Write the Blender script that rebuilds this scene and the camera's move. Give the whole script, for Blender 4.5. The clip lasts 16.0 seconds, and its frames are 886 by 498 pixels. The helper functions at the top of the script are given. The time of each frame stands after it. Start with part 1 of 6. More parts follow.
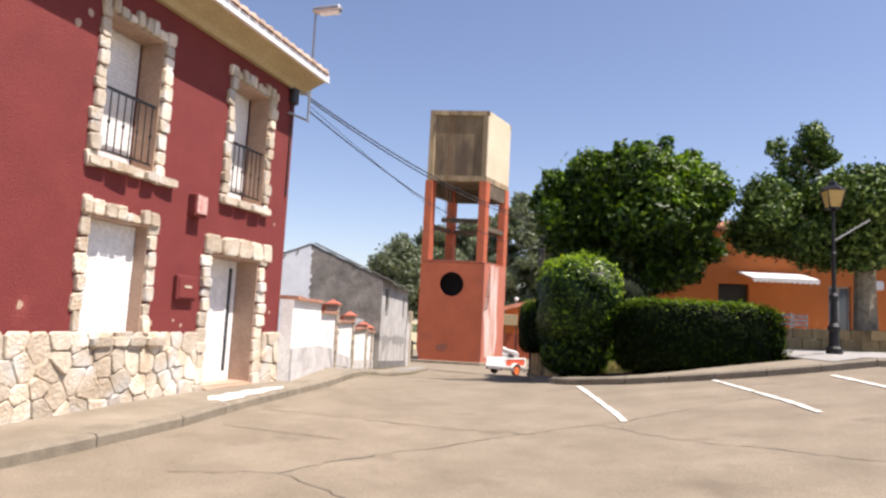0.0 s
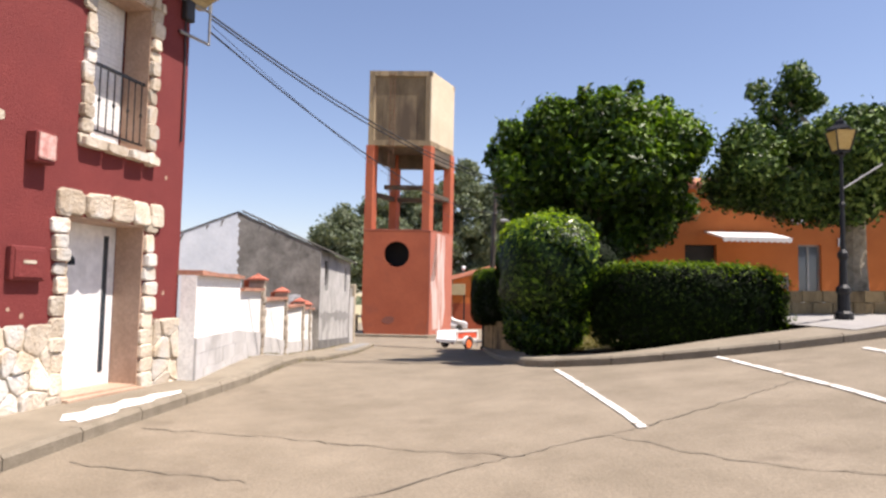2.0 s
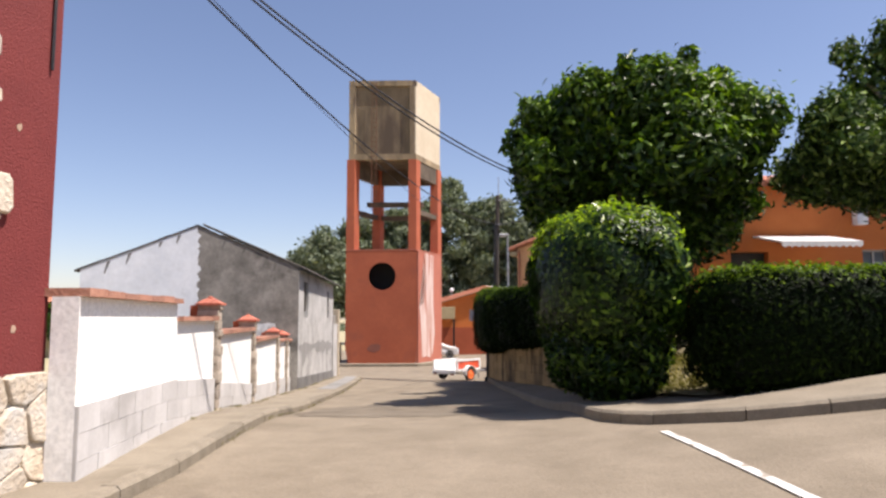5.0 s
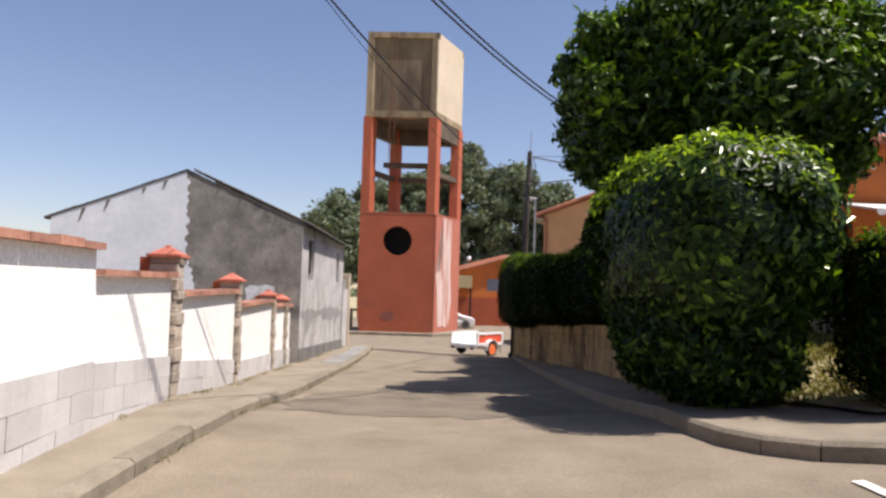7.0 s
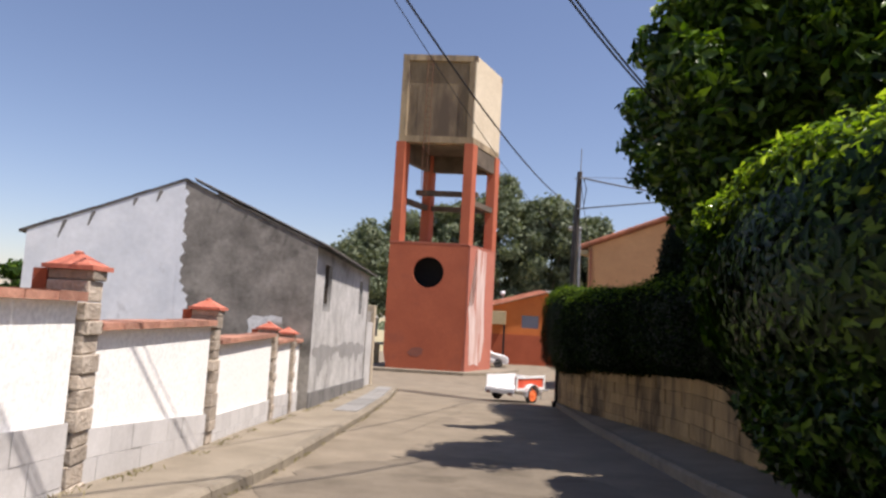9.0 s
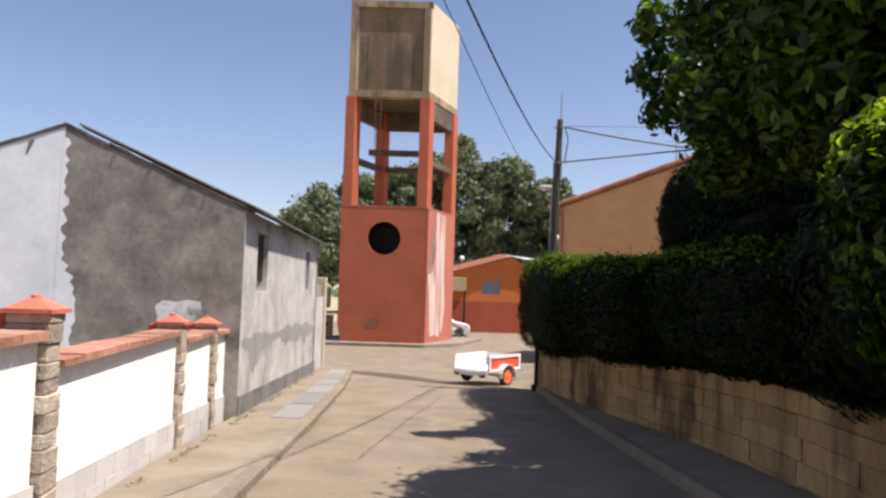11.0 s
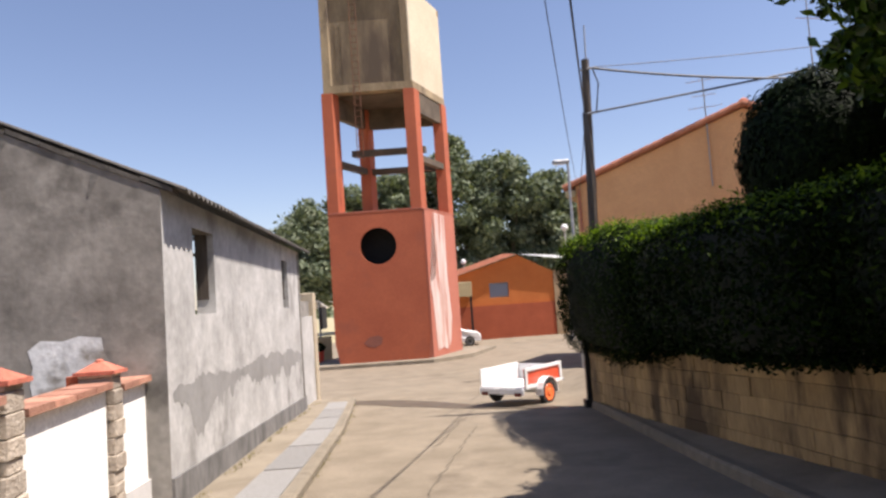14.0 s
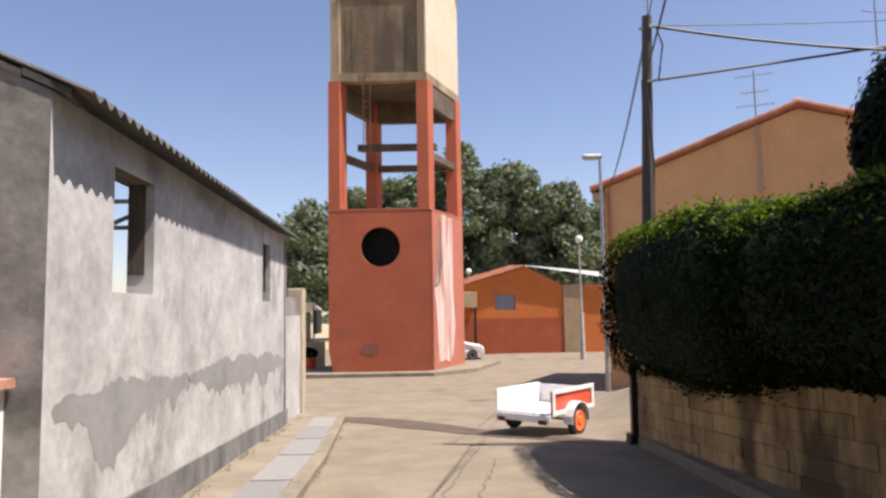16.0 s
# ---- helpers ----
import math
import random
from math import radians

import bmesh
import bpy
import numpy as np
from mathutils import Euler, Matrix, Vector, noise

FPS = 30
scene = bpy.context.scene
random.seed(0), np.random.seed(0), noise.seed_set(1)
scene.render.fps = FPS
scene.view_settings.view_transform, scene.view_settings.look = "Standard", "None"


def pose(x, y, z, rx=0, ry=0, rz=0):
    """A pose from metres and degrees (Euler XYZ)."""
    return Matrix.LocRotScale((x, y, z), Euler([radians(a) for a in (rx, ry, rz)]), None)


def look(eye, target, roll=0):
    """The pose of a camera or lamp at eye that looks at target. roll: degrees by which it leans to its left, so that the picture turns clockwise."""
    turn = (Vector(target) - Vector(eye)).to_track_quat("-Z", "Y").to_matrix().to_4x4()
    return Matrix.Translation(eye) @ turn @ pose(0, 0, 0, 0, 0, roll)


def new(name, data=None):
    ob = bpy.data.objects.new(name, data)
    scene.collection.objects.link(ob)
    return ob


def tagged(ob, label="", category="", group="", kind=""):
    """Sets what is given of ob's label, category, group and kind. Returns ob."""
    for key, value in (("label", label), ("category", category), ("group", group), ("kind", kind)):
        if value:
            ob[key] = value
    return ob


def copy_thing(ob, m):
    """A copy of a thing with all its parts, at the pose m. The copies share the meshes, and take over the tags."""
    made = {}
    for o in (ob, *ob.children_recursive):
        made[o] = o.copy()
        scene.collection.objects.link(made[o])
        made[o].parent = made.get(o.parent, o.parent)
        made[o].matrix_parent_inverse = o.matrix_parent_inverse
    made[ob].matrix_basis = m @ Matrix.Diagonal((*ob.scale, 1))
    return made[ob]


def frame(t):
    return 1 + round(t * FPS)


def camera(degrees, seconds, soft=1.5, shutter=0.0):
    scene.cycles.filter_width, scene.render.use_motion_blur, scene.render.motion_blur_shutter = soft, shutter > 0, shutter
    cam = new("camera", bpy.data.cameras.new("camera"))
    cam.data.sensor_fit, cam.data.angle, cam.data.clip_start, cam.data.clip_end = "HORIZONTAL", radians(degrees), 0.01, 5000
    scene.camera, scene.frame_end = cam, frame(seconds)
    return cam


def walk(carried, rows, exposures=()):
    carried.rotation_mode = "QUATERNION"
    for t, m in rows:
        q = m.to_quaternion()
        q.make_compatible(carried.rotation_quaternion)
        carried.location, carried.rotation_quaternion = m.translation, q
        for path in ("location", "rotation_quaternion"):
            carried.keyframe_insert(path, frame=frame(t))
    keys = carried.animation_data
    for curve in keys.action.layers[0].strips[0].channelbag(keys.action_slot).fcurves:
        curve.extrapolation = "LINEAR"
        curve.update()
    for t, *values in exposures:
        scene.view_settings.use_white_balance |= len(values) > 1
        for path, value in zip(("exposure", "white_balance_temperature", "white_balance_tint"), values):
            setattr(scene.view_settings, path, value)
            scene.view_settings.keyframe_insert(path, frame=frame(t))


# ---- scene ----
cam = camera(66.0, 16.0, soft=2.6)
PATH = [
    (0, (1.154, 1.363, 1.533), (0.966, 3.343, 1.744), 3.0),
    (0.5, (1.072, 1.961, 1.549), (1.0, 3.954, 1.707), 2.3),
    (1, (1.04, 2.544, 1.597), (1.046, 4.543, 1.661), 0.1),
    (1.5, (0.97, 3.097, 1.593), (1.04, 5.094, 1.674), 1.0),
    (2, (0.916, 3.645, 1.592), (0.895, 5.64, 1.723), 1.2),
    (2.5, (0.766, 4.251, 1.592), (0.84, 6.246, 1.713), 2.4),
    (3, (0.658, 4.859, 1.574), (0.487, 6.843, 1.75), 0.4),
    (3.5, (0.545, 5.406, 1.606), (0.551, 7.39, 1.863), 0.7),
    (4, (0.464, 5.977, 1.599), (0.517, 7.958, 1.87), -0.0),
    (4.2, (0.433, 6.19, 1.615), (0.474, 8.18, 1.807), -0.3),
    (6.3, (0.143, 8.861, 1.526), (0.136, 10.849, 1.745), 1.0),
    (6.5, (0.135, 9.102, 1.52), (0.112, 11.092, 1.717), 3.8),
    (7, (0.09, 9.684, 1.566), (0.084, 11.681, 1.676), 1.7),
    (7.5, (0.038, 10.465, 1.668), (-0.056, 12.462, 1.73), -0.7),
    (8, (0.041, 11.052, 1.603), (-0.011, 13.05, 1.683), 2.6),
    (8.5, (0.02, 11.621, 1.597), (-0.117, 13.612, 1.731), 1.2),
    (9, (-0.064, 12.194, 1.581), (-0.166, 14.181, 1.788), 3.2),
    (9.2, (-0.122, 12.526, 1.657), (-0.162, 14.52, 1.797), 3.2),
    (11.3, (-0.357, 15.347, 1.818), (-0.285, 17.343, 1.927), 1.2),
    (11.5, (-0.356, 15.601, 1.749), (-0.159, 17.585, 1.91), 0.7),
    (12, (-0.309, 16.157, 1.766), (-0.102, 18.142, 1.886), 1.6),
    (12.5, (-0.325, 16.76, 1.723), (-0.045, 18.739, 1.794), 0.1),
    (13, (-0.352, 17.23, 1.687), (-0.182, 19.215, 1.868), -2.6),
    (13.5, (-0.531, 18.058, 1.675), (-0.43, 20.053, 1.78), -2.8),
    (14, (-0.593, 18.676, 1.632), (-0.542, 20.671, 1.77), -4.0),
    (14.5, (-0.652, 19.188, 1.566), (-0.439, 21.173, 1.686), -0.4),
    (15, (-0.756, 19.925, 1.558), (-0.706, 21.911, 1.789), -2.6),
    (15.5, (-0.799, 20.535, 1.523), (-0.677, 22.525, 1.681), -0.4),
    (16, (-0.806, 21.188, 1.442), (-0.758, 23.18, 1.617), -1.0),
]
walk(cam, [(t, look(eye, target, roll)) for t, eye, target, roll in PATH], [(0.0, 0.92, 6700, 15), (4.0, 0.87, 6700, 15), (7.0, 0.62, 6600, 15), (9.0, 0.62, 6600, 15), (11.5, 0.82, 6700, 15), (12.5, 0.92, 6700, 15), (16.0, 0.84, 6700, 15)])

# ---- light ----
world = bpy.data.worlds.new("sky_world")
scene.world = world
world.use_nodes = True
SUN = Vector((1.0, -0.26, 2.05)).normalized()
_sky = world.node_tree.nodes.new("ShaderNodeTexSky")
_sky.sky_type = "NISHITA"
_sky.sun_disc = False
_sky.sun_elevation = math.asin(SUN.z)
_sky.sun_rotation = math.atan2(SUN.x, SUN.y)
_sky.air_density, _sky.dust_density, _sky.ozone_density = 1.0, 0.55, 3.4
_bg = world.node_tree.nodes["Background"]
_bg.inputs["Strength"].default_value = 0.088
_haze = world.node_tree.nodes.new("ShaderNodeMix")
_haze.data_type, _haze.blend_type = "RGBA", "MULTIPLY"
_haze.inputs["Factor"].default_value = 1.0
_haze.inputs["B"].default_value = (1.15, 1.02, 1.01, 1)
world.node_tree.links.new(_sky.outputs["Color"], _haze.inputs["A"])
world.node_tree.links.new(_haze.outputs["Result"], _bg.inputs["Color"])
sun = new("sun", bpy.data.lights.new("sun", "SUN"))
sun.data.energy, sun.data.angle, sun.data.color = 5.0, radians(0.55), (1.0, 0.94, 0.86)
sun.matrix_world = look(SUN * 40, (0, 0, 0))


# ---- materials ----
def material(name, c1, c2, scale=4.0, rough=0.85, bump=0.3, fine=40.0, metal=0.0, stain=None, stain_scale=0.6, stain_at=0.55, stretch=(1, 1, 1), island=0.0, obj_random=0.0, coords="Object", grain=1.0):
    m = bpy.data.materials.new(name)
    m.use_nodes = True
    nt = m.node_tree
    n, l = nt.nodes, nt.links
    bsdf = n["Principled BSDF"]
    tc = n.new("ShaderNodeTexCoord")
    mp = n.new("ShaderNodeMapping")
    mp.inputs["Scale"].default_value = stretch
    l.new(tc.outputs[coords], mp.inputs["Vector"])
    a = n.new("ShaderNodeTexNoise")
    a.inputs["Scale"].default_value, a.inputs["Detail"].default_value, a.inputs["Roughness"].default_value = scale, 6, 0.62
    b = n.new("ShaderNodeTexNoise")
    b.inputs["Scale"].default_value, b.inputs["Detail"].default_value = fine, 4
    for t in (a, b):
        l.new(mp.outputs["Vector"], t.inputs["Vector"])
    ra = n.new("ShaderNodeMapRange")
    ra.inputs["From Min"].default_value, ra.inputs["From Max"].default_value = 0.3, 0.7
    l.new(a.outputs["Fac"], ra.inputs["Value"])
    mix = n.new("ShaderNodeMix")
    mix.data_type = "RGBA"
    mix.inputs["A"].default_value, mix.inputs["B"].default_value = (*c1, 1), (*c2, 1)
    l.new(ra.outputs["Result"], mix.inputs["Factor"])
    col = mix.outputs["Result"]
    # fine grain
    rb = n.new("ShaderNodeMapRange")
    rb.inputs["From Min"].default_value, rb.inputs["From Max"].default_value = 0.25, 0.75
    rb.inputs["To Min"].default_value, rb.inputs["To Max"].default_value = 1 - 0.18 * grain, 1 + 0.16 * grain
    l.new(b.outputs["Fac"], rb.inputs["Value"])
    gm = n.new("ShaderNodeMix")
    gm.data_type, gm.blend_type = "RGBA", "MULTIPLY"
    gm.inputs["Factor"].default_value = 1.0
    l.new(col, gm.inputs["A"])
    l.new(rb.outputs["Result"], gm.inputs["B"])
    col = gm.outputs["Result"]
    if stain:
        s = n.new("ShaderNodeTexNoise")
        s.inputs["Scale"].default_value, s.inputs["Detail"].default_value, s.inputs["Roughness"].default_value = stain_scale, 7, 0.6
        l.new(mp.outputs["Vector"], s.inputs["Vector"])
        rs = n.new("ShaderNodeMapRange")
        rs.inputs["From Min"].default_value, rs.inputs["From Max"].default_value = stain_at, stain_at + 0.12
        l.new(s.outputs["Fac"], rs.inputs["Value"])
        sm = n.new("ShaderNodeMix")
        sm.data_type = "RGBA"
        l.new(rs.outputs["Result"], sm.inputs["Factor"])
        l.new(col, sm.inputs["A"])
        sm.inputs["B"].default_value = (*stain, 1)
        col = sm.outputs["Result"]
    if island or obj_random:
        if island:
            rnd = n.new("ShaderNodeNewGeometry").outputs["Random Per Island"]
        else:
            rnd = n.new("ShaderNodeObjectInfo").outputs["Random"]
        k = max(island, obj_random)
        rr = n.new("ShaderNodeMapRange")
        rr.inputs["To Min"].default_value, rr.inputs["To Max"].default_value = 1 - k, 1 + k
        l.new(rnd, rr.inputs["Value"])
        im = n.new("ShaderNodeMix")
        im.data_type, im.blend_type = "RGBA", "MULTIPLY"
        im.inputs["Factor"].default_value = 1.0
        l.new(col, im.inputs["A"])
        l.new(rr.outputs["Result"], im.inputs["B"])
        col = im.outputs["Result"]
    l.new(col, bsdf.inputs["Base Color"])
    bsdf.inputs["Roughness"].default_value = rough
    bsdf.inputs["Metallic"].default_value = metal
    if bump:
        add = n.new("ShaderNodeMath")
        add.operation = "ADD"
        l.new(a.outputs["Fac"], add.inputs[0])
        l.new(b.outputs["Fac"], add.inputs[1])
        bp = n.new("ShaderNodeBump")
        bp.inputs["Strength"].default_value = bump
        bp.inputs["Distance"].default_value = 0.02
        l.new(add.outputs["Value"], bp.inputs["Height"])
        l.new(bp.outputs["Normal"], bsdf.inputs["Normal"])
    return m


def leaf_material(name, c1, c2, c3, gloss=0.2, rough=0.55, at=0.6, thin=0.16):
    """Foliage: each leaf its own tint, a slight sheen, some light let through."""
    m = bpy.data.materials.new(name)
    m.use_nodes = True
    nt = m.node_tree
    n, l = nt.nodes, nt.links
    bsdf = n["Principled BSDF"]
    geo = n.new("ShaderNodeNewGeometry")
    ramp = n.new("ShaderNodeValToRGB")
    ramp.color_ramp.elements[0].color = (*c1, 1)
    ramp.color_ramp.elements[1].color = (*c3, 1)
    e = ramp.color_ramp.elements.new(at)
    e.color = (*c2, 1)
    l.new(geo.outputs["Random Per Island"], ramp.inputs["Fac"])
    l.new(ramp.outputs["Color"], bsdf.inputs["Base Color"])
    bsdf.inputs["Roughness"].default_value = rough
    bsdf.inputs["Specular IOR Level"].default_value = gloss
    tr = n.new("ShaderNodeBsdfTranslucent")
    tint = n.new("ShaderNodeMix")
    tint.data_type, tint.blend_type = "RGBA", "MULTIPLY"
    tint.inputs["Factor"].default_value = 1.0
    l.new(ramp.outputs["Color"], tint.inputs["A"])
    tint.inputs["B"].default_value = (1.5, 1.6, 0.5, 1)
    l.new(tint.outputs["Result"], tr.inputs["Color"])
    ms = n.new("ShaderNodeMixShader")
    ms.inputs["Fac"].default_value = thin
    l.new(bsdf.outputs["BSDF"], ms.inputs[1])
    l.new(tr.outputs["BSDF"], ms.inputs[2])
    l.new(ms.outputs["Shader"], n["Material Output"].inputs["Surface"])
    return m


def glass_material(name, colour=(0.03, 0.04, 0.05)):
    m = bpy.data.materials.new(name)
    m.use_nodes = True
    b = m.node_tree.nodes["Principled BSDF"]
    b.inputs["Base Color"].default_value = (*colour, 1)
    b.inputs["Roughness"].default_value = 0.06
    b.inputs["Specular IOR Level"].default_value = 0.7
    return m


M_ROAD = material("worn_concrete_road", (0.162, 0.132, 0.092), (0.242, 0.2, 0.146), 1.3, 0.92, 0.4, 45, stain=(0.135, 0.108, 0.076), stain_scale=0.8, stain_at=0.59)
M_PAVE = material("cement_pavement", (0.175, 0.146, 0.105), (0.265, 0.226, 0.17), 1.5, 0.92, 0.3, 70, stain=(0.15, 0.125, 0.088), stain_scale=0.8, stain_at=0.6)
M_KERB = material("kerb_concrete", (0.165, 0.138, 0.1), (0.24, 0.206, 0.155), 5, 0.9, 0.35, 60, obj_random=0.1)
M_RED = material("dark_red_render", (0.145, 0.02, 0.019), (0.18, 0.027, 0.024), 2.2, 0.85, 0.5, 55, stain=(0.23, 0.044, 0.04), stain_scale=1.2, stain_at=0.64)
M_STONE = material("cream_rubble_stone", (0.4, 0.31, 0.21), (0.66, 0.59, 0.49), 2.6, 0.9, 0.9, 30, obj_random=0.26, stain=(0.56, 0.54, 0.5), stain_scale=2.2, stain_at=0.52)
M_MORTAR = material("pale_mortar", (0.42, 0.36, 0.27), (0.55, 0.48, 0.38), 7, 0.95, 0.7, 50)
M_WHITE = material("white_limewash", (0.8, 0.79, 0.76), (0.87, 0.86, 0.83), 1.2, 0.9, 0.1, 30)
M_GREYP = material("grey_cement_block", (0.45, 0.435, 0.42), (0.58, 0.565, 0.55), 1.6, 0.92, 0.12, 30, stain=(0.38, 0.365, 0.35), stain_scale=1.1, stain_at=0.58, obj_random=0.07, grain=0.3)
M_CEMENT = material("raw_cement_render", (0.14, 0.13, 0.117), (0.3, 0.282, 0.255), 2.0, 0.93, 0.2, 12, stain=(0.105, 0.097, 0.087), stain_scale=1.3, stain_at=0.55, grain=0.9)
M_CEMENT_L = material("pale_cement_render", (0.31, 0.303, 0.29), (0.53, 0.52, 0.502), 1.7, 0.93, 0.18, 12, stain=(0.235, 0.227, 0.214), stain_scale=1.0, stain_at=0.55, grain=0.8)
M_CEMENT_W = material("whitewashed_cement", (0.6, 0.64, 0.69), (0.76, 0.79, 0.83), 1.4, 0.93, 0.08, 9, stain=(0.42, 0.43, 0.45), stain_scale=1.5, stain_at=0.63, grain=0.35)
M_TOWER = material("faded_red_paint", (0.345, 0.082, 0.036), (0.42, 0.108, 0.048), 0.55, 0.8, 0.25, 9, stain=(0.3, 0.082, 0.045), stain_scale=0.4, stain_at=0.6, grain=0.5)
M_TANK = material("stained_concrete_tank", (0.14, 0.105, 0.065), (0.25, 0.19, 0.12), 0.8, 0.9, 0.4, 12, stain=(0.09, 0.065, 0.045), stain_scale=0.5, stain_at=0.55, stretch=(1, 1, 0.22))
M_ORANGE = material("orange_render", (0.62, 0.33, 0.15), (0.7, 0.385, 0.18), 1.4, 0.88, 0.3, 40)
M_ORANGE_D = material("deep_orange_render", (0.5, 0.14, 0.03), (0.57, 0.17, 0.04), 1.4, 0.88, 0.3, 40)
M_BRICKY = material("brick_red_render", (0.33, 0.075, 0.03), (0.4, 0.095, 0.04), 1.2, 0.88, 0.3, 40)
M_TILE = material("terracotta_tile", (0.34, 0.12, 0.065), (0.48, 0.2, 0.12), 3, 0.85, 0.3, 30, obj_random=0.2)
M_CAP = material("red_cap_tile", (0.42, 0.12, 0.075), (0.52, 0.17, 0.11), 6, 0.8, 0.3, 40, obj_random=0.12)
M_BLOCK = material("sandstone_block", (0.23, 0.15, 0.066), (0.44, 0.305, 0.145), 2.2, 0.92, 0.6, 26, stain=(0.09, 0.058, 0.028), stain_scale=1.3, stain_at=0.505, stretch=(1, 1, 0.3), obj_random=0.16)
M_LINE = material("road_paint", (0.66, 0.64, 0.6), (0.8, 0.78, 0.74), 6, 0.8, 0.2, 50, stain=(0.3, 0.26, 0.21), stain_scale=7, stain_at=0.49)
M_BLOCKM = material("block_joint_mortar", (0.22, 0.15, 0.075), (0.38, 0.27, 0.14), 3, 0.95, 0.7, 40, stain=(0.08, 0.053, 0.027), stain_scale=1.3, stain_at=0.505, stretch=(1, 1, 0.3))
# concrete darkened to paint the shade beneath the tank
M_BEAM = material("shade_darkened_concrete", (0.06, 0.045, 0.032), (0.13, 0.1, 0.07), 1.2, 0.92, 0.4, 14)
M_SOIL = material("dry_garden_soil", (0.2, 0.17, 0.09), (0.34, 0.29, 0.16), 3, 0.95, 0.6, 30)
M_FIELD = material("dry_field", (0.3, 0.26, 0.15), (0.38, 0.33, 0.2), 0.05, 0.95, 0.3, 2)
M_BARK = material("bark", (0.1, 0.08, 0.055), (0.19, 0.155, 0.11), 6, 0.95, 0.9, 30, stretch=(1, 1, 0.25))
M_BLACK = material("black_iron", (0.012, 0.012, 0.013), (0.022, 0.022, 0.024), 8, 0.5, 0.1, 50, metal=0.4)
M_STEEL = material("galvanised_steel", (0.3, 0.3, 0.3), (0.42, 0.42, 0.42), 8, 0.45, 0.1, 60, metal=0.7)
# near-black that paints shade where insides get no light
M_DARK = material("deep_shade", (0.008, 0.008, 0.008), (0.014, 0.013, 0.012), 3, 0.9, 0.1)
M_CABLE = material("black_cable", (0.015, 0.015, 0.018), (0.03, 0.03, 0.034), 8, 0.6, 0.0)
M_PVC = material("white_pvc", (0.76, 0.76, 0.76), (0.82, 0.82, 0.82), 2, 0.4, 0.05, 20)
M_REVEAL = material("tiled_reveal", (0.36, 0.24, 0.17), (0.47, 0.33, 0.24), 3, 0.6, 0.1, 30)
M_TRAILERW = material("white_trailer_paint", (0.7, 0.7, 0.69), (0.8, 0.8, 0.79), 3, 0.4, 0.1, 30)
M_TRAILERR = material("red_trailer_paint", (0.6, 0.07, 0.03), (0.7, 0.1, 0.045), 3, 0.4, 0.1, 30)
M_RUBBER = material("black_rubber", (0.012, 0.012, 0.012), (0.02, 0.02, 0.02), 8, 0.8, 0.2)
M_FIBRE = material("fibre_cement_sheet", (0.045, 0.041, 0.036), (0.11, 0.1, 0.088), 4, 0.93, 0.4, 30)
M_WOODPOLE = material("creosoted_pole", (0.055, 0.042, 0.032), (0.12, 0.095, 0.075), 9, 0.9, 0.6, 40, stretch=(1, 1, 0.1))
# near-black for the cores, painting the shade inside the foliage
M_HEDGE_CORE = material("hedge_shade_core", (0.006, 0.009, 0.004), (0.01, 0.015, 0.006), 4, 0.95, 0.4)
M_PLAZA = material("slab_paving", (0.25, 0.24, 0.225), (0.33, 0.315, 0.3), 3, 0.88, 0.3, 40)
L_LAUREL = leaf_material("laurel_leaf", (0.004, 0.012, 0.002), (0.016, 0.042, 0.005), (0.11, 0.185, 0.022), 0.2, 0.36, 0.68, thin=0.22)
L_TREE = leaf_material("broadleaf", (0.008, 0.022, 0.003), (0.034, 0.075, 0.007), (0.12, 0.19, 0.018), 0.25, 0.4, 0.64)
L_PLANE = leaf_material("plane_leaf", (0.014, 0.032, 0.006), (0.06, 0.11, 0.02), (0.26, 0.35, 0.09), 0.2, 0.45, 0.62, thin=0.1)
# hedge and conifer leaves darkened, the shade of their fronts put into the colour
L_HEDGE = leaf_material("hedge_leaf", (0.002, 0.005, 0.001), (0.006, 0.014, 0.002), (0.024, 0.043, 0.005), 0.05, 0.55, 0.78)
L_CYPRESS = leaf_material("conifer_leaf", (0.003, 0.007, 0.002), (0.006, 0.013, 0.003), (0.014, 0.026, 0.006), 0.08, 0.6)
# young leaf colours brightened to paint the sunlit tops of the foliage
L_SHOOT_LIT = leaf_material("sunlit_young_shoot_leaf", (0.07, 0.125, 0.008), (0.16, 0.25, 0.02), (0.32, 0.41, 0.05), 0.4, 0.22, thin=0.45)
L_SHOOT_LIT_T = leaf_material("sunlit_young_tree_leaf", (0.04, 0.085, 0.006), (0.09, 0.165, 0.014), (0.22, 0.33, 0.03), 0.15, 0.4, thin=0.3)
L_TIP_LIT = leaf_material("sunlit_hedge_tip_leaf", (0.03, 0.055, 0.004), (0.07, 0.12, 0.01), (0.18, 0.26, 0.025), 0.12, 0.45, thin=0.4)
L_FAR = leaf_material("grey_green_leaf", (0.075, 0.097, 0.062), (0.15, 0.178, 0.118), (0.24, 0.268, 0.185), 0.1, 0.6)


# ---- mesh helpers ----
def part(name, bm, mat, parent=None, label="", smooth=False):
    me = bpy.data.meshes.new(name)
    bm.normal_update()
    bm.to_mesh(me)
    bm.free()
    if mat:
        me.materials.append(mat)
    if smooth:
        me.polygons.foreach_set("use_smooth", [True] * len(me.polygons))
    ob = new(name, me)
    if parent:
        ob.parent = parent
    if label:
        ob["label"] = label
    return ob


def thing(name, label, category, m=None, group="", kind=""):
    ob = new(name)
    ob.empty_display_size = 0.2
    if m is not None:
        ob.matrix_world = m
    return tagged(ob, label, category, group, kind)


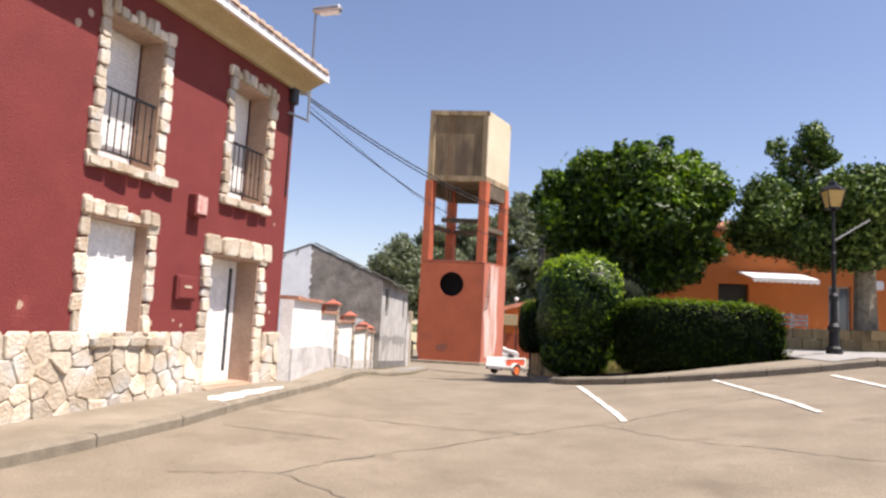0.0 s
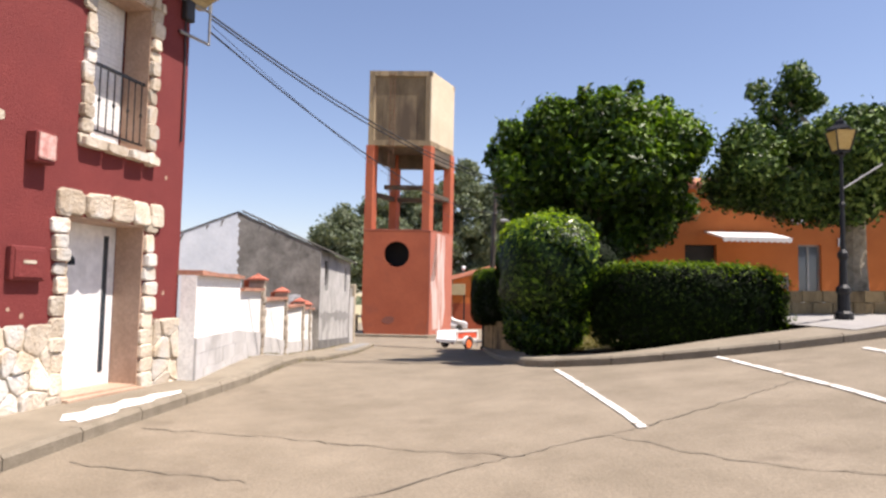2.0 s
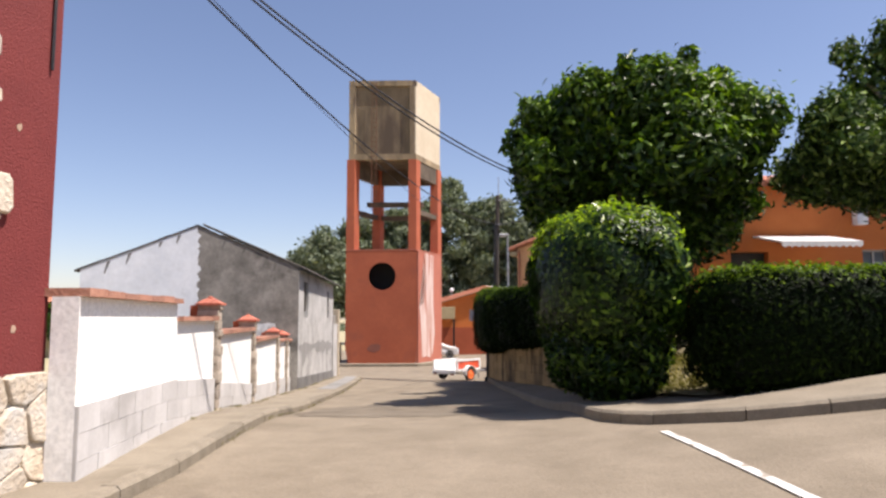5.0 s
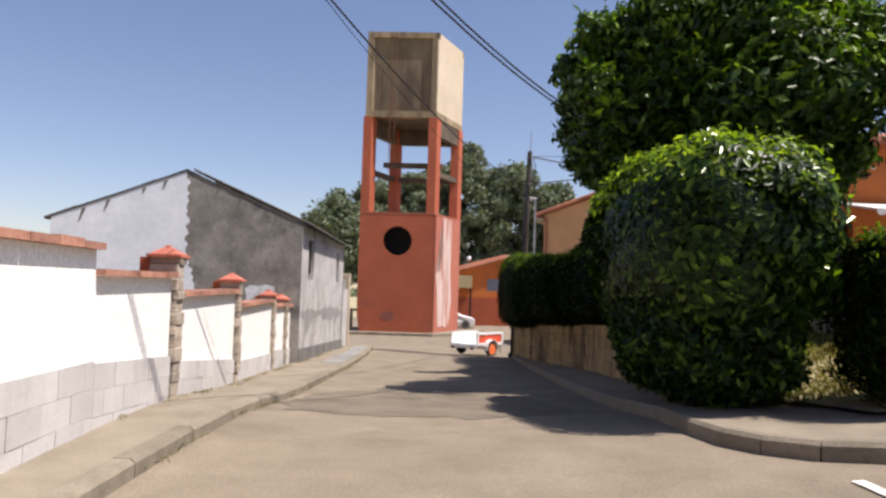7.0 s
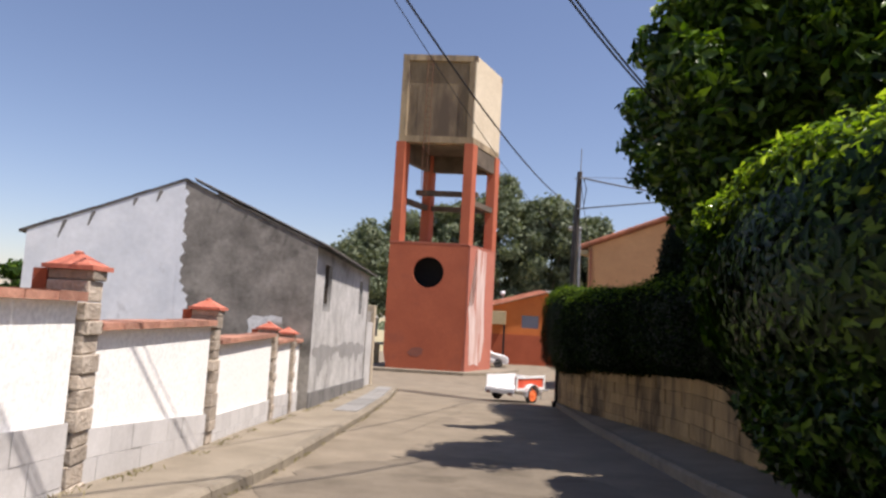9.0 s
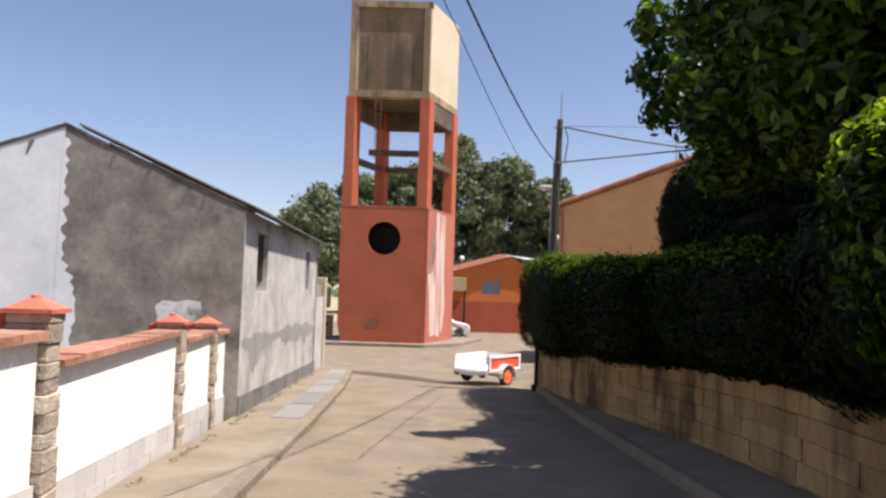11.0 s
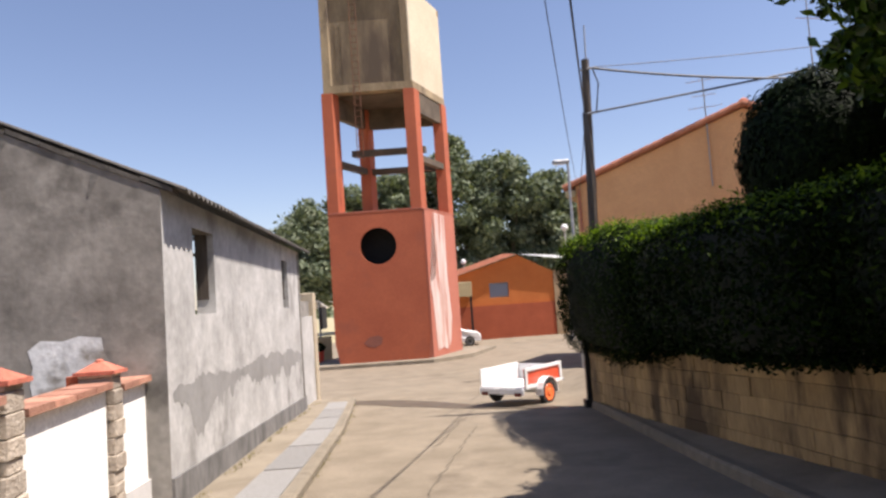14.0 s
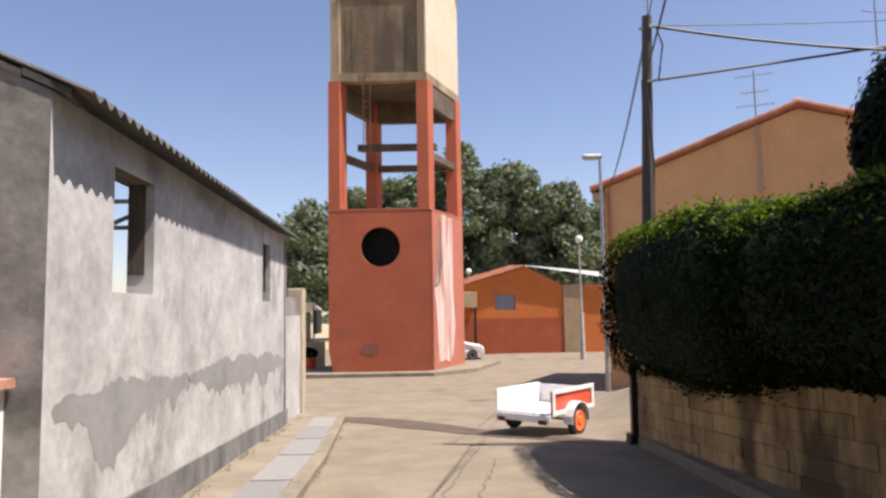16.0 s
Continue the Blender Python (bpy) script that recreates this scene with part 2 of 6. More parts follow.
def box(bm, x0, x1, y0, y1, z0, z1, bevel=0.0):
    vs = [bm.verts.new(p) for p in ((x0, y0, z0), (x1, y0, z0), (x1, y1, z0), (x0, y1, z0), (x0, y0, z1), (x1, y0, z1), (x1, y1, z1), (x0, y1, z1))]
    fs = [bm.faces.new([vs[i] for i in q]) for q in ((3, 2, 1, 0), (4, 5, 6, 7), (0, 1, 5, 4), (1, 2, 6, 5), (2, 3, 7, 6), (3, 0, 4, 7))]
    if bevel:
        bmesh.ops.bevel(bm, geom=list({e for f in fs for e in f.edges}), offset=bevel, segments=1, affect="EDGES", profile=0.5)
    return vs


def boxed(x0, x1, y0, y1, z0, z1, bevel=0.0):
    bm = bmesh.new()
    box(bm, x0, x1, y0, y1, z0, z1, bevel)
    return bm


def tube(bm, p, q, r0, r1=None, n=8, caps=True):
    """A tapered tube from p to q."""
    r1 = r0 if r1 is None else r1
    p, q = Vector(p), Vector(q)
    turn = (q - p).to_track_quat("Z", "Y").to_matrix()
    a, b = [], []
    for i in range(n):
        c = Vector((math.cos(2 * math.pi * i / n), math.sin(2 * math.pi * i / n), 0))
        a.append(bm.verts.new(p + turn @ (c * r0)))
        b.append(bm.verts.new(q + turn @ (c * r1)))
    for i in range(n):
        j = (i + 1) % n
        bm.faces.new((a[i], a[j], b[j], b[i]))
    if caps:
        bm.faces.new(a[::-1])
        bm.faces.new(b)


def pipe(bm, pts, r, n=6):
    """One bent tube through several points."""
    pts = [Vector(p) for p in pts]
    rings = []
    for i, p in enumerate(pts):
        d = (pts[min(i + 1, len(pts) - 1)] - pts[max(i - 1, 0)]).normalized()
        turn = d.to_track_quat("Z", "Y").to_matrix()
        rings.append([bm.verts.new(p + turn @ Vector((r * math.cos(2 * math.pi * k / n), r * math.sin(2 * math.pi * k / n), 0))) for k in range(n)])
    for a, b in zip(rings[:-1], rings[1:]):
        # join each vertex to the nearest one of the next ring
        s = min(range(n), key=lambda k: (a[0].co - b[k].co - (a[0].co - b[k].co).project(pts[1] - pts[0])).length)
        for k in range(n):
            m = (k + 1) % n
            bm.faces.new((a[k], a[m], b[(m + s) % n], b[(k + s) % n]))
    bm.faces.new(rings[0][::-1])
    bm.faces.new(rings[-1])


def lathe(bm, profile, n=16, centre=(0, 0, 0)):
    """A turned form: profile of (radius, height) from bottom to top."""
    c = Vector(centre)
    rings = []
    for r, z in profile:
        rings.append([bm.verts.new(c + Vector((r * math.cos(2 * math.pi * i / n), r * math.sin(2 * math.pi * i / n), z))) for i in range(n)])
    for a, b in zip(rings[:-1], rings[1:]):
        for i in range(n):
            j = (i + 1) % n
            bm.faces.new((a[i], a[j], b[j], b[i]))
    bm.faces.new(rings[0][::-1])
    bm.faces.new(rings[-1])


def prism(bm, outline, z0, z1):
    """An upright prism over a plan outline that runs counter-clockwise; z0 and z1 may be numbers or functions of x, y."""
    f0 = z0 if callable(z0) else (lambda x, y: z0)
    f1 = z1 if callable(z1) else (lambda x, y: z1)
    a = [bm.verts.new((x, y, f0(x, y))) for x, y in outline]
    b = [bm.verts.new((x, y, f1(x, y))) for x, y in outline]
    n = len(outline)
    for i in range(n):
        j = (i + 1) % n
        bm.faces.new((a[i], a[j], b[j], b[i]))
    bm.faces.new(a[::-1])
    bm.faces.new(b)


def pierced(bm, x0, x1, z0, z1, holes, y0, y1):
    """A wall in the x-z plane from y0 to y1 with rectangular holes (x0, x1, z0, z1) through it."""
    xs = sorted({x0, x1, *[h[0] for h in holes], *[h[1] for h in holes]})
    zs = sorted({z0, z1, *[h[2] for h in holes], *[h[3] for h in holes]})
    def solid(i, j):
        if not (0 <= i < len(xs) - 1 and 0 <= j < len(zs) - 1):
            return False
        cx, cz = (xs[i] + xs[i + 1]) / 2, (zs[j] + zs[j + 1]) / 2
        return not any(h[0] < cx < h[1] and h[2] < cz < h[3] for h in holes)
    made = {}
    def v(x, y, z):
        if (x, y, z) not in made:
            made[x, y, z] = bm.verts.new((x, y, z))
        return made[x, y, z]
    for i in range(len(xs) - 1):
        for j in range(len(zs) - 1):
            if not solid(i, j):
                continue
            a, b, c, d = xs[i], xs[i + 1], zs[j], zs[j + 1]
            bm.faces.new((v(a, y0, c), v(b, y0, c), v(b, y0, d), v(a, y0, d)))
            bm.faces.new((v(b, y1, c), v(a, y1, c), v(a, y1, d), v(b, y1, d)))
            if not solid(i - 1, j):
                bm.faces.new((v(a, y1, c), v(a, y0, c), v(a, y0, d), v(a, y1, d)))
            if not solid(i + 1, j):
                bm.faces.new((v(b, y0, c), v(b, y1, c), v(b, y1, d), v(b, y0, d)))
            if not solid(i, j - 1):
                bm.faces.new((v(a, y1, c), v(b, y1, c), v(b, y0, c), v(a, y0, c)))
            if not solid(i, j + 1):
                bm.faces.new((v(a, y0, d), v(b, y0, d), v(b, y1, d), v(a, y1, d)))


def array_mesh(name, verts, faces, mat, parent=None, label=""):
    me = bpy.data.meshes.new(name)
    verts, faces = np.asarray(verts, np.float32), np.asarray(faces, np.int32)
    k = faces.shape[1]
    me.vertices.add(len(verts))
    me.vertices.foreach_set("co", verts.ravel())
    me.loops.add(faces.size)
    me.loops.foreach_set("vertex_index", faces.ravel())
    me.polygons.add(len(faces))
    me.polygons.foreach_set("loop_start", np.arange(0, faces.size, k, dtype=np.int32))
    me.polygons.foreach_set("loop_total", np.full(len(faces), k, np.int32))
    me.update(calc_edges=True)
    me.validate()
    me.materials.append(mat)
    ob = new(name, me)
    if parent:
        ob.parent = parent
    if label:
        ob["label"] = label
    return ob


def leaves(name, centres, outward, size, mat, parent=None, seed=1, spread=0.9, label="", slim=0.42):
    """Many small pointed leaves, each a folded pair of triangles, turned loosely outward."""
    r = np.random.RandomState(seed)
    n = len(centres)
    nrm = outward + r.normal(0, spread, (n, 3))
    nrm /= np.linalg.norm(nrm, axis=1)[:, None] + 1e-9
    t = np.cross(nrm, r.normal(0, 1, (n, 3)))
    t /= np.linalg.norm(t, axis=1)[:, None] + 1e-9
    b = np.cross(nrm, t)
    s = (size * r.uniform(0.65, 1.3, n))[:, None]
    v = np.empty((n, 4, 3))
    v[:, 0] = centres - t * s
    v[:, 1] = centres + b * s * slim + nrm * s * 0.22
    v[:, 2] = centres + t * s
    v[:, 3] = centres - b * s * slim + nrm * s * 0.22
    k = np.arange(n)[:, None] * 4
    f = np.concatenate([k + np.array([0, 1, 2]), k + np.array([0, 2, 3])])
    return array_mesh(name, v.reshape(-1, 3), f, mat, parent, label)


def blob_points(blobs, n, seed, inner=0.55):
    """Points in a shell of several ellipsoids (x, y, z, rx, ry, rz), with the outward direction at each."""
    r = np.random.RandomState(seed)
    w = np.array([b[3] * b[4] + b[4] * b[5] + b[3] * b[5] for b in blobs])
    pick = r.choice(len(blobs), n, p=w / w.sum())
    B = np.array(blobs)[pick]
    d = r.normal(0, 1, (n, 3))
    d /= np.linalg.norm(d, axis=1)[:, None]
    rad = inner + (1 - inner) * r.uniform(0, 1, n) ** 0.5
    rad = np.where(r.uniform(0, 1, n) < 0.12, rad * r.uniform(1.0, 1.4, n), rad)
    lump = 1 + 0.1 * np.sin(d[:, 0] * 7 + B[:, 0]) * np.sin(d[:, 1] * 8 + B[:, 1]) + 0.08 * np.sin(d[:, 2] * 11 + B[:, 2])
    return B[:, :3] + d * B[:, 3:] * (rad * lump)[:, None], d


# ---- ground ----
def ease(a):
    a = min(1.0, max(0.0, a))
    return a * a * (3 - 2 * a)


BASE_Y = (-60, 0, 7, 10, 12, 14, 16.5, 19, 26, 32, 35, 54, 76, 400)
BASE_Z = (-0.6, 0.06, 0.22, 0.33, 0.34, 0.33, 0.25, 0.03, -0.42, -0.70, -0.86, -1.42, -1.4, -3)


def level(x, y):
    """The road's height: it falls away down the lane and rises towards the square."""
    b, bp = float(np.interp(y, BASE_Y, BASE_Z)), float(np.interp(min(y, 12), BASE_Y, BASE_Z))
    c = min(max(x, 0), 7)
    cross = 0.05 * c + 0.01 * c * c + 0.02 * max(min(x, 40) - 7, 0)
    m = (1 - ease((y - 13) / 5) * (1 - ease((x - 2.4) / 3.5))) * (1 - ease((y - 34) / 8))
    return (b + 0.02 * min(max(x, 0), 4)) * (1 - m) + (bp + cross) * m - 0.2 * min(max((y - 31) / 20, 0), 1)


def ground_sheet():
    xs = sorted({*np.arange(-12, 20.01, 0.5), *np.arange(-60, -12, 4), *np.arange(20, 80, 4), -2500, -900, -300, -120, 120, 300, 900, 2500})
    ys = sorted({*np.arange(-6, 60.01, 0.5), *np.arange(60, 120, 4), *np.arange(-60, -6, 4), -2500, -600, -150, 160, 300, 900, 2500})
    v = [(x, y, level(x, y)) for y in ys for x in xs]
    w = len(xs)
    f = [(j * w + i, j * w + i + 1, (j + 1) * w + i + 1, (j + 1) * w + i) for j in range(len(ys) - 1) for i in range(w - 1)]
    g = array_mesh("ground", v, f, M_ROAD)
    g.data.materials.append(M_FIELD)
    for p in g.data.polygons:
        c = p.center
        if c.y > 74 or c.x < -10 or c.x > 26 or c.y < -25:
            p.material_index = 1
    return tagged(g, "pale worn concrete street surface sloping down the lane", "ground", kind="structure")


ground_sheet()


def ribbon(bm, left, right, z_of, thick):
    """A paved strip between two plan lines with as many points each, its top at z_of(x, y)."""
    top, low = [], []
    for a, b in zip(left, right):
        top.append([bm.verts.new((*p, z_of(*p))) for p in (a, b)])
        low.append([bm.verts.new((*p, z_of(*p) - thick)) for p in (a, b)])
    for i in range(len(top) - 1):
        bm.faces.new((top[i][0], top[i][1], top[i + 1][1], top[i + 1][0]))
        bm.faces.new((top[i][1], low[i][1], low[i + 1][1], top[i + 1][1]))
        bm.faces.new((top[i][0], top[i + 1][0], low[i + 1][0], low[i][0]))
    bm.faces.new((top[0][0], low[0][0], low[0][1], top[0][1]))
    bm.faces.new((top[-1][1], low[-1][1], low[-1][0], top[-1][0]))


def along(line, step):
    """Points every step along a plan line."""
    out = []
    for (x0, y0), (x1, y1) in zip(line[:-1], line[1:]):
        n = max(1, round(math.hypot(x1 - x0, y1 - y0) / step))
        out += [(x0 + (x1 - x0) * i / n, y0 + (y1 - y0) * i / n) for i in range(n)]
    return out + [line[-1]]


def line_x(line, y):
    return float(np.interp(y, [p[1] for p in line], [p[0] for p in line]))


KERB_L = [(-4.2, 0.0), (-2.75, 6.3), (-2.2, 8.5), (-1.98, 10.2), (-1.75, 12.9), (-1.82, 17.0), (-1.9, 20), (-2.1, 26), (-2.25, 31), (-2.7, 37.0)]
WALL_L = [(-4.97, 0.0), (-3.65, 6.3), (-3.2, 8.5), (-2.8, 10.2), (-2.35, 12.4), (-2.58, 17.0), (-2.85, 20), (-3.2, 26), (-3.42, 31), (-3.66, 37.0)]
ys_l = [0, 2, 4, 6, 7, 8, 9, 10, 11, 12, 13, 14, 15, 16, 17, 18, 19, 20, 22, 24, 26, 28, 30, 32, 34, 37]
bm = bmesh.new()
ribbon(bm, [(line_x(WALL_L, y) - 0.12, y) for y in ys_l], [(line_x(KERB_L, y) - 0.13, y) for y in ys_l], lambda x, y: level(x, y) + 0.115, 0.3)
tagged(part("pavement", bm, M_PAVE), "narrow cement pavement along house and garden wall", "pavement", kind="structure")


def kerb_run(name, line, side, step, height, label):
    """A kerb of separate stones along a plan line; side: the way from the face back to the pavement."""
    root = thing(name, label, "kerb", kind="structure")
    pts = along(line, step)
    for (x0, y0), (x1, y1) in zip(pts[:-1], pts[1:]):
        d = Vector((x1 - x0, y1 - y0, 0))
        ln = d.length
        d.normalize()
        nrm = Vector((-d.y, d.x, 0)) * side
        q = [Vector((x0, y0, 0)) + d * 0.006, Vector((x1, y1, 0)) - d * 0.006]
        bm = bmesh.new()
        va = []
        for p in q:
            g = level(p.x, p.y)
            prof = [(0, -0.15), (0, height - 0.03), (0.03, height), (0.14, height), (0.14, -0.15)]
            va.append([bm.verts.new(p + nrm * o + Vector((0, 0, g + h))) for o, h in prof])
        for i in range(5):
            j = (i + 1) % 5
            bm.faces.new((va[0][i], va[0][j], va[1][j], va[1][i]))
        bm.faces.new(va[0][::-1])
        bm.faces.new(va[1])
        bmesh.ops.recalc_face_normals(bm, faces=bm.faces[:])
        part("kerb_stone", bm, M_KERB, root)
    return root


kerb_run("kerb_left", KERB_L, 1, 1.0, 0.12, "low concrete kerb stones along the house pavement")
KERB_R = [(2.3, 31.5), (2.25, 26.0), (2.2, 22.0), (2.18, 17.0), (2.13, 15.4), (2.17, 14.8), (2.3, 14.45), (2.55, 14.15), (3.3, 13.72), (4.7, 13.3), (7.0, 12.75), (14.0, 11.4), (22, 10)]
kerb_run("kerb_right", KERB_R, 1, 0.9, 0.13, "rounded concrete kerb round the garden corner")

# ---- garden corner: pavement, retaining wall, soil ----
GWALL = [(2.35, 31.6), (2.5, 28.5), (2.75, 25.8), (2.95, 23.0), (2.98, 20.0), (2.9, 17.6)]


def gwall_x(y):
    return line_x(GWALL[::-1], y)


def gwall_top(y):
    return float(np.interp(y, (16, 17.6, 21.7, 31.6), (0.95, 1.0, 0.98, 0.48)))


def side_pavement():
    bm = bmesh.new()
    pts = along(KERB_R[:-2], 0.5)
    left, right = [], []
    for i, p in enumerate(pts):
        a, b = pts[max(0, i - 1)], pts[min(len(pts) - 1, i + 1)]
        d = Vector((b[0] - a[0], b[1] - a[1])).normalized()
        n = Vector((-d.y, d.x))
        wide = 1.0 if p[1] > 16 else 1.3
        left.append(tuple(Vector(p) + n * 0.135))
        right.append(tuple(Vector(p) + n * wide))
    ribbon(bm, right, left, lambda x, y: level(x, y) + 0.118, 0.25)
    bmesh.ops.recalc_face_normals(bm, faces=bm.faces[:])
    tagged(part("pavement_garden", bm, M_PAVE), "cement pavement round the hedged garden corner", "pavement", kind="structure")


side_pavement()


def garden_level(x, y):
    w = gwall_x(min(max(y, 17.6), 31.6))
    near = level(x, y) + 0.14
    high = gwall_top(y) - 0.12
    k = ease((y - 15.5) / 2.2)
    return near * (1 - k) + max(high, near) * k if x > w - 0.3 else near


def garden_soil():
    v, f = [], []
    ys = np.arange(14.9, 31.5, 0.5)
    us = np.linspace(0, 1, 14)
    for y in ys:
        x0 = gwall_x(min(max(y, 17.6), 31.6)) + 0.12 + (0.35 * ease((17 - y) / 2))
        for u in us:
            x = x0 + u * (6.3 - x0)
            v.append((x, y, garden_level(x, y) + 0.02))
    w = len(us)
    f = [(j * w + i, j * w + i + 1, (j + 1) * w + i + 1, (j + 1) * w + i) for j in range(len(ys) - 1) for i in range(w - 1)]
    tagged(array_mesh("garden_ground", v, f, M_SOIL), "dry grassy soil behind the hedge", "ground", kind="structure")


garden_soil()


# ---- stone pieces ----
def clip(poly, px, py, nx, ny):
    """Keeps the side of a convex polygon where (p - (px, py)) . n <= 0."""
    out = []
    for i in range(len(poly)):
        a, b = poly[i], poly[(i + 1) % len(poly)]
        da, db = (a[0] - px) * nx + (a[1] - py) * ny, (b[0] - px) * nx + (b[1] - py) * ny
        if da <= 0:
            out.append(a)
        if (da < 0 < db) or (db < 0 < da):
            k = da / (da - db)
            out.append((a[0] + (b[0] - a[0]) * k, a[1] + (b[1] - a[1]) * k))
    return out


def cells(x0, x1, z0, z1, size, seed, aspect=1.0):
    """Irregular cells that tile a rectangle, for rubble."""
    r = random.Random(seed)
    nx, nz = max(1, round((x1 - x0) / (size * aspect))), max(1, round((z1 - z0) / size))
    pts = []
    for j in range(nz):
        for i in range(nx):
            pts.append((x0 + (i + 0.5 + r.uniform(-0.42, 0.42) + 0.5 * (j % 2) - 0.25) * (x1 - x0) / nx, z0 + (j + 0.5 + r.uniform(-0.4, 0.4)) * (z1 - z0) / nz))
    out = []
    for k, p in enumerate(pts):
        poly = [(x0, z0), (x1, z0), (x1, z1), (x0, z1)]
        for m, q in enumerate(pts):
            d2 = (q[0] - p[0]) ** 2 + (q[1] - p[1]) ** 2
            if m != k and d2 < (size * 4) ** 2:
                poly = clip(poly, (p[0] + q[0]) / 2, (p[1] + q[1]) / 2, q[0] - p[0], q[1] - p[1])
        if len(poly) > 2:
            out.append(poly)
    return out


def stone(poly, y_face, proud, parent, mat, r, name="stone", gap=0.007, round_=0.2):
    """One rough stone: a polygon in the x-z plane standing proud of the wall face towards -y, its edges rounded off."""
    cx, cz = sum(p[0] for p in poly) / len(poly), sum(p[1] for p in poly) / len(poly)
    big = max(math.hypot(p[0] - cx, p[1] - cz) for p in poly)
    if big < 0.025:
        return
    # soften the outline by cutting the corners
    soft = []
    n = len(poly)
    for i in range(n):
        a, b = poly[i], poly[(i + 1) % n]
        soft += [(a[0] * 0.85 + b[0] * 0.15, a[1] * 0.85 + b[1] * 0.15), (a[0] * 0.15 + b[0] * 0.85, a[1] * 0.15 + b[1] * 0.85)]
    bm = bmesh.new()
    h = proud * r.uniform(0.6, 1.25)
    tilt = (r.uniform(-0.1, 0.1), r.uniform(-0.1, 0.1))
    rings = []
    for shrink, depth in ((0.0, 0.0), (0.0, 0.55), (round_ * 0.35, 0.9), (round_, 1.0)):
        ring = []
        for x, z in soft:
            dx, dz = cx - x, cz - z
            ln = math.hypot(dx, dz) or 1
            k = min(0.9, gap / ln + shrink * 0.6)
            x2, z2 = x + dx * k, z + dz * k
            ring.append(bm.verts.new((x2, y_face + 0.004 - h * depth + ((x2 - cx) * tilt[0] + (z2 - cz) * tilt[1]) * depth, z2)))
        rings.append(ring)
    m = len(soft)
    for a, b in zip(rings[:-1], rings[1:]):
        for i in range(m):
            j = (i + 1) % m
            bm.faces.new((a[i], a[j], b[j], b[i]))
    bm.faces.new(rings[-1])
    bmesh.ops.recalc_face_normals(bm, faces=bm.faces[:])
    part(name, bm, mat, parent, smooth=False)


# ---- red house ----
HOUSE = pose(-2.49, 12.19, 0.03, 0, 0, 77.2)
house = thing("house", "dark red rendered two-storey house with rough cream stone trim", "house", HOUSE)
LOWWIN, UPWIN_A, UPWIN_B, DOOR = (-3.99, -3.08, 1.14, 2.46), (-3.98, -3.1, 3.1, 4.76), (-1.64, -0.74, 3.1, 4.84), (-1.86, -0.70, 0.36, 2.27)
bm = bmesh.new()
pierced(bm, -9.0, 0.0, -0.2, 5.4, [LOWWIN, UPWIN_A, UPWIN_B, DOOR], 0.0, 0.42)
part("facade_wall", bm, M_RED, house)
part("gable_wall", boxed(-0.42, 0.0, 0.425, 7.5, -0.2, 5.4), M_RED, house)
part("gable_wall", boxed(-9.0, -8.58, 0.425, 7.5, -0.2, 5.4), M_RED, house)
part("back_wall", boxed(-9.0, 0.0, 7.505, 7.9, -0.2, 5.4), M_RED, house)
# floor coloured near-black, as the unlit inside of the house
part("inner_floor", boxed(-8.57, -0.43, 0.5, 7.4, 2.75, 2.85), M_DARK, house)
# roof: sloping deck, soffit, white fascia, barrel tiles
def slab(profile, x0, x1):
    bm = bmesh.new()
    a = [bm.verts.new((x0, y, z)) for y, z in profile]
    b = [bm.verts.new((x1, y, z)) for y, z in profile]
    n = len(profile)
    for i in range(n):
        j = (i + 1) % n
        bm.faces.new((a[i], a[j], b[j], b[i]))
    bm.faces.new(a[::-1])
    bm.faces.new(b)
    bmesh.ops.recalc_face_normals(bm, faces=bm.faces[:])
    return bm
M_SOFFIT = material("cream_soffit", (0.36, 0.28, 0.15), (0.46, 0.37, 0.21), 2, 0.8, 0.2, 30)
M_EAVETILE = material("weathered_eave_tile", (0.4, 0.27, 0.19), (0.62, 0.5, 0.4), 5, 0.88, 0.3, 30, obj_random=0.2)
roof = part("roof", slab([(-0.5, 5.52), (4.0, 7.05), (8.3, 5.52), (8.3, 5.44), (4.0, 6.95), (-0.5, 5.505)], -9.3, 0.22), M_TILE, house, "terracotta barrel tile roof")
part("soffit", slab([(-0.44, 5.5), (0.0, 5.45), (0.0, 5.2), (-0.08, 5.2), (-0.14, 5.27), (-0.44, 5.4)], -9.2, 0.18), M_SOFFIT, house, "cream painted eave soffit")
part("fascia", slab([(-0.5, 5.5), (-0.445, 5.5), (-0.445, 5.39), (-0.5, 5.39)], -9.25, 0.2), M_PVC, house, "white eave fascia")
def barrel(bm, x, y0, z0, y1, z1, r):
    n = 6
    a, b = [], []
    for i in range(n + 1):
        t = math.pi * i / n
        a.append(bm.verts.new((x + r * math.cos(t), y0, z0 + r * 0.7 * math.sin(t))))
        b.append(bm.verts.new((x + r * 0.85 * math.cos(t), y1, z1 + r * 0.6 * math.sin(t))))
    for i in range(n):
        bm.faces.new((a[i], a[i + 1], b[i + 1], b[i]))
    bm.faces.new(a)
x = -9.2
while x < 0.2:
    for c in range(3):
        bm = bmesh.new()
        y0, z0 = -0.53 + 0.4 * c, 5.51 + 0.138 * c
        barrel(bm, x, y0, z0 + 0.012 * (c % 2), y0 + 0.44, z0 + 0.152, 0.095)
        part("roof_tile", bm, M_EAVETILE, roof)
    x += 0.21

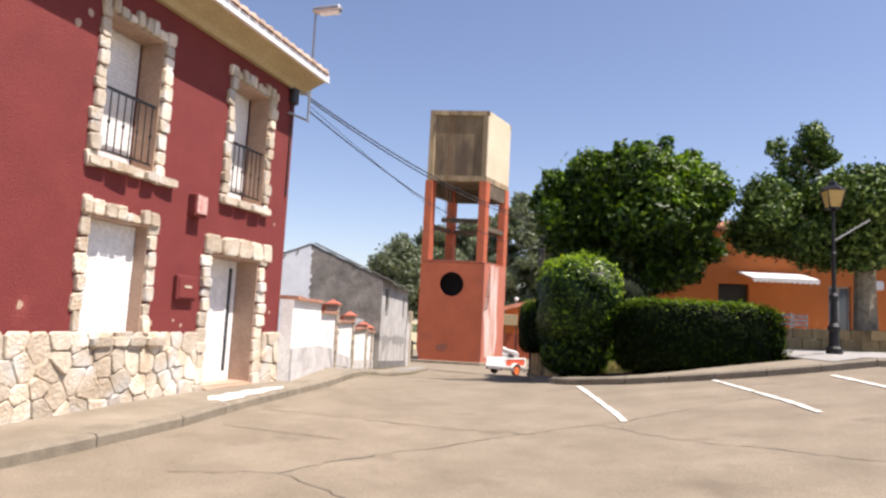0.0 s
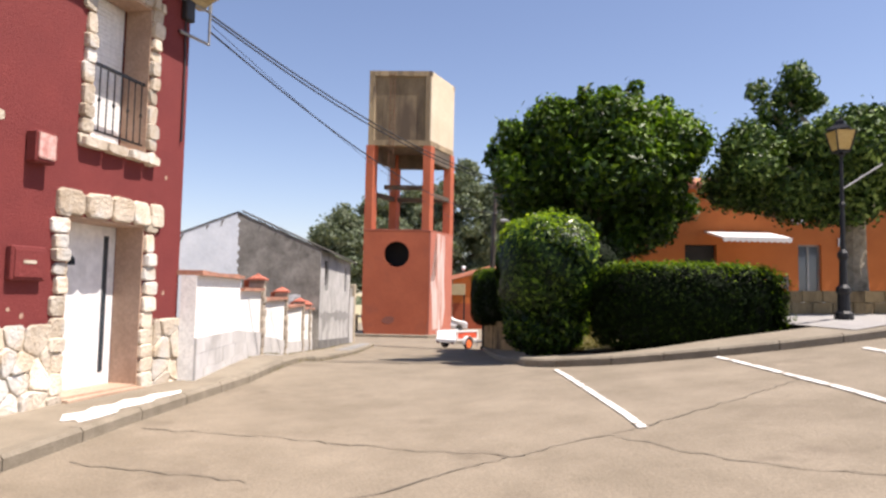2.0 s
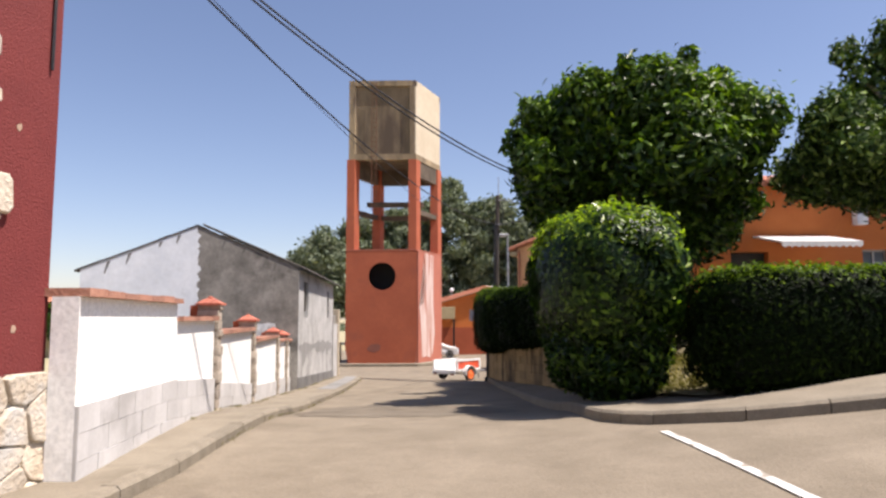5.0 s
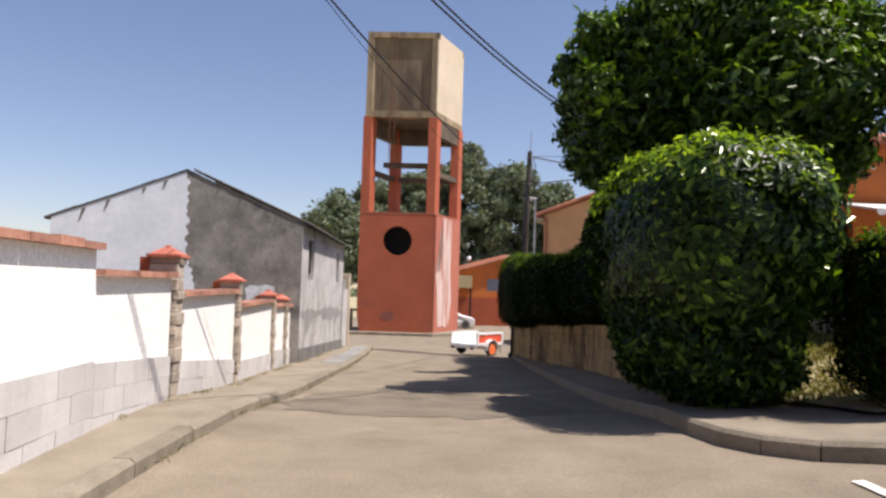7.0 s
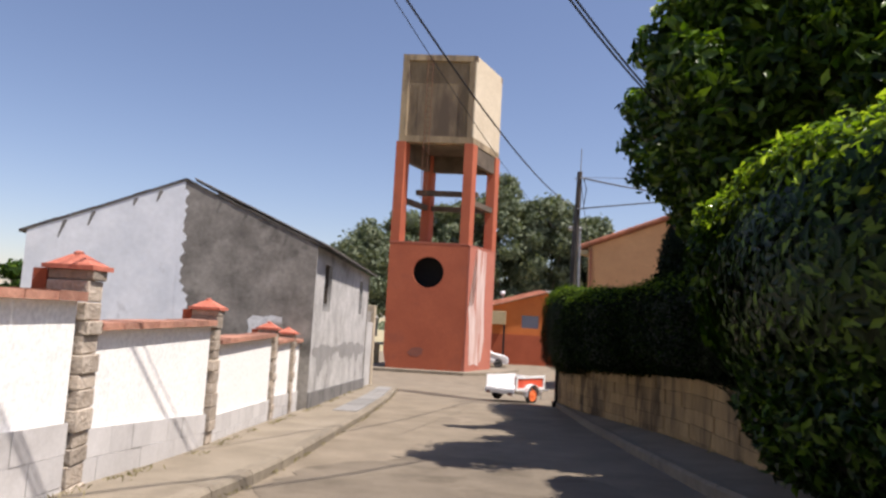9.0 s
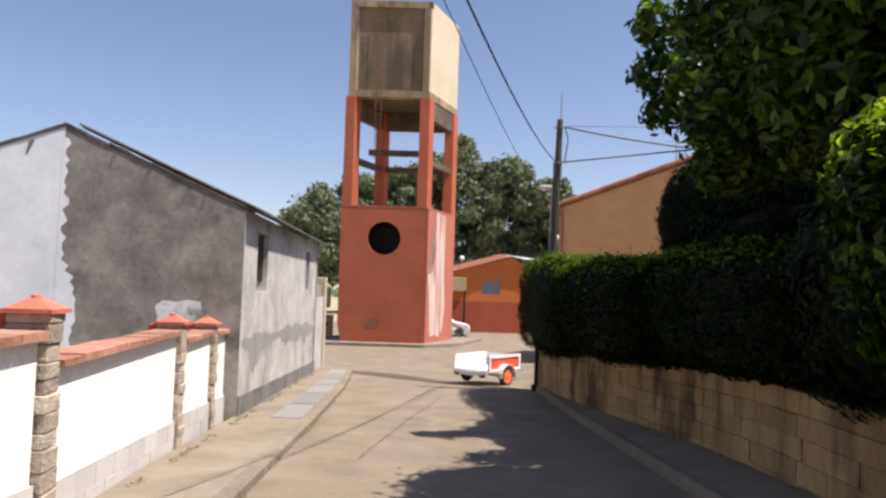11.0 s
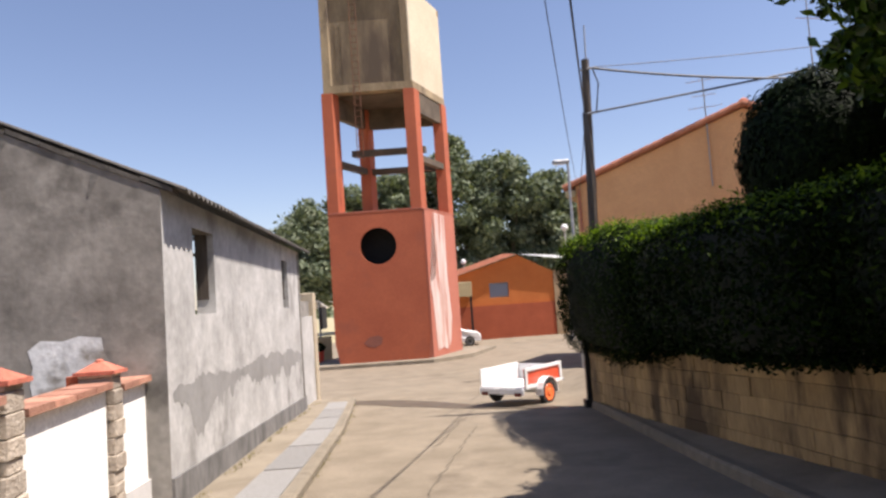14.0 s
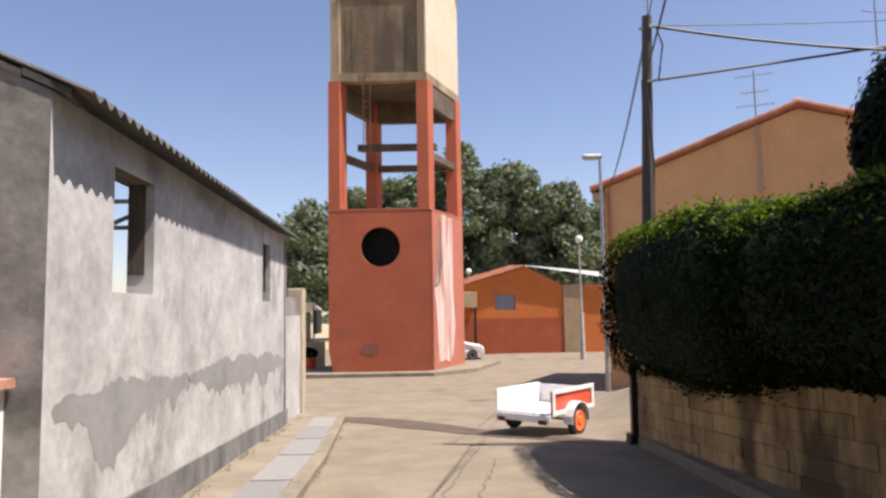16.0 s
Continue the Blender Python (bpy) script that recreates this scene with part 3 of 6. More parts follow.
# stone plinth and surrounds
r = random.Random(4)
plinth = part("plinth", boxed(-9.0, -1.9, -0.03, -0.001, -0.1, 1.12), M_MORTAR, house, "rubble stone plinth in pale mortar")
part("plinth", boxed(-0.66, 0.0, -0.03, -0.001, -0.1, 1.12), M_MORTAR, house)
for x0, x1, seed in ((-5.2, -2.02, 3), (-9.0, -5.2, 9), (-0.5, 0.02, 5)):
    for poly in cells(x0, x1, 0.02, 1.2, 0.235, seed, 1.0):
        stone(poly, -0.03, 0.035, plinth, M_STONE, r)


def surround(opening, wide, top, parent, seed, sill=True, jag=0.06, wide_top=(0.09, 0.17)):
    """Rough stones round an opening: stacked jambs, a jagged row above, a stone sill."""
    r = random.Random(seed)
    x0, x1, z0, z1 = opening
    for side in (0, 1):
        z = z0 - (0.12 if sill else 0)
        while z < z1 + 0.02:
            h = r.uniform(0.13, 0.24)
            w = wide * r.uniform(0.8, 1.3)
            a, b = (x0 - w, x0 + 0.01) if side == 0 else (x1 - 0.01, x1 + w)
            j = lambda: r.uniform(-0.018, 0.018)
            stone([(a + j(), z + j()), (b, z), (b, z + h), (a + j(), z + h + j())], 0, 0.06, parent, M_STONE, r, "jamb_stone", 0.006, 0.2)
            z += h
    x = x0 - wide
    while x < x1 + wide - 0.02:
        w = r.uniform(*wide_top)
        j = lambda: r.uniform(-0.015, 0.015)
        h = top * r.uniform(0.75, 1.0) + r.choice((0, jag))
        stone([(x, z1), (x + w, z1), (x + w - 0.01 + j(), z1 + h + j()), (x + 0.01 + j(), z1 + h + j())], 0, 0.06, parent, M_STONE, r, "lintel_stone", 0.005, 0.2)
        x += w
    if sill:
        x = x0 - wide
        while x < x1 + wide - 0.05:
            w = r.uniform(0.2, 0.36)
            stone([(x, z0 - 0.11), (x + w, z0 - 0.11), (x + w, z0), (x, z0)], -0.01, 0.09, parent, M_STONE, r, "sill_stone", 0.004, 0.12)
            x += w


def reveal(opening, depth, parent):
    """Tiled lining of an opening, 3 mm proud of the masonry."""
    x0, x1, z0, z1 = opening
    for a in ((x0, x0 + 0.02, z0, z1), (x1 - 0.02, x1, z0, z1), (x0 + 0.021, x1 - 0.021, z1 - 0.02, z1), (x0 + 0.021, x1 - 0.021, z0, z0 + 0.02)):
        part("reveal", boxed(a[0], a[1], -0.004, depth, a[2], a[3]), M_REVEAL, parent, "beige tiled reveal")


M_GLASSDOOR = material("white_lacquer_door", (0.72, 0.72, 0.72), (0.78, 0.78, 0.78), 1, 0.35, 0.03, 10)
M_SHUTTER = material("white_roller_slat", (0.72, 0.72, 0.71), (0.8, 0.8, 0.79), 2, 0.45, 0.05, 20)


def shutter_slats(x0, x1, z0, z1, y, parent):
    """A roller shutter, slat by slat."""
    n = int((z1 - z0) / 0.05)
    for i in range(n):
        za = z0 + (z1 - z0) * i / n
        bm = bmesh.new()
        h = (z1 - z0) / n
        prof = [(0, 0.001), (-0.003, h * 0.3), (-0.003, h * 0.7), (0, h - 0.001), (0.012, h - 0.002), (0.012, 0.002)]
        a = [bm.verts.new((x0, y + p, za + q)) for p, q in prof]
        b = [bm.verts.new((x1, y + p, za + q)) for p, q in prof]
        for k in range(6):
            j = (k + 1) % 6
            bm.faces.new((a[k], b[k], b[j], a[j]))
        part("slat", bm, M_SHUTTER, parent)


lowwin = part("window", boxed(LOWWIN[0] + 0.02, LOWWIN[1] - 0.02, 0.2, 0.24, LOWWIN[2], LOWWIN[3]), M_PVC, house, "ground-floor window behind a closed white roller shutter")
shutter_slats(LOWWIN[0] + 0.025, LOWWIN[1] - 0.025, LOWWIN[2] + 0.03, LOWWIN[3] - 0.02, 0.17, lowwin)
surround(LOWWIN, 0.12, 0.13, house, 11)
reveal(LOWWIN, 0.165, house)
for op, seed in ((UPWIN_A, 12), (UPWIN_B, 13)):
    surround(op, 0.14, 0.13, house, seed)
    reveal(op, 0.33, house)
    w = part("balcony_window", boxed(op[0] + 0.021, op[1] - 0.021, 0.36, 0.4, op[2], op[3]), M_PVC, house, "white balcony window with lowered shutter")
    shutter_slats(op[0] + 0.07, op[1] - 0.07, op[2] + 0.06, op[3] - 0.06, 0.352, w)
    rail = part("balcony_rail", boxed(op[0] + 0.02, op[1] - 0.02, 0.03, 0.06, op[2] + 0.81, op[2] + 0.84), M_BLACK, house, "thin black iron balcony rail")
    part("bottom_rail", boxed(op[0] + 0.02, op[1] - 0.02, 0.035, 0.055, op[2] + 0.1, op[2] + 0.12), M_BLACK, rail)
    n = 8
    for i in range(n):
        x = op[0] + 0.06 + (op[1] - op[0] - 0.12) * i / (n - 1)
        bm = bmesh.new()
        tube(bm, (x, 0.045, op[2] + 0.121), (x, 0.045, op[2] + 0.809), 0.008, n=6)
        if i % 2:
            lathe(bm, [(0.008, -0.03), (0.02, 0), (0.008, 0.03)], 6, (x, 0.045, op[2] + 0.45))
        part("baluster", bm, M_BLACK, rail)
surround(DOOR, 0.17, 0.28, house, 14, sill=False, jag=0.02, wide_top=(0.22, 0.42))
reveal((DOOR[0], DOOR[1], 0.44, DOOR[3]), 0.35, house)
part("threshold", boxed(DOOR[0], DOOR[1], -0.12, 0.42, 0.3, 0.44), M_REVEAL, house, "tiled door step")
leaf = part("door", boxed(DOOR[0] + 0.021, DOOR[1] - 0.021, 0.36, 0.41, 0.45, DOOR[3] - 0.02), M_GLASSDOOR, house, "closed white front door with a dark glass strip")
part("glass_strip", boxed(DOOR[1] - 0.21, DOOR[1] - 0.14, 0.352, 0.37, 0.6, 2.14), glass_material("dark_glass"), leaf)
for i in range(4):
    bm = bmesh.new()
    c, s0 = Vector((-1.5, 0.355, 1.78)), i * math.pi / 4 + 0.06
    pts = [c + Vector((math.cos(t) * q, 0, math.sin(t) * q)) for q, t in ((0.05, s0), (0.17, s0), (0.18, s0 + 0.33), (0.17, s0 + 0.66), (0.05, s0 + 0.66))]
    f = bm.faces.new([bm.verts.new(p) for p in pts])
    e = bmesh.ops.extrude_face_region(bm, geom=[f])
    bmesh.ops.translate(bm, verts=[v for v in e["geom"] if isinstance(v, bmesh.types.BMVert)], vec=(0, 0.01, 0))
    part("fan_pane", bm, glass_material("fan_glass"), leaf)
bm = bmesh.new()
pipe(bm, [(-1.7, 0.35, 1.3), (-1.7, 0.31, 1.3), (-1.58, 0.31, 1.3)], 0.012)
part("door_handle", bm, M_STEEL, leaf, "steel lever handle")
part("letter_plate", boxed(-1.68, -1.42, 0.352, 0.362, 1.5, 1.54), M_STEEL, leaf)
part("number_plate", boxed(-1.62, -1.54, 0.352, 0.36, 1.6, 1.68), M_BLACK, leaf)

# flaked paint chips
rc = random.Random(33)
for cx, cz, s in ((-4.25, 4.62, 0.05), (-4.4, 4.45, 0.06), (-4.1, 4.5, 0.035), (-2.9, 1.3, 0.05), (-2.35, 1.28, 0.04), (-2.5, 1.34, 0.03), (-4.7, 1.45, 0.06), (-0.35, 2.9, 0.035), (-0.3, 1.5, 0.03)):
    bm = bmesh.new()
    bm.faces.new([bm.verts.new((cx + s * rc.uniform(0.5, 1) * math.cos(t), -0.004, cz + s * rc.uniform(0.5, 1.1) * math.sin(t))) for t in (0, 1, 2, 3, 4, 5)])
    part("paint_chip", bm, M_REVEAL, house, "patch of flaked paint")
# fixtures on the facade
meter = thing("meter_box", "small red painted meter box set on the facade", "box", HOUSE)
part("box_body", boxed(-2.56, -2.17, -0.07, -0.001, 1.6, 1.92, 0.012), M_RED, meter)
part("box_door", boxed(-2.53, -2.2, -0.082, -0.071, 1.63, 1.89, 0.006), M_RED, meter)
part("bar", boxed(-2.44, -2.3, -0.088, -0.083, 1.76, 1.79), M_MORTAR, meter, "illegible pale marking")
bell = thing("alarm_box", "red wall-mounted box with pale flaked front", "box", HOUSE)
part("box_body", boxed(-2.42, -2.18, -0.13, -0.001, 2.7, 3.0, 0.015), M_RED, bell)
part("box_front", boxed(-2.4, -2.2, -0.142, -0.131, 2.74, 2.98, 0.01), material("flaked_front", (0.42, 0.14, 0.12), (0.66, 0.5, 0.45), 14, 0.8, 0.3, 60), bell)

# bracket, mast and lamp at the corner
bracket = thing("wall_bracket", "steel tube cable bracket on the house corner", "bracket", HOUSE)
bm = bmesh.new()
pipe(bm, [(-0.25, -0.03, 5.2), (0.25, -0.12, 5.2), (0.25, -0.12, 4.77), (-0.25, -0.03, 4.77)], 0.022)
part("arm", bm, M_STEEL, bracket)
bm = bmesh.new()
pipe(bm, [(0.25, -0.12, 5.2), (0.25, -0.12, 5.75)], 0.024)
part("stub", bm, M_STEEL, bracket)
part("junction_box", boxed(-0.2, -0.02, -0.09, -0.001, 4.95, 5.28, 0.015), M_CABLE, bracket, "black cable junction box")
bm = bmesh.new()
pipe(bm, [(-0.12, -0.02, 4.95), (-0.1, -0.02, 4.3), (-0.1, -0.02, 3.4)], 0.012)
part("drop_cable", bm, M_CABLE, bracket)
walllamp = thing("street_lamp", "steel-armed street lamp on the house corner", "lamp", HOUSE)
bm = bmesh.new()
pipe(bm, [(0.25, -0.12, 5.75), (0.25, -0.12, 6.72)], 0.02)
part("mast", bm, M_STEEL, walllamp)
bm = bmesh.new()
box(bm, 0.2, 0.34, -0.6, -0.06, 6.68, 6.8, 0.035)
part("lamp_head", bm, M_STEEL, walllamp)
part("lens", boxed(0.22, 0.32, -0.56, -0.2, 6.655, 6.679), M_PVC, walllamp)

# ---- white garden wall ----
garden_wall = thing("garden_wall", "whitewashed stepped garden wall with grey plinth and capped pillars", "wall")


def wx(y):
    return -2.19 - 0.091 * (y - 11.6)


def foot(y):
    return level(-2.4, y) + 0.1


def lane_box(y0, y1, out0, out1, z0, z1):
    """A box along the lane wall; out: metres from its face (towards the road positive); z: number or function of y."""
    f0 = z0 if callable(z0) else (lambda y: z0)
    f1 = z1 if callable(z1) else (lambda y: z1)
    bm = bmesh.new()
    prism(bm, [(wx(y0) + out1, y0), (wx(y1) + out1, y1), (wx(y1) + out0, y1), (wx(y0) + out0, y0)], lambda x, y: f0(y), lambda x, y: f1(y))
    bmesh.ops.recalc_face_normals(bm, faces=bm.faces[:])
    return bm


M_COPING = material("weathered_coping_tile", (0.3, 0.13, 0.085), (0.46, 0.24, 0.165), 7, 0.88, 0.4, 40, obj_random=0.22)
SPANS = ((12.15, 14.699, 1.76, 0.98, 0.95), (14.70, 16.52, 1.57, 0.93, 0.80), (16.78, 19.53, 1.38, 0.72, 0.44), (19.79, 22.85, 1.17, 0.38, 0.2), (23.11, 24.56, 1.05, 0.22, 0.12), (24.82, 25.58, 1.0, 0.1, 0.05))
for y0, y1, zt, g0, g1 in SPANS:
    part("wall_panel", lane_box(y0, y1, -0.2, 0.0, -0.9, zt), M_WHITE, garden_wall, "whitewashed render panel")
    rise = lambda y: g0 + (g1 - g0) * (y - y0) / (y1 - y0)
    plinth = part("plinth", lane_box(y0, y1, 0.001, 0.024, -0.9, lambda y: rise(y) - 0.004), M_GREYP, garden_wall, "grey cement block plinth")
    for c in range(6):
        if rise(y1) - 0.2 * c < foot(y1) - 0.05:
            break
        y = y0 - (0.2 if c % 2 else 0.0)
        while y < y1 - 0.03:
            a, b = max(y, y0), min(y + 0.4, y1)
            y += 0.4
            if b - a > 0.04:
                proud = 0.029 + r.uniform(-0.002, 0.003)
                part("block", lane_box(a + 0.003, b - 0.003, 0.0245, proud, lambda v: rise(v) - 0.2 * c - 0.197, lambda v: rise(v) - 0.2 * c), M_GREYP, plinth)
    n = max(1, round((y1 - y0) / 0.36))
    for i in range(n):
        a, b = y0 + (y1 - y0) * i / n + 0.004, y0 + (y1 - y0) * (i + 1) / n - 0.004
        dz = r.uniform(-0.006, 0.01)
        bm = lane_box(a, b, -0.26, 0.07, zt + 0.002, zt + 0.055 + dz)
        part("coping_tile", bm, M_COPING, garden_wall)
M_PBRICK = material("pillar_split_stone", (0.3, 0.245, 0.19), (0.5, 0.43, 0.35), 9, 0.92, 0.8, 40, obj_random=0.25)
for yc, zt in ((16.65, 1.78), (19.66, 1.55), (22.98, 1.28), (24.69, 1.17)):
    z = foot(yc) - 0.1
    while z < zt - 0.02:
        h = min(r.uniform(0.09, 0.15), zt - z)
        o = r.uniform(-0.012, 0.018)
        bm = lane_box(yc - 0.105 + r.uniform(-0.012, 0.012), yc + 0.105 + r.uniform(-0.012, 0.012), -0.24, 0.06 + o, z + 0.004, z + h)
        bmesh.ops.bevel(bm, geom=bm.edges[:], offset=0.008, segments=1, affect="EDGES", profile=0.5)
        part("pillar_stone", bm, M_PBRICK, garden_wall)
        z += h
    part("brick_back", lane_box(yc - 0.1, yc + 0.1, -0.34, -0.245, zt - 0.24, zt - 0.002), M_BRICKY, garden_wall, "dark red brick backing")
    bm = bmesh.new()
    x = wx(yc) - 0.09
    b0 = [(x - 0.17, yc - 0.13), (x + 0.18, yc - 0.13), (x + 0.18, yc + 0.13), (x - 0.17, yc + 0.13)]
    prism(bm, b0, zt, zt + 0.03)
    top = [bm.verts.new((px * 0.9 + x * 0.1, py * 0.9 + yc * 0.1, zt + 0.031)) for px, py in b0]
    tip = [bm.verts.new((px * 0.2 + x * 0.8, py * 0.2 + yc * 0.8, zt + 0.105)) for px, py in b0]
    for i in range(4):
        j = (i + 1) % 4
        bm.faces.new((top[i], top[j], tip[j], tip[i]))
    bm.faces.new(tip)
    lathe(bm, [(0.035, 0.1), (0.034, 0.118), (0.015, 0.128)], 8, (x, yc, zt))
    part("pillar_cap", bm, M_CAP, garden_wall, "red pyramid pillar cap")

# ---- shed ----
shed = thing("shed", "long cement-rendered shed, half roofless, with corrugated eave", "shed")
SA, SB, SC, SD = Vector((-3.25, 25.62)), Vector((-8.62, 24.66)), Vector((-8.75, 34.4)), Vector((-3.64, 35.0))


def wall_frame(a, b):
    """A frame whose x runs from a to b, y inward to the left, z up."""
    d = (b - a).normalized()
    return Matrix(((d.x, -d.y, 0, a.x), (d.y, d.x, 0, a.y), (0, 0, 1, 0), (0, 0, 0, 1)))


def placed(bm, m):
    bmesh.ops.transform(bm, matrix=m, verts=bm.verts[:])
    return bm


side_len, gab_len = (SD - SA).length, (SB - SA).length
bm = bmesh.new()
W1, W2 = (1.02, 1.92, 1.62, 2.64), (6.98, 7.66, 1.62, 2.6)
pierced(bm, 0.0, side_len, -1.4, 2.92, [W1, W2], 0.0, 0.24)
part("side_wall", placed(bm, wall_frame(SA, SD)), M_CEMENT_L, shed, "patchy pale cement side wall")
# gable: bare half and whitewashed half
mid = gab_len * 0.485
for x0, x1, z0, z1, mat, lab in ((0.0, mid, 2.92, 4.02, M_CEMENT, "bare dark cement half of the gable"), (mid + 0.002, gab_len, 4.02, 2.86, M_CEMENT_W, "whitewashed half of the gable")):
    bm = bmesh.new()
    fr = wall_frame(SB, SA)
    q = [(gab_len - x1, -1.4), (gab_len - x0, -1.4), (gab_len - x0, z0), (gab_len - x1, z1)]
    f = [bm.verts.new((x, 0, z)) for x, z in q]
    g = [bm.verts.new((x, 0.3, z)) for x, z in q]
    bm.faces.new(f); bm.faces.new(g[::-1])
    for i in range(4):
        j = (i + 1) % 4
        bm.faces.new((f[j], f[i], g[i], g[j]))
    bmesh.ops.recalc_face_normals(bm, faces=bm.faces[:])
    part("gable_wall", placed(bm, fr), mat, shed, lab)
M_WASH = material("thin_faded_wash", (0.42, 0.43, 0.43), (0.75, 0.77, 0.78), 2.2, 0.93, 0.3, 14, stain=(0.24, 0.225, 0.2), stain_scale=2.6, stain_at=0.5)
# blotch of pale wash and rake coping
for poly in ([(0.52, 0.9), (0.72, 0.86), (0.95, 0.9), (1.22, 0.88), (1.25, 1.05), (1.22, 1.22), (1.26, 1.38), (1.15, 1.47), (0.95, 1.45), (0.8, 1.49), (0.6, 1.46), (0.58, 1.32), (0.52, 1.2), (0.55, 1.05)],):
    bm = bmesh.new()
    fr = wall_frame(SB, SA)
    bm.faces.new([bm.verts.new((gab_len - x, -0.004, z)) for x, z in poly])
    part("wash_patch", placed(bm, fr), M_WASH, shed, "pale patch of wash")
for x0, x1, z0, z1 in ((-0.12, mid, 2.87, 4.02), (mid, gab_len + 0.15, 4.02, 2.8)):
    n = 9
    for i in range(n):
        a, b = x0 + (x1 - x0) * i / n, x0 + (x1 - x0) * (i + 1) / n - 0.01
        za, zb = z0 + (z1 - z0) * i / n, z0 + (z1 - z0) * (i + 1) / n
        dz = r.uniform(-0.01, 0.015)
        bm = bmesh.new()
        va = [bm.verts.new((gab_len - px, py, pz + dz)) for px, pz in ((a, za), (b, zb)) for py, pz in ((-0.015, pz), (0.36, pz), (0.36, pz + 0.05), (-0.015, pz + 0.05))]
        for k in range(4):
            j = (k + 1) % 4
            bm.faces.new((va[k], va[j], va[4 + j], va[4 + k]))
        bm.faces.new(va[:4][::-1]); bm.faces.new(va[4:])
        bmesh.ops.recalc_face_normals(bm, faces=bm.faces[:])
        part("coping_piece", placed(bm, wall_frame(SB, SA)), M_FIBRE, shed)
part("far_wall", placed(boxed(0.0, (SC - SB).length, -0.3, 0.0, -1.4, 0.7), wall_frame(SB, SC)), M_CEMENT, shed, "broken-down rear wall")
part("end_wall", placed(boxed(0.0, 1.6, 0.0, 0.3, -1.6, 2.86), wall_frame(SD, SC)), M_CEMENT, shed)
part("end_wall", placed(boxed(1.601, gab_len, 0.0, 0.3, -1.6, 0.9), wall_frame(SD, SC)), M_CEMENT, shed)
M_BASEBAND = material("damp_base_cement", (0.085, 0.082, 0.078), (0.21, 0.203, 0.195), 2.6, 0.93, 0.3, 14, stretch=(1, 1, 0.5))
part("plinth_band", placed(boxed(0.0, side_len, -0.03, -0.001, -1.4, 0.02), wall_frame(SA, SD) @ Matrix(((1, 0, 0, 0), (0, 1, 0, 0), (-0.052, 0, 1, 0), (0, 0, 0, 1)))), M_BASEBAND, shed, "dark damp cement base band")
for w in (W1, W2):
    part("lintel", placed(boxed(w[0] - 0.12, w[1] + 0.12, 0.02, 0.28, w[3] - 0.002, w[3] + 0.1), wall_frame(SA, SD)), M_WOODPOLE, shed, "timber window lintel")
# added dark boards that paint the shade on the far jambs
for w in (W1, W2):
    part("jamb_shade", placed(boxed(w[1] - 0.014, w[1] - 0.001, 0.08, 0.235, w[2] + 0.18, w[3] - 0.004), wall_frame(SA, SD)), M_WOODPOLE, shed, "added dark board painting the shade on the far window jamb")
# steel roof ties left in the open half
for a, b in (((-6.9, 31.0, 2.68), (-3.75, 31.0, 2.68)), ((-6.9, 31.0, 3.06), (-3.75, 31.0, 3.06)), ((-6.2, 31.0, 3.0), (-5.5, 31.0, 3.34)), ((-6.2, 31.0, 3.04), (-5.4, 31.0, 2.7)), ((-5.4, 31.0, 2.7), (-4.6, 31.0, 3.04))):
    bm = bmesh.new()
    tube(bm, a, b, 0.035, n=6)
    part("roof_tie", bm, M_STEEL, shed, "bare steel roof tie")
# whitewash flaking over the dark half, and soot runs under the rake
rf = random.Random(12)
bm = bmesh.new()
left_e, right_e = [], []
for i in range(41):
    z = 0.55 + 3.3 * i / 40
    w = 0.05 + rf.uniform(-0.04, 0.06) + 0.2 * max(0.0, min(1.0, (2.1 - z) / 0.5))
    left_e.append(bm.verts.new((gab_len - mid - 0.02, -0.003, z)))
    right_e.append(bm.verts.new((gab_len - mid + max(0.02, w), -0.003, z)))
for i in range(40):
    bm.faces.new((left_e[i], right_e[i], right_e[i + 1], left_e[i + 1]))
part("wash_edge", placed(bm, wall_frame(SB, SA)), M_CEMENT_W, shed, "ragged edge of the whitewash")
M_RUN = material("soot_run", (0.1, 0.094, 0.085), (0.2, 0.19, 0.175), 6, 0.93, 0.1, 20)
for u in (0.62, 1.45, 1.95, 3.1, 3.55, 4.3, 4.8):
    top = 2.86 + (4.02 - 2.86) * (u / mid if u < mid else (gab_len - u) / (gab_len - mid)) - 0.03
    ln = rf.uniform(0.14, 0.34)
    bm = bmesh.new()
    bm.faces.new([bm.verts.new((gab_len - u + dx, -0.006, top + dz)) for dx, dz in ((-0.03, -0.02), (0.0 - ln * 0.3, -ln), (0.02 - ln * 0.3, -ln - 0.02), (0.045, -0.03), (0.03, 0.0))])
    part("soot_run", placed(bm, wall_frame(SB, SA)), M_RUN, shed, "dark run below the rake")
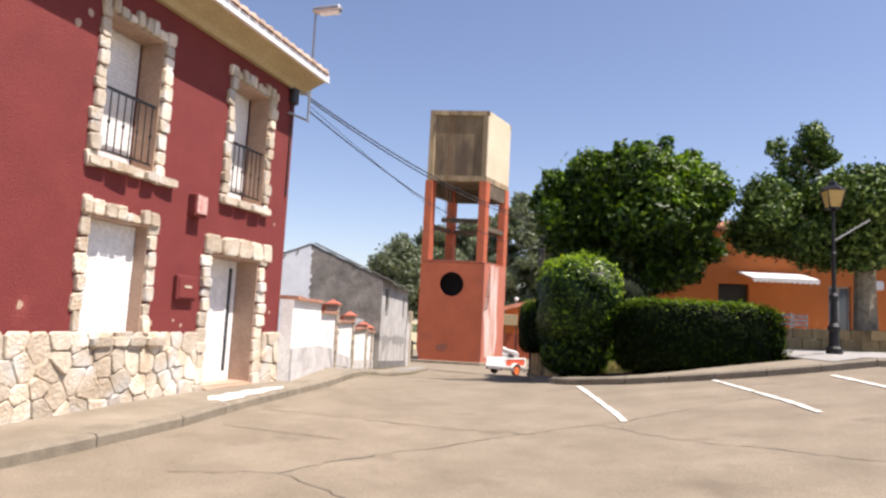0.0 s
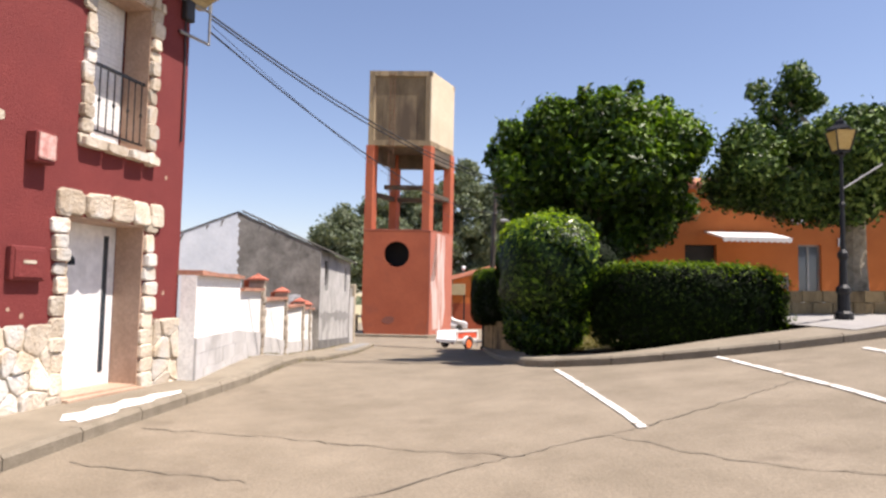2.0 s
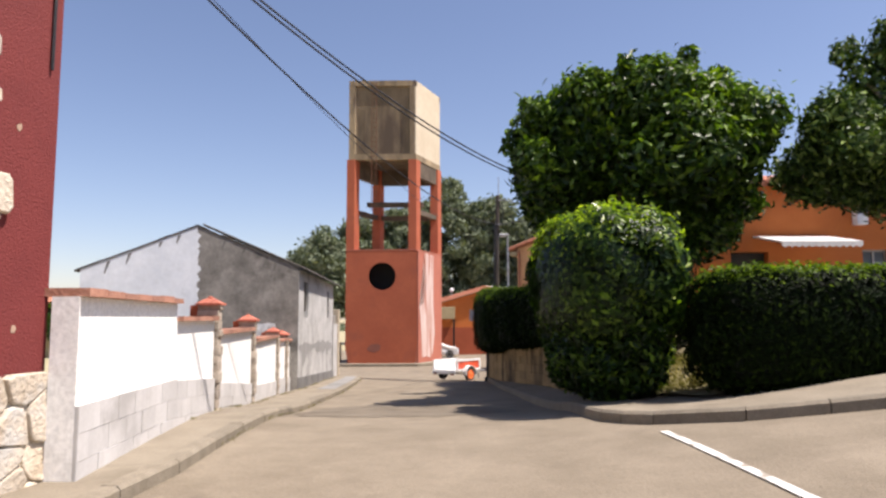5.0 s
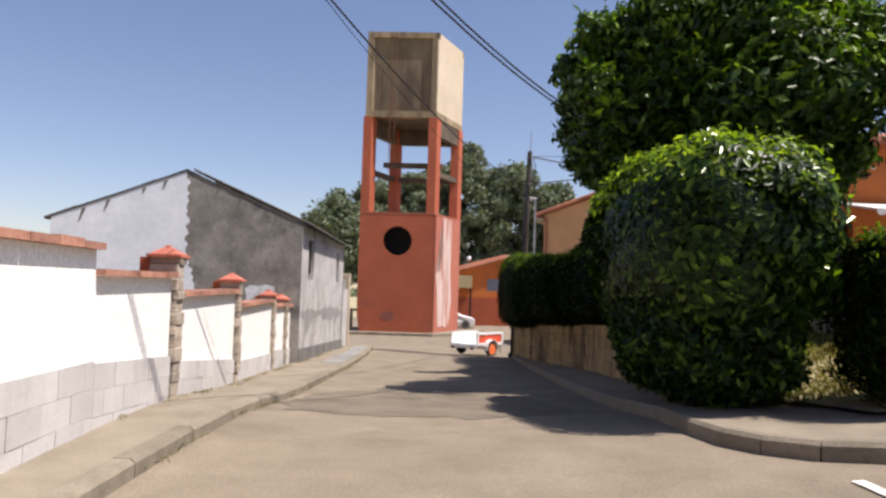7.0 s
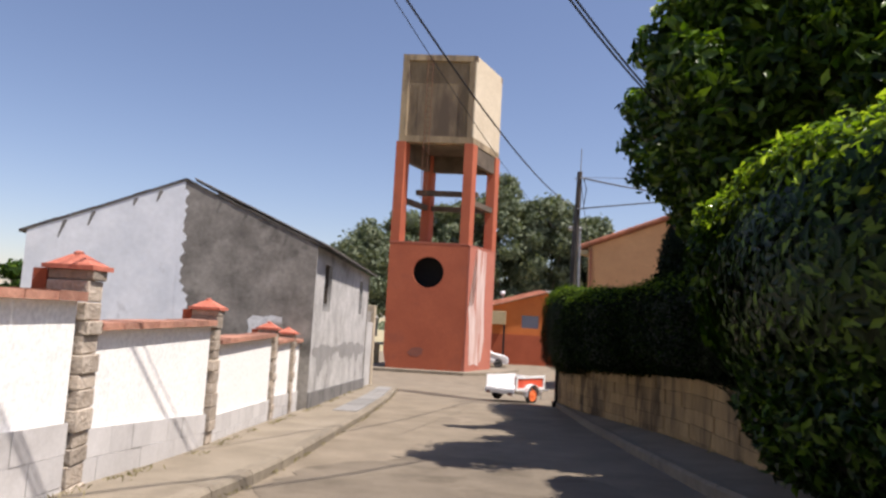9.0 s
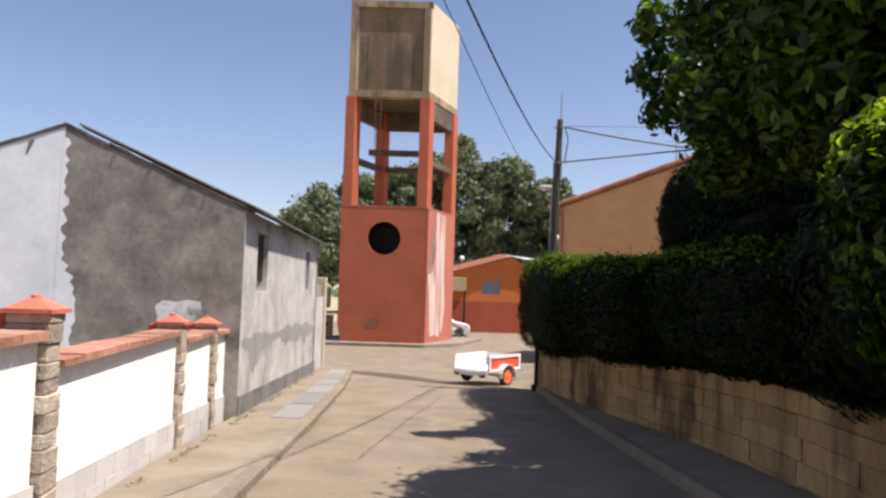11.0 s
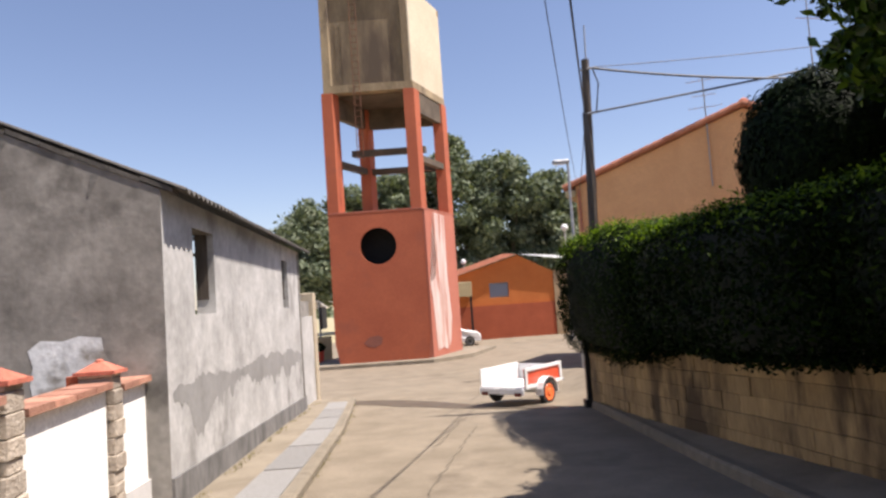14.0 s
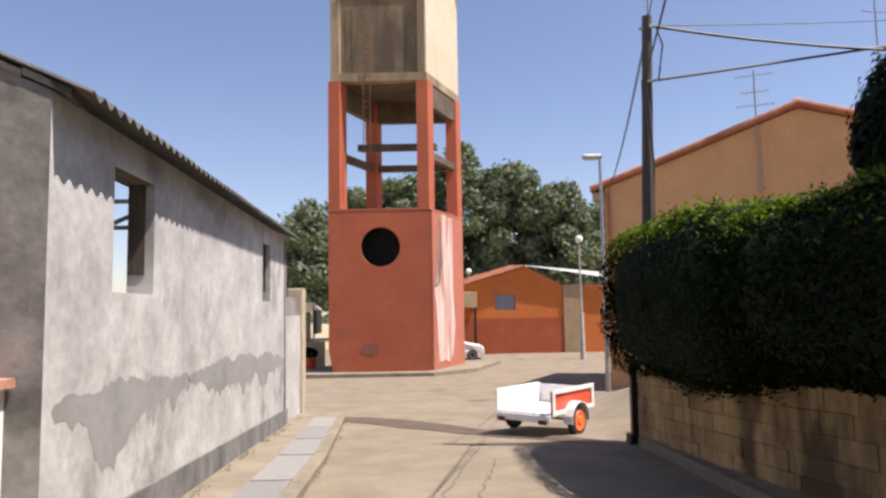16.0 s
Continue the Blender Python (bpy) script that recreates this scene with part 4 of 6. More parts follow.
# damp stain with drips along the side wall
M_DAMP = material("damp_cement", (0.2, 0.195, 0.185), (0.3, 0.293, 0.282), 1.6, 0.93, 0.15, 10, grain=0.4)
rs = random.Random(8)
for x0, x1, zt, zb in ((0.12, 3.1, 1.0, 0.66), (3.0, 9.3, 1.04, 0.72)):
    bm = bmesh.new()
    n = max(8, int((x1 - x0) / 0.05))
    walk_t, walk_b = 0.0, 0.0
    tops, bots = [], []
    for i in range(n + 1):
        x = x0 + (x1 - x0) * i / n
        e = math.sin(math.pi * min(1, max(0, i / n))) ** 0.4
        walk_t = walk_t * 0.85 + rs.uniform(-0.035, 0.035)
        walk_b = walk_b * 0.8 + rs.uniform(-0.05, 0.05)
        slope = -0.045 * x
        drip = 0.16 * max(0.0, math.sin(x * 7.3 + math.sin(x * 3.1) * 2)) ** 4 + 0.1 * max(0.0, math.sin(x * 17.0 + 1)) ** 5 + 0.3 * math.exp(-((x - 0.95) / 0.22) ** 2)
        m = (zt + zb) / 2 + slope
        tops.append(bm.verts.new((x, -0.002, m + ((zt - zb) / 2 + walk_t) * e + 0.002)))
        bots.append(bm.verts.new((x, -0.002, m - ((zt - zb) / 2 + walk_b + drip) * e - 0.002)))
    for i in range(n):
        bm.faces.new((bots[i], bots[i + 1], tops[i + 1], tops[i]))
    part("damp_stain", placed(bm, wall_frame(SA, SD)), M_DAMP, shed, "grey damp stain with drips")
# corrugated sheet over the road-side slope
def corrugated(x0, x1, n, length, rise, amp, thick):
    bm = bmesh.new()
    rows = []
    for k in range(3):
        u = k / 2
        row = []
        for i in range(n * 6 + 1):
            x = x0 + (x1 - x0) * i / (n * 6)
            row.append((bm.verts.new((x, u * length, u * rise + amp * math.sin(i / 6 * 2 * math.pi))), bm.verts.new((x, u * length, u * rise - thick + amp * math.sin(i / 6 * 2 * math.pi)))))
        rows.append(row)
    for a, b in zip(rows[:-1], rows[1:]):
        for i in range(len(a) - 1):
            bm.faces.new((a[i][0], a[i + 1][0], b[i + 1][0], b[i][0]))
            bm.faces.new((a[i + 1][1], a[i][1], b[i][1], b[i + 1][1]))
    for i in range(len(rows[0]) - 1):
        bm.faces.new((rows[0][i][1], rows[0][i + 1][1], rows[0][i + 1][0], rows[0][i][0]))
    return bm
sheets = 8
for i in range(sheets):
    a = -0.02 + (side_len + 0.15) * i / sheets
    b = -0.02 + (side_len + 0.15) * (i + 1) / sheets
    bm = corrugated(a, b, 7, 2.85, 1.24, 0.028, 0.012)
    part("roof_sheet", placed(bm, wall_frame(SA, SD) @ pose(0, -0.26, 2.9 + 0.006 * (i % 2))), M_FIBRE, shed, "grey corrugated fibre-cement sheet")
# low pier and wall beyond
pier = thing("yard_wall", "low rendered yard wall with a taller end pier", "wall")
part("wall_run", placed(boxed(0.0, 2.3, 0.05, 0.3, -1.6, 1.35), wall_frame(SD, SD + Vector((-0.12, 3)))), M_CEMENT_L, pier)
part("end_pier", placed(boxed(2.31, 2.85, 0.0, 0.36, -1.6, 1.98, 0.02), wall_frame(SD, SD + Vector((-0.12, 3)))), material("sandy_pier_render", (0.36, 0.3, 0.21), (0.5, 0.42, 0.31), 3, 0.93, 0.6, 30), pier)
part("upper_course", placed(boxed(0.02, 2.3, 0.12, 0.28, 1.352, 1.75), wall_frame(SD, SD + Vector((-0.12, 3)))), M_CEMENT, pier)

# ---- water tower ----
tower = thing("water_tower", "tall faded red concrete water tower with a stained tank", "tower", pose(0, 0, 0.1))
TA, TB, TS = Vector((-5.42, 53.25)), Vector((-0.65, 53.1)), Vector((1.75, 3.9))


def on_plan(u, v):
    """Plan point of the tower: u along the front, v back, both 0 to 1."""
    return TA + (TB - TA) * u + TS * v


def storey(z):
    """Heights above the base, stretched to the legs and the tank."""
    if z <= 6.12:
        return z
    return 6.12 + (z - 6.12) * 1.02 if z <= 12.2 else 12.32 + (z - 12.2) * 1.12


def tower_prism(u0, u1, v0, v1, z0, z1):
    bm = bmesh.new()
    prism(bm, [on_plan(u0, v0), on_plan(u1, v0), on_plan(u1, v1), on_plan(u0, v1)], storey(z0), storey(z1))
    bmesh.ops.recalc_face_normals(bm, faces=bm.faces[:])
    return bm


# front of the base with its round hole
def holed_front():
    bm = bmesh.new()
    d = (TB - TA)
    n = 40
    cu, cz, rad = 0.512, 4.3, 0.93
    L = d.length
    inner, outer = [[], []], [[], []]
    for i in range(n):
        t = 2 * math.pi * i / n
        c, s = math.cos(t), math.sin(t)
        k = min((L * (1 - cu) if c > 0 else L * cu) / max(abs(c), 1e-6), ((6.05 - cz) if s > 0 else (cz + 2.2)) / max(abs(s), 1e-6))
        for side, v in ((0, 0.0), (1, 0.012)):
            p = on_plan(cu + rad * c / L, v)
            inner[side].append(bm.verts.new((p.x, p.y, cz + rad * s)))
            p = on_plan(cu + k * c / L, v)
            outer[side].append(bm.verts.new((p.x, p.y, cz + k * s)))
    for i in range(n):
        j = (i + 1) % n
        bm.faces.new((inner[0][i], outer[0][i], outer[0][j], inner[0][j]))
        bm.faces.new((inner[1][j], outer[1][j], outer[1][i], inner[1][i]))
        bm.faces.new((inner[0][j], inner[1][j], inner[1][i], inner[0][i]))
    # the four corners
    for cu2, z, a in ((1, 6.05, 0), (0, 6.05, 1), (0, -2.2, 2), (1, -2.2, 3)):
        p = on_plan(cu2, 0.0)
        corner = bm.verts.new((p.x, p.y, z))
        best = sorted(outer[0], key=lambda v: (v.co - corner.co).length)[:2]
        bm.faces.new((best[0], corner, best[1]))
    bmesh.ops.recalc_face_normals(bm, faces=bm.faces[:])
    return bm


part("base_front", holed_front(), M_TOWER, tower)
M_TOWERSIDE = material("red_paint_lime_streaked", (0.36, 0.115, 0.075), (0.42, 0.14, 0.09), 0.7, 0.8, 0.3, 14)
part("base_side", tower_prism(0.94, 1.0, 0.071, 1.0, -2.2, 6.05), M_TOWERSIDE, tower)
part("base_side", tower_prism(0.0, 0.06, 0.071, 1.0, -2.2, 6.05), M_TOWER, tower)
part("base_back", tower_prism(0.061, 0.939, 0.94, 1.0, -2.2, 6.05), M_TOWER, tower)
part("base_deck", tower_prism(0.061, 0.939, 0.071, 0.939, 5.85, 6.03), M_TOWER, tower)
# lime run-off down the right face
M_LIME = material("lime_runoff", (0.42, 0.23, 0.18), (0.66, 0.56, 0.52), 2.2, 0.9, 0.2, 12, stain=(0.38, 0.13, 0.085), stain_scale=2.6, stain_at=0.52, stretch=(1, 1, 0.1), grain=0.5)
def runoff(pts):
    bm = bmesh.new()
    q = []
    for v, z in pts:
        p = on_plan(1.0, v)
        q.append(bm.verts.new((p.x + 0.012, p.y - 0.004, z)))
    bm.faces.new(q)
    bmesh.ops.triangulate(bm, faces=bm.faces[:])
    return bm
part("lime_streak", runoff([(0.3, 6.0), (0.66, 5.9), (0.64, 2.6), (0.7, 0.4), (0.62, -0.9), (0.52, -1.25), (0.38, -1.1), (0.2, -1.2), (0.16, 1.2), (0.1, 2.3), (0.26, 2.5), (0.34, 3.6)]), M_LIME, tower, "white lime run-off streak")
part("rim", tower_prism(-0.004, 1.004, -0.004, 1.004, 6.051, 6.12), M_TOWERSIDE, tower)
for u, v in ((0.0, 0.0), (0.885, 0.0), (0.885, 0.85), (0.0, 0.85)):
    part("leg", tower_prism(u, u + 0.115, v, v + 0.15, 6.121, 12.2), M_TOWER, tower)
# braces and ring beams, in the concrete darkened for under-tank shade
for u0, u1, v0, v1, z in ((0.116, 0.884, 0.9, 0.97, 8.55), (0.02, 0.09, 0.151, 0.849, 8.55), (0.91, 0.98, 0.151, 0.849, 8.55), (0.091, 0.909, 0.45, 0.52, 9.25)):
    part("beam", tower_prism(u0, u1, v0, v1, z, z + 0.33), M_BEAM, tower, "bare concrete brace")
for u0, u1, v0, v1 in ((0.116, 0.884, 0.9, 0.97), (0.02, 0.09, 0.151, 0.849), (0.91, 0.98, 0.151, 0.849)):
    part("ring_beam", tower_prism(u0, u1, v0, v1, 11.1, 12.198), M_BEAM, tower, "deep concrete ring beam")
# near-black block behind the round hole, painting the shade of the base inside
part("shade_block", tower_prism(0.065, 0.935, 0.3, 0.93, -2.0, 5.8), M_DARK, tower, "near-black block painted as the unlit inside of the base")
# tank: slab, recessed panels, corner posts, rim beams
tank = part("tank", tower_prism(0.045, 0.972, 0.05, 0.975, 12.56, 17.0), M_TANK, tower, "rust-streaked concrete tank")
M_TANKL = material("ochre_concrete", (0.2, 0.15, 0.09), (0.36, 0.28, 0.175), 1.2, 0.9, 0.3, 14, stain=(0.09, 0.065, 0.045), stain_scale=0.9, stain_at=0.56, stretch=(1, 1, 0.3))
# paler copy of the tank concrete, sunlight painted into its right face
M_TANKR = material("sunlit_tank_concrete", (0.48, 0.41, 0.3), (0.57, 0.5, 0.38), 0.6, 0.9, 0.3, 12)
# added dark slab, painting the shade under the tank floor
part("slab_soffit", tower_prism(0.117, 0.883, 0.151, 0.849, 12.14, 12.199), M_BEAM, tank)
part("floor_slab", tower_prism(0.02, 0.99, 0.01, 0.99, 12.2, 12.56), M_TANKL, tank)
part("top_beam", tower_prism(0.02, 0.99, 0.01, 0.06, 16.86, 17.2), M_TANKL, tank)
part("top_beam", tower_prism(0.02, 0.99, 0.94, 0.99, 16.86, 17.2), M_TANKL, tank)
part("top_beam", tower_prism(0.02, 0.07, 0.061, 0.939, 16.86, 17.2), M_TANKL, tank)
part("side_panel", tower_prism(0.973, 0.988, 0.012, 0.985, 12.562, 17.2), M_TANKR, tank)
part("corner_post", tower_prism(0.02, 0.105, 0.011, 0.06, 12.562, 16.859), M_TANKL, tank)
part("corner_post", tower_prism(0.9, 0.972, 0.011, 0.06, 12.562, 16.859), M_TANK, tank)
M_RUST = material("rusted_steel", (0.1, 0.042, 0.025), (0.17, 0.075, 0.04), 6, 0.85, 0.3, 40)
ladder = part("ladder", tower_prism(0.352, 0.358, -0.005, 0.0, 8.7, 17.1), M_RUST, tower, "rusty steel access ladder")
part("stile", tower_prism(0.42, 0.426, -0.005, 0.0, 8.7, 17.1), M_RUST, ladder)
for i in range(28):
    part("rung", tower_prism(0.359, 0.419, -0.004, -0.001, 8.8 + 0.3 * i, 8.83 + 0.3 * i), M_RUST, ladder)
bm = bmesh.new()
sm = []
for u, z in ((0.3, -0.55), (0.36, -0.25), (0.45, -0.2), (0.5, -0.3), (0.49, -0.62), (0.42, -0.8), (0.34, -0.72)):
    p = on_plan(u, -0.001)
    sm.append(bm.verts.new((p.x, p.y - 0.004, z)))
bm.faces.new(sm)
part("smudge", bm, material("sooty_smudge", (0.2, 0.075, 0.055), (0.26, 0.09, 0.06), 2, 0.85, 0.2), tower, "dark smudge on the base")
apron = thing("tower_apron", "raised concrete apron round the tower foot", "pavement", kind="structure")
bm = bmesh.new()
prism(bm, [on_plan(-0.5, -0.25), on_plan(1.1, -0.22), on_plan(1.35, 0.3), on_plan(1.3, 1.3), on_plan(-0.5, 1.3)], -2.3, -1.4)
part("apron_slab", bm, M_PAVE, apron)

# ---- garden retaining wall of sandstone blocks ----
gwall = thing("garden_retaining_wall", "low sandstone block retaining wall with rain stains", "wall", kind="structure")
GP = along(GWALL, 0.1)


def gw_at(s):
    """Plan point and direction at s metres along the wall from its far end."""
    acc = 0.0
    for (x0, y0), (x1, y1) in zip(GP[:-1], GP[1:]):
        d = math.hypot(x1 - x0, y1 - y0)
        if acc + d >= s:
            k = (s - acc) / d
            return Vector((x0 + (x1 - x0) * k, y0 + (y1 - y0) * k)), Vector((x1 - x0, y1 - y0)) / d
        acc += d
    return Vector(GP[-1]), Vector((x1 - x0, y1 - y0)) / d


GLEN = sum(math.hypot(b[0] - a[0], b[1] - a[1]) for a, b in zip(GP[:-1], GP[1:]))
bm = bmesh.new()
ribbon(bm, [(p[0] + 0.28, p[1]) for p in GP], [(p[0] + 0.015, p[1]) for p in GP], lambda x, y: gwall_top(y) - 0.03, 1.9)
bmesh.ops.recalc_face_normals(bm, faces=bm.faces[:])
part("wall_core", bm, M_BLOCKM, gwall)
course = 0.205
rb = random.Random(21)
for c in range(6):
    s = 0.0 - (0.2 if c % 2 else 0.0)
    while s < GLEN:
        ln = rb.uniform(0.36, 0.46)
        a, b = max(0.0, s), min(GLEN, s + ln)
        s += ln
        if b - a < 0.08:
            continue
        (p, d), (q, e) = gw_at(a + 0.0015), gw_at(b - 0.0015)
        bm = bmesh.new()
        out = rb.uniform(-0.012, 0.008)
        drop = rb.uniform(-0.006, 0.004)
        vs = []
        for pt in (p, q):
            n = Vector((-1, 0))
            zt = gwall_top(pt.y) - course * c - 0.003 + (drop if c else 0.0)
            for o, z in ((0.25, zt - course + 0.0005), (0.012 - out, zt - course + 0.0005), (0.0 - out, zt - course + 0.008), (0.0 - out, zt - 0.005), (0.012 - out, zt), (0.25, zt)):
                vs.append(bm.verts.new((pt.x + o, pt.y + 0.0, z)))
        for k in range(6):
            j = (k + 1) % 6
            bm.faces.new((vs[k], vs[j], vs[6 + j], vs[6 + k]))
        bm.faces.new(vs[:6][::-1]); bm.faces.new(vs[6:])
        bmesh.ops.recalc_face_normals(bm, faces=bm.faces[:])
        part("block", bm, M_BLOCK, gwall)

# ---- road markings, joints and stains ----
def strip(points, width, lift, jitter=0.0, seed=1, step=0.25):
    """A thin strip that follows the ground."""
    rr = random.Random(seed)
    bm = bmesh.new()
    pts = along(points, step)
    prev = None
    for i, p in enumerate(pts):
        a, b = pts[max(0, i - 1)], pts[min(len(pts) - 1, i + 1)]
        d = Vector((b[0] - a[0], b[1] - a[1])).normalized()
        n = Vector((-d.y, d.x))
        c = Vector(p) + n * rr.uniform(-jitter, jitter)
        w = width * (1 if not jitter else rr.uniform(0.35, 1.2))
        cur = []
        for s in (-0.5, 0.5):
            q = c + n * w * s
            cur.append(bm.verts.new((q.x, q.y, ground_z(q.x, q.y) + lift)))
        if prev:
            bm.faces.new((prev[0], prev[1], cur[1], cur[0]))
        prev = cur
    bmesh.ops.recalc_face_normals(bm, faces=bm.faces[:])
    for f in bm.faces:
        if f.normal.z < 0:
            f.normal_flip()
    return bm


def ground_z(x, y):
    """Height of the ground sheet, flat between its half-metre nodes."""
    x0, y0 = math.floor(x * 2) / 2, math.floor(y * 2) / 2
    u, v = (x - x0) * 2, (y - y0) * 2
    return (level(x0, y0) * (1 - u) + level(x0 + 0.5, y0) * u) * (1 - v) + (level(x0, y0 + 0.5) * (1 - u) + level(x0 + 0.5, y0 + 0.5) * u) * v


def patch(outline, lift, mat, name, label, category="stain"):
    bm = bmesh.new()
    xs, ys = [p[0] for p in outline], [p[1] for p in outline]
    vs = [bm.verts.new((x, y, 0)) for x, y in outline]
    f = bm.faces.new(vs)
    bmesh.ops.triangulate(bm, faces=[f])
    for _ in range(3):
        bmesh.ops.subdivide_edges(bm, edges=[e for e in bm.edges if e.calc_length() > 0.35], cuts=1)
        bmesh.ops.triangulate(bm, faces=bm.faces[:])
    for v in bm.verts:
        v.co.z = ground_z(v.co.x, v.co.y) + lift
    bmesh.ops.recalc_face_normals(bm, faces=bm.faces[:])
    for f in bm.faces:
        if f.normal.z < 0:
            f.normal_flip()
    return tagged(part(name, bm, mat), label, category, kind="structure")


M_CRACK = material("dark_joint_filler", (0.09, 0.077, 0.058), (0.16, 0.135, 0.1), 9, 0.95, 0.3)
for i, pts in enumerate((
        [(2.485, 13.65), (2.56, 9.45)], [(4.655, 13.26), (4.63, 9.33)], [(6.12, 12.3), (5.95, 9.9)])):
    for a, b in ((0.0, 0.485), (0.5, 1.0)) if i else ((0.0, 1.0),):
        p = [(pts[0][0] + (pts[1][0] - pts[0][0]) * k, pts[0][1] + (pts[1][1] - pts[0][1]) * k) for k in (a, b)]
        tagged(part("parking_line", strip(p, 0.075, 0.012), M_LINE), "worn white painted parking bay line", "road marking", "parking lines", kind="structure")
for i, pts in enumerate((
        [(-1.5, 6.8), (-1.03, 6.93), (-0.63, 7.0), (-0.34, 7.47), (0.12, 7.95), (0.59, 8.22), (0.96, 8.54), (1.38, 8.84), (1.85, 9.12), (2.26, 9.33), (2.88, 9.69), (3.56, 10.15), (4.6, 10.9)],
        [(2.26, 9.31), (2.62, 8.75), (2.86, 8.42), (3.21, 8.08), (3.47, 7.91), (5.0, 6.4)],
        [(-1.82, 9.83), (-1.02, 9.71), (-0.5, 9.63), (0.22, 9.39), (0.78, 9.13), (1.39, 8.9)], [(-1.88, 8.76), (-1.04, 8.55), (-0.43, 8.41)],
        [(-0.63, 7.0), (-0.31, 6.78), (-0.11, 6.62), (0.9, 5.3)], [(-0.72, 28.4), (-0.27, 30.81), (0.34, 33.94)], [(-1.13, 23.1), (-0.74, 26.0), (0.11, 30.8)])):
    tagged(part("crack", strip(pts, 0.016, 0.008, 0.035, i + 3, 0.11), M_CRACK), "dark weathered joint in the concrete street", "crack", kind="structure")
M_OLDPATCH = material("old_patched_concrete", (0.115, 0.094, 0.067), (0.185, 0.153, 0.112), 1.4, 0.92, 0.3, 45, stain=(0.095, 0.076, 0.052), stain_scale=1.1, stain_at=0.55)
ro = random.Random(5)
ring = [(-1.72, 19.2), (-1.2, 20.0), (-0.6, 20.7), (0.1, 20.9), (0.8, 20.2), (1.3, 19.2), (1.7, 18.0), (1.5, 17.1), (0.9, 16.5), (0.0, 16.45), (-0.9, 16.5), (-1.5, 16.9), (-1.75, 18.0)]
ragged = [(x + ro.uniform(-0.08, 0.08), y + ro.uniform(-0.15, 0.15)) for x, y in along(ring + ring[:1], 0.25)[:-1]]
patch(ragged, 0.005, M_OLDPATCH, "patched_concrete", "darker patched stretch of the concrete lane", "road patch")
# darker strip that crosses the lane to the garden wall end
M_STRIP = material("dark_strip_concrete", (0.075, 0.058, 0.04), (0.12, 0.095, 0.068), 3, 0.6, 0.2, 40)
patch([(-3.9, 37.5), (-2.9, 37.15), (-2.2, 36.9), (-1.5, 36.45), (-0.9, 35.9), (-0.29, 35.2), (0.1, 34.5), (0.5, 33.9), (1.0, 33.3), (1.6, 32.7), (2.1, 31.9), (1.9, 31.5), (1.2, 32.4), (0.41, 33.1), (0.0, 33.6), (-0.34, 33.9), (-0.8, 34.5), (-1.39, 35.0), (-2.0, 35.7), (-2.77, 36.3), (-3.9, 36.9)], 0.01, M_STRIP, "dark_strip", "dark strip across the concrete lane")
M_SPILL = material("lime_spill", (0.66, 0.63, 0.58), (0.84, 0.82, 0.78), 5, 0.9, 0.3, 60, stain=(0.3, 0.26, 0.2), stain_scale=5, stain_at=0.58)
bm = bmesh.new()
q = [(-2.4, 9.55), (-2.3, 9.6), (-2.22, 9.52), (-2.15, 9.72), (-2.1, 9.95), (-2.16, 10.1), (-2.1, 10.3), (-2.04, 10.55), (-2.08, 10.75), (-2.02, 10.95), (-1.99, 11.15), (-2.06, 11.35), (-2.14, 11.15), (-2.24, 11.0), (-2.26, 10.75), (-2.36, 10.6), (-2.33, 10.35), (-2.44, 10.15), (-2.4, 9.95), (-2.52, 9.8)]
f = bm.faces.new([bm.verts.new((x, y, level(x, y) + 0.122)) for x, y in q])
bmesh.ops.triangulate(bm, faces=[f])
tagged(part("spill", bm, M_SPILL), "pale lime spill on the pavement by the door", "stain", kind="structure")
M_SLAB = material("exposed_aggregate_slab", (0.18, 0.175, 0.165), (0.26, 0.255, 0.245), 30, 0.9, 0.5, 90, obj_random=0.18)
slabs = thing("paving_slabs", "grey aggregate slabs let into the pavement", "pavement", kind="structure")
for i in range(6):
    y0 = 25.6 + 1.75 * i
    bm = bmesh.new()
    q = [(line_x(KERB_L, y) - 0.16 - o, y) for y, o in ((y0, 0.0), (y0 + 1.68, 0.0), (y0 + 1.68, 0.48), (y0, 0.48))]
    prism(bm, q, lambda x, y: level(x, y), lambda x, y: level(x, y) + 0.126)
    bmesh.ops.recalc_face_normals(bm, faces=bm.faces[:])
    part("slab", bm, M_SLAB, slabs)
# square paving by the lamp
ys_p, xs_p = np.arange(13.1, 25.0, 0.5), np.arange(6.5, 22.1, 0.5)
w = len(xs_p)
v = [(x, y, level(x, y) + 0.13) for y in ys_p for x in xs_p]
f = [(j * w + i, j * w + i + 1, (j + 1) * w + i + 1, (j + 1) * w + i) for j in range(len(ys_p) - 1) for i in range(w - 1)]
tagged(array_mesh("pavement_square", v, f, M_PLAZA), "grey slab paving of the small square", "pavement", kind="structure")


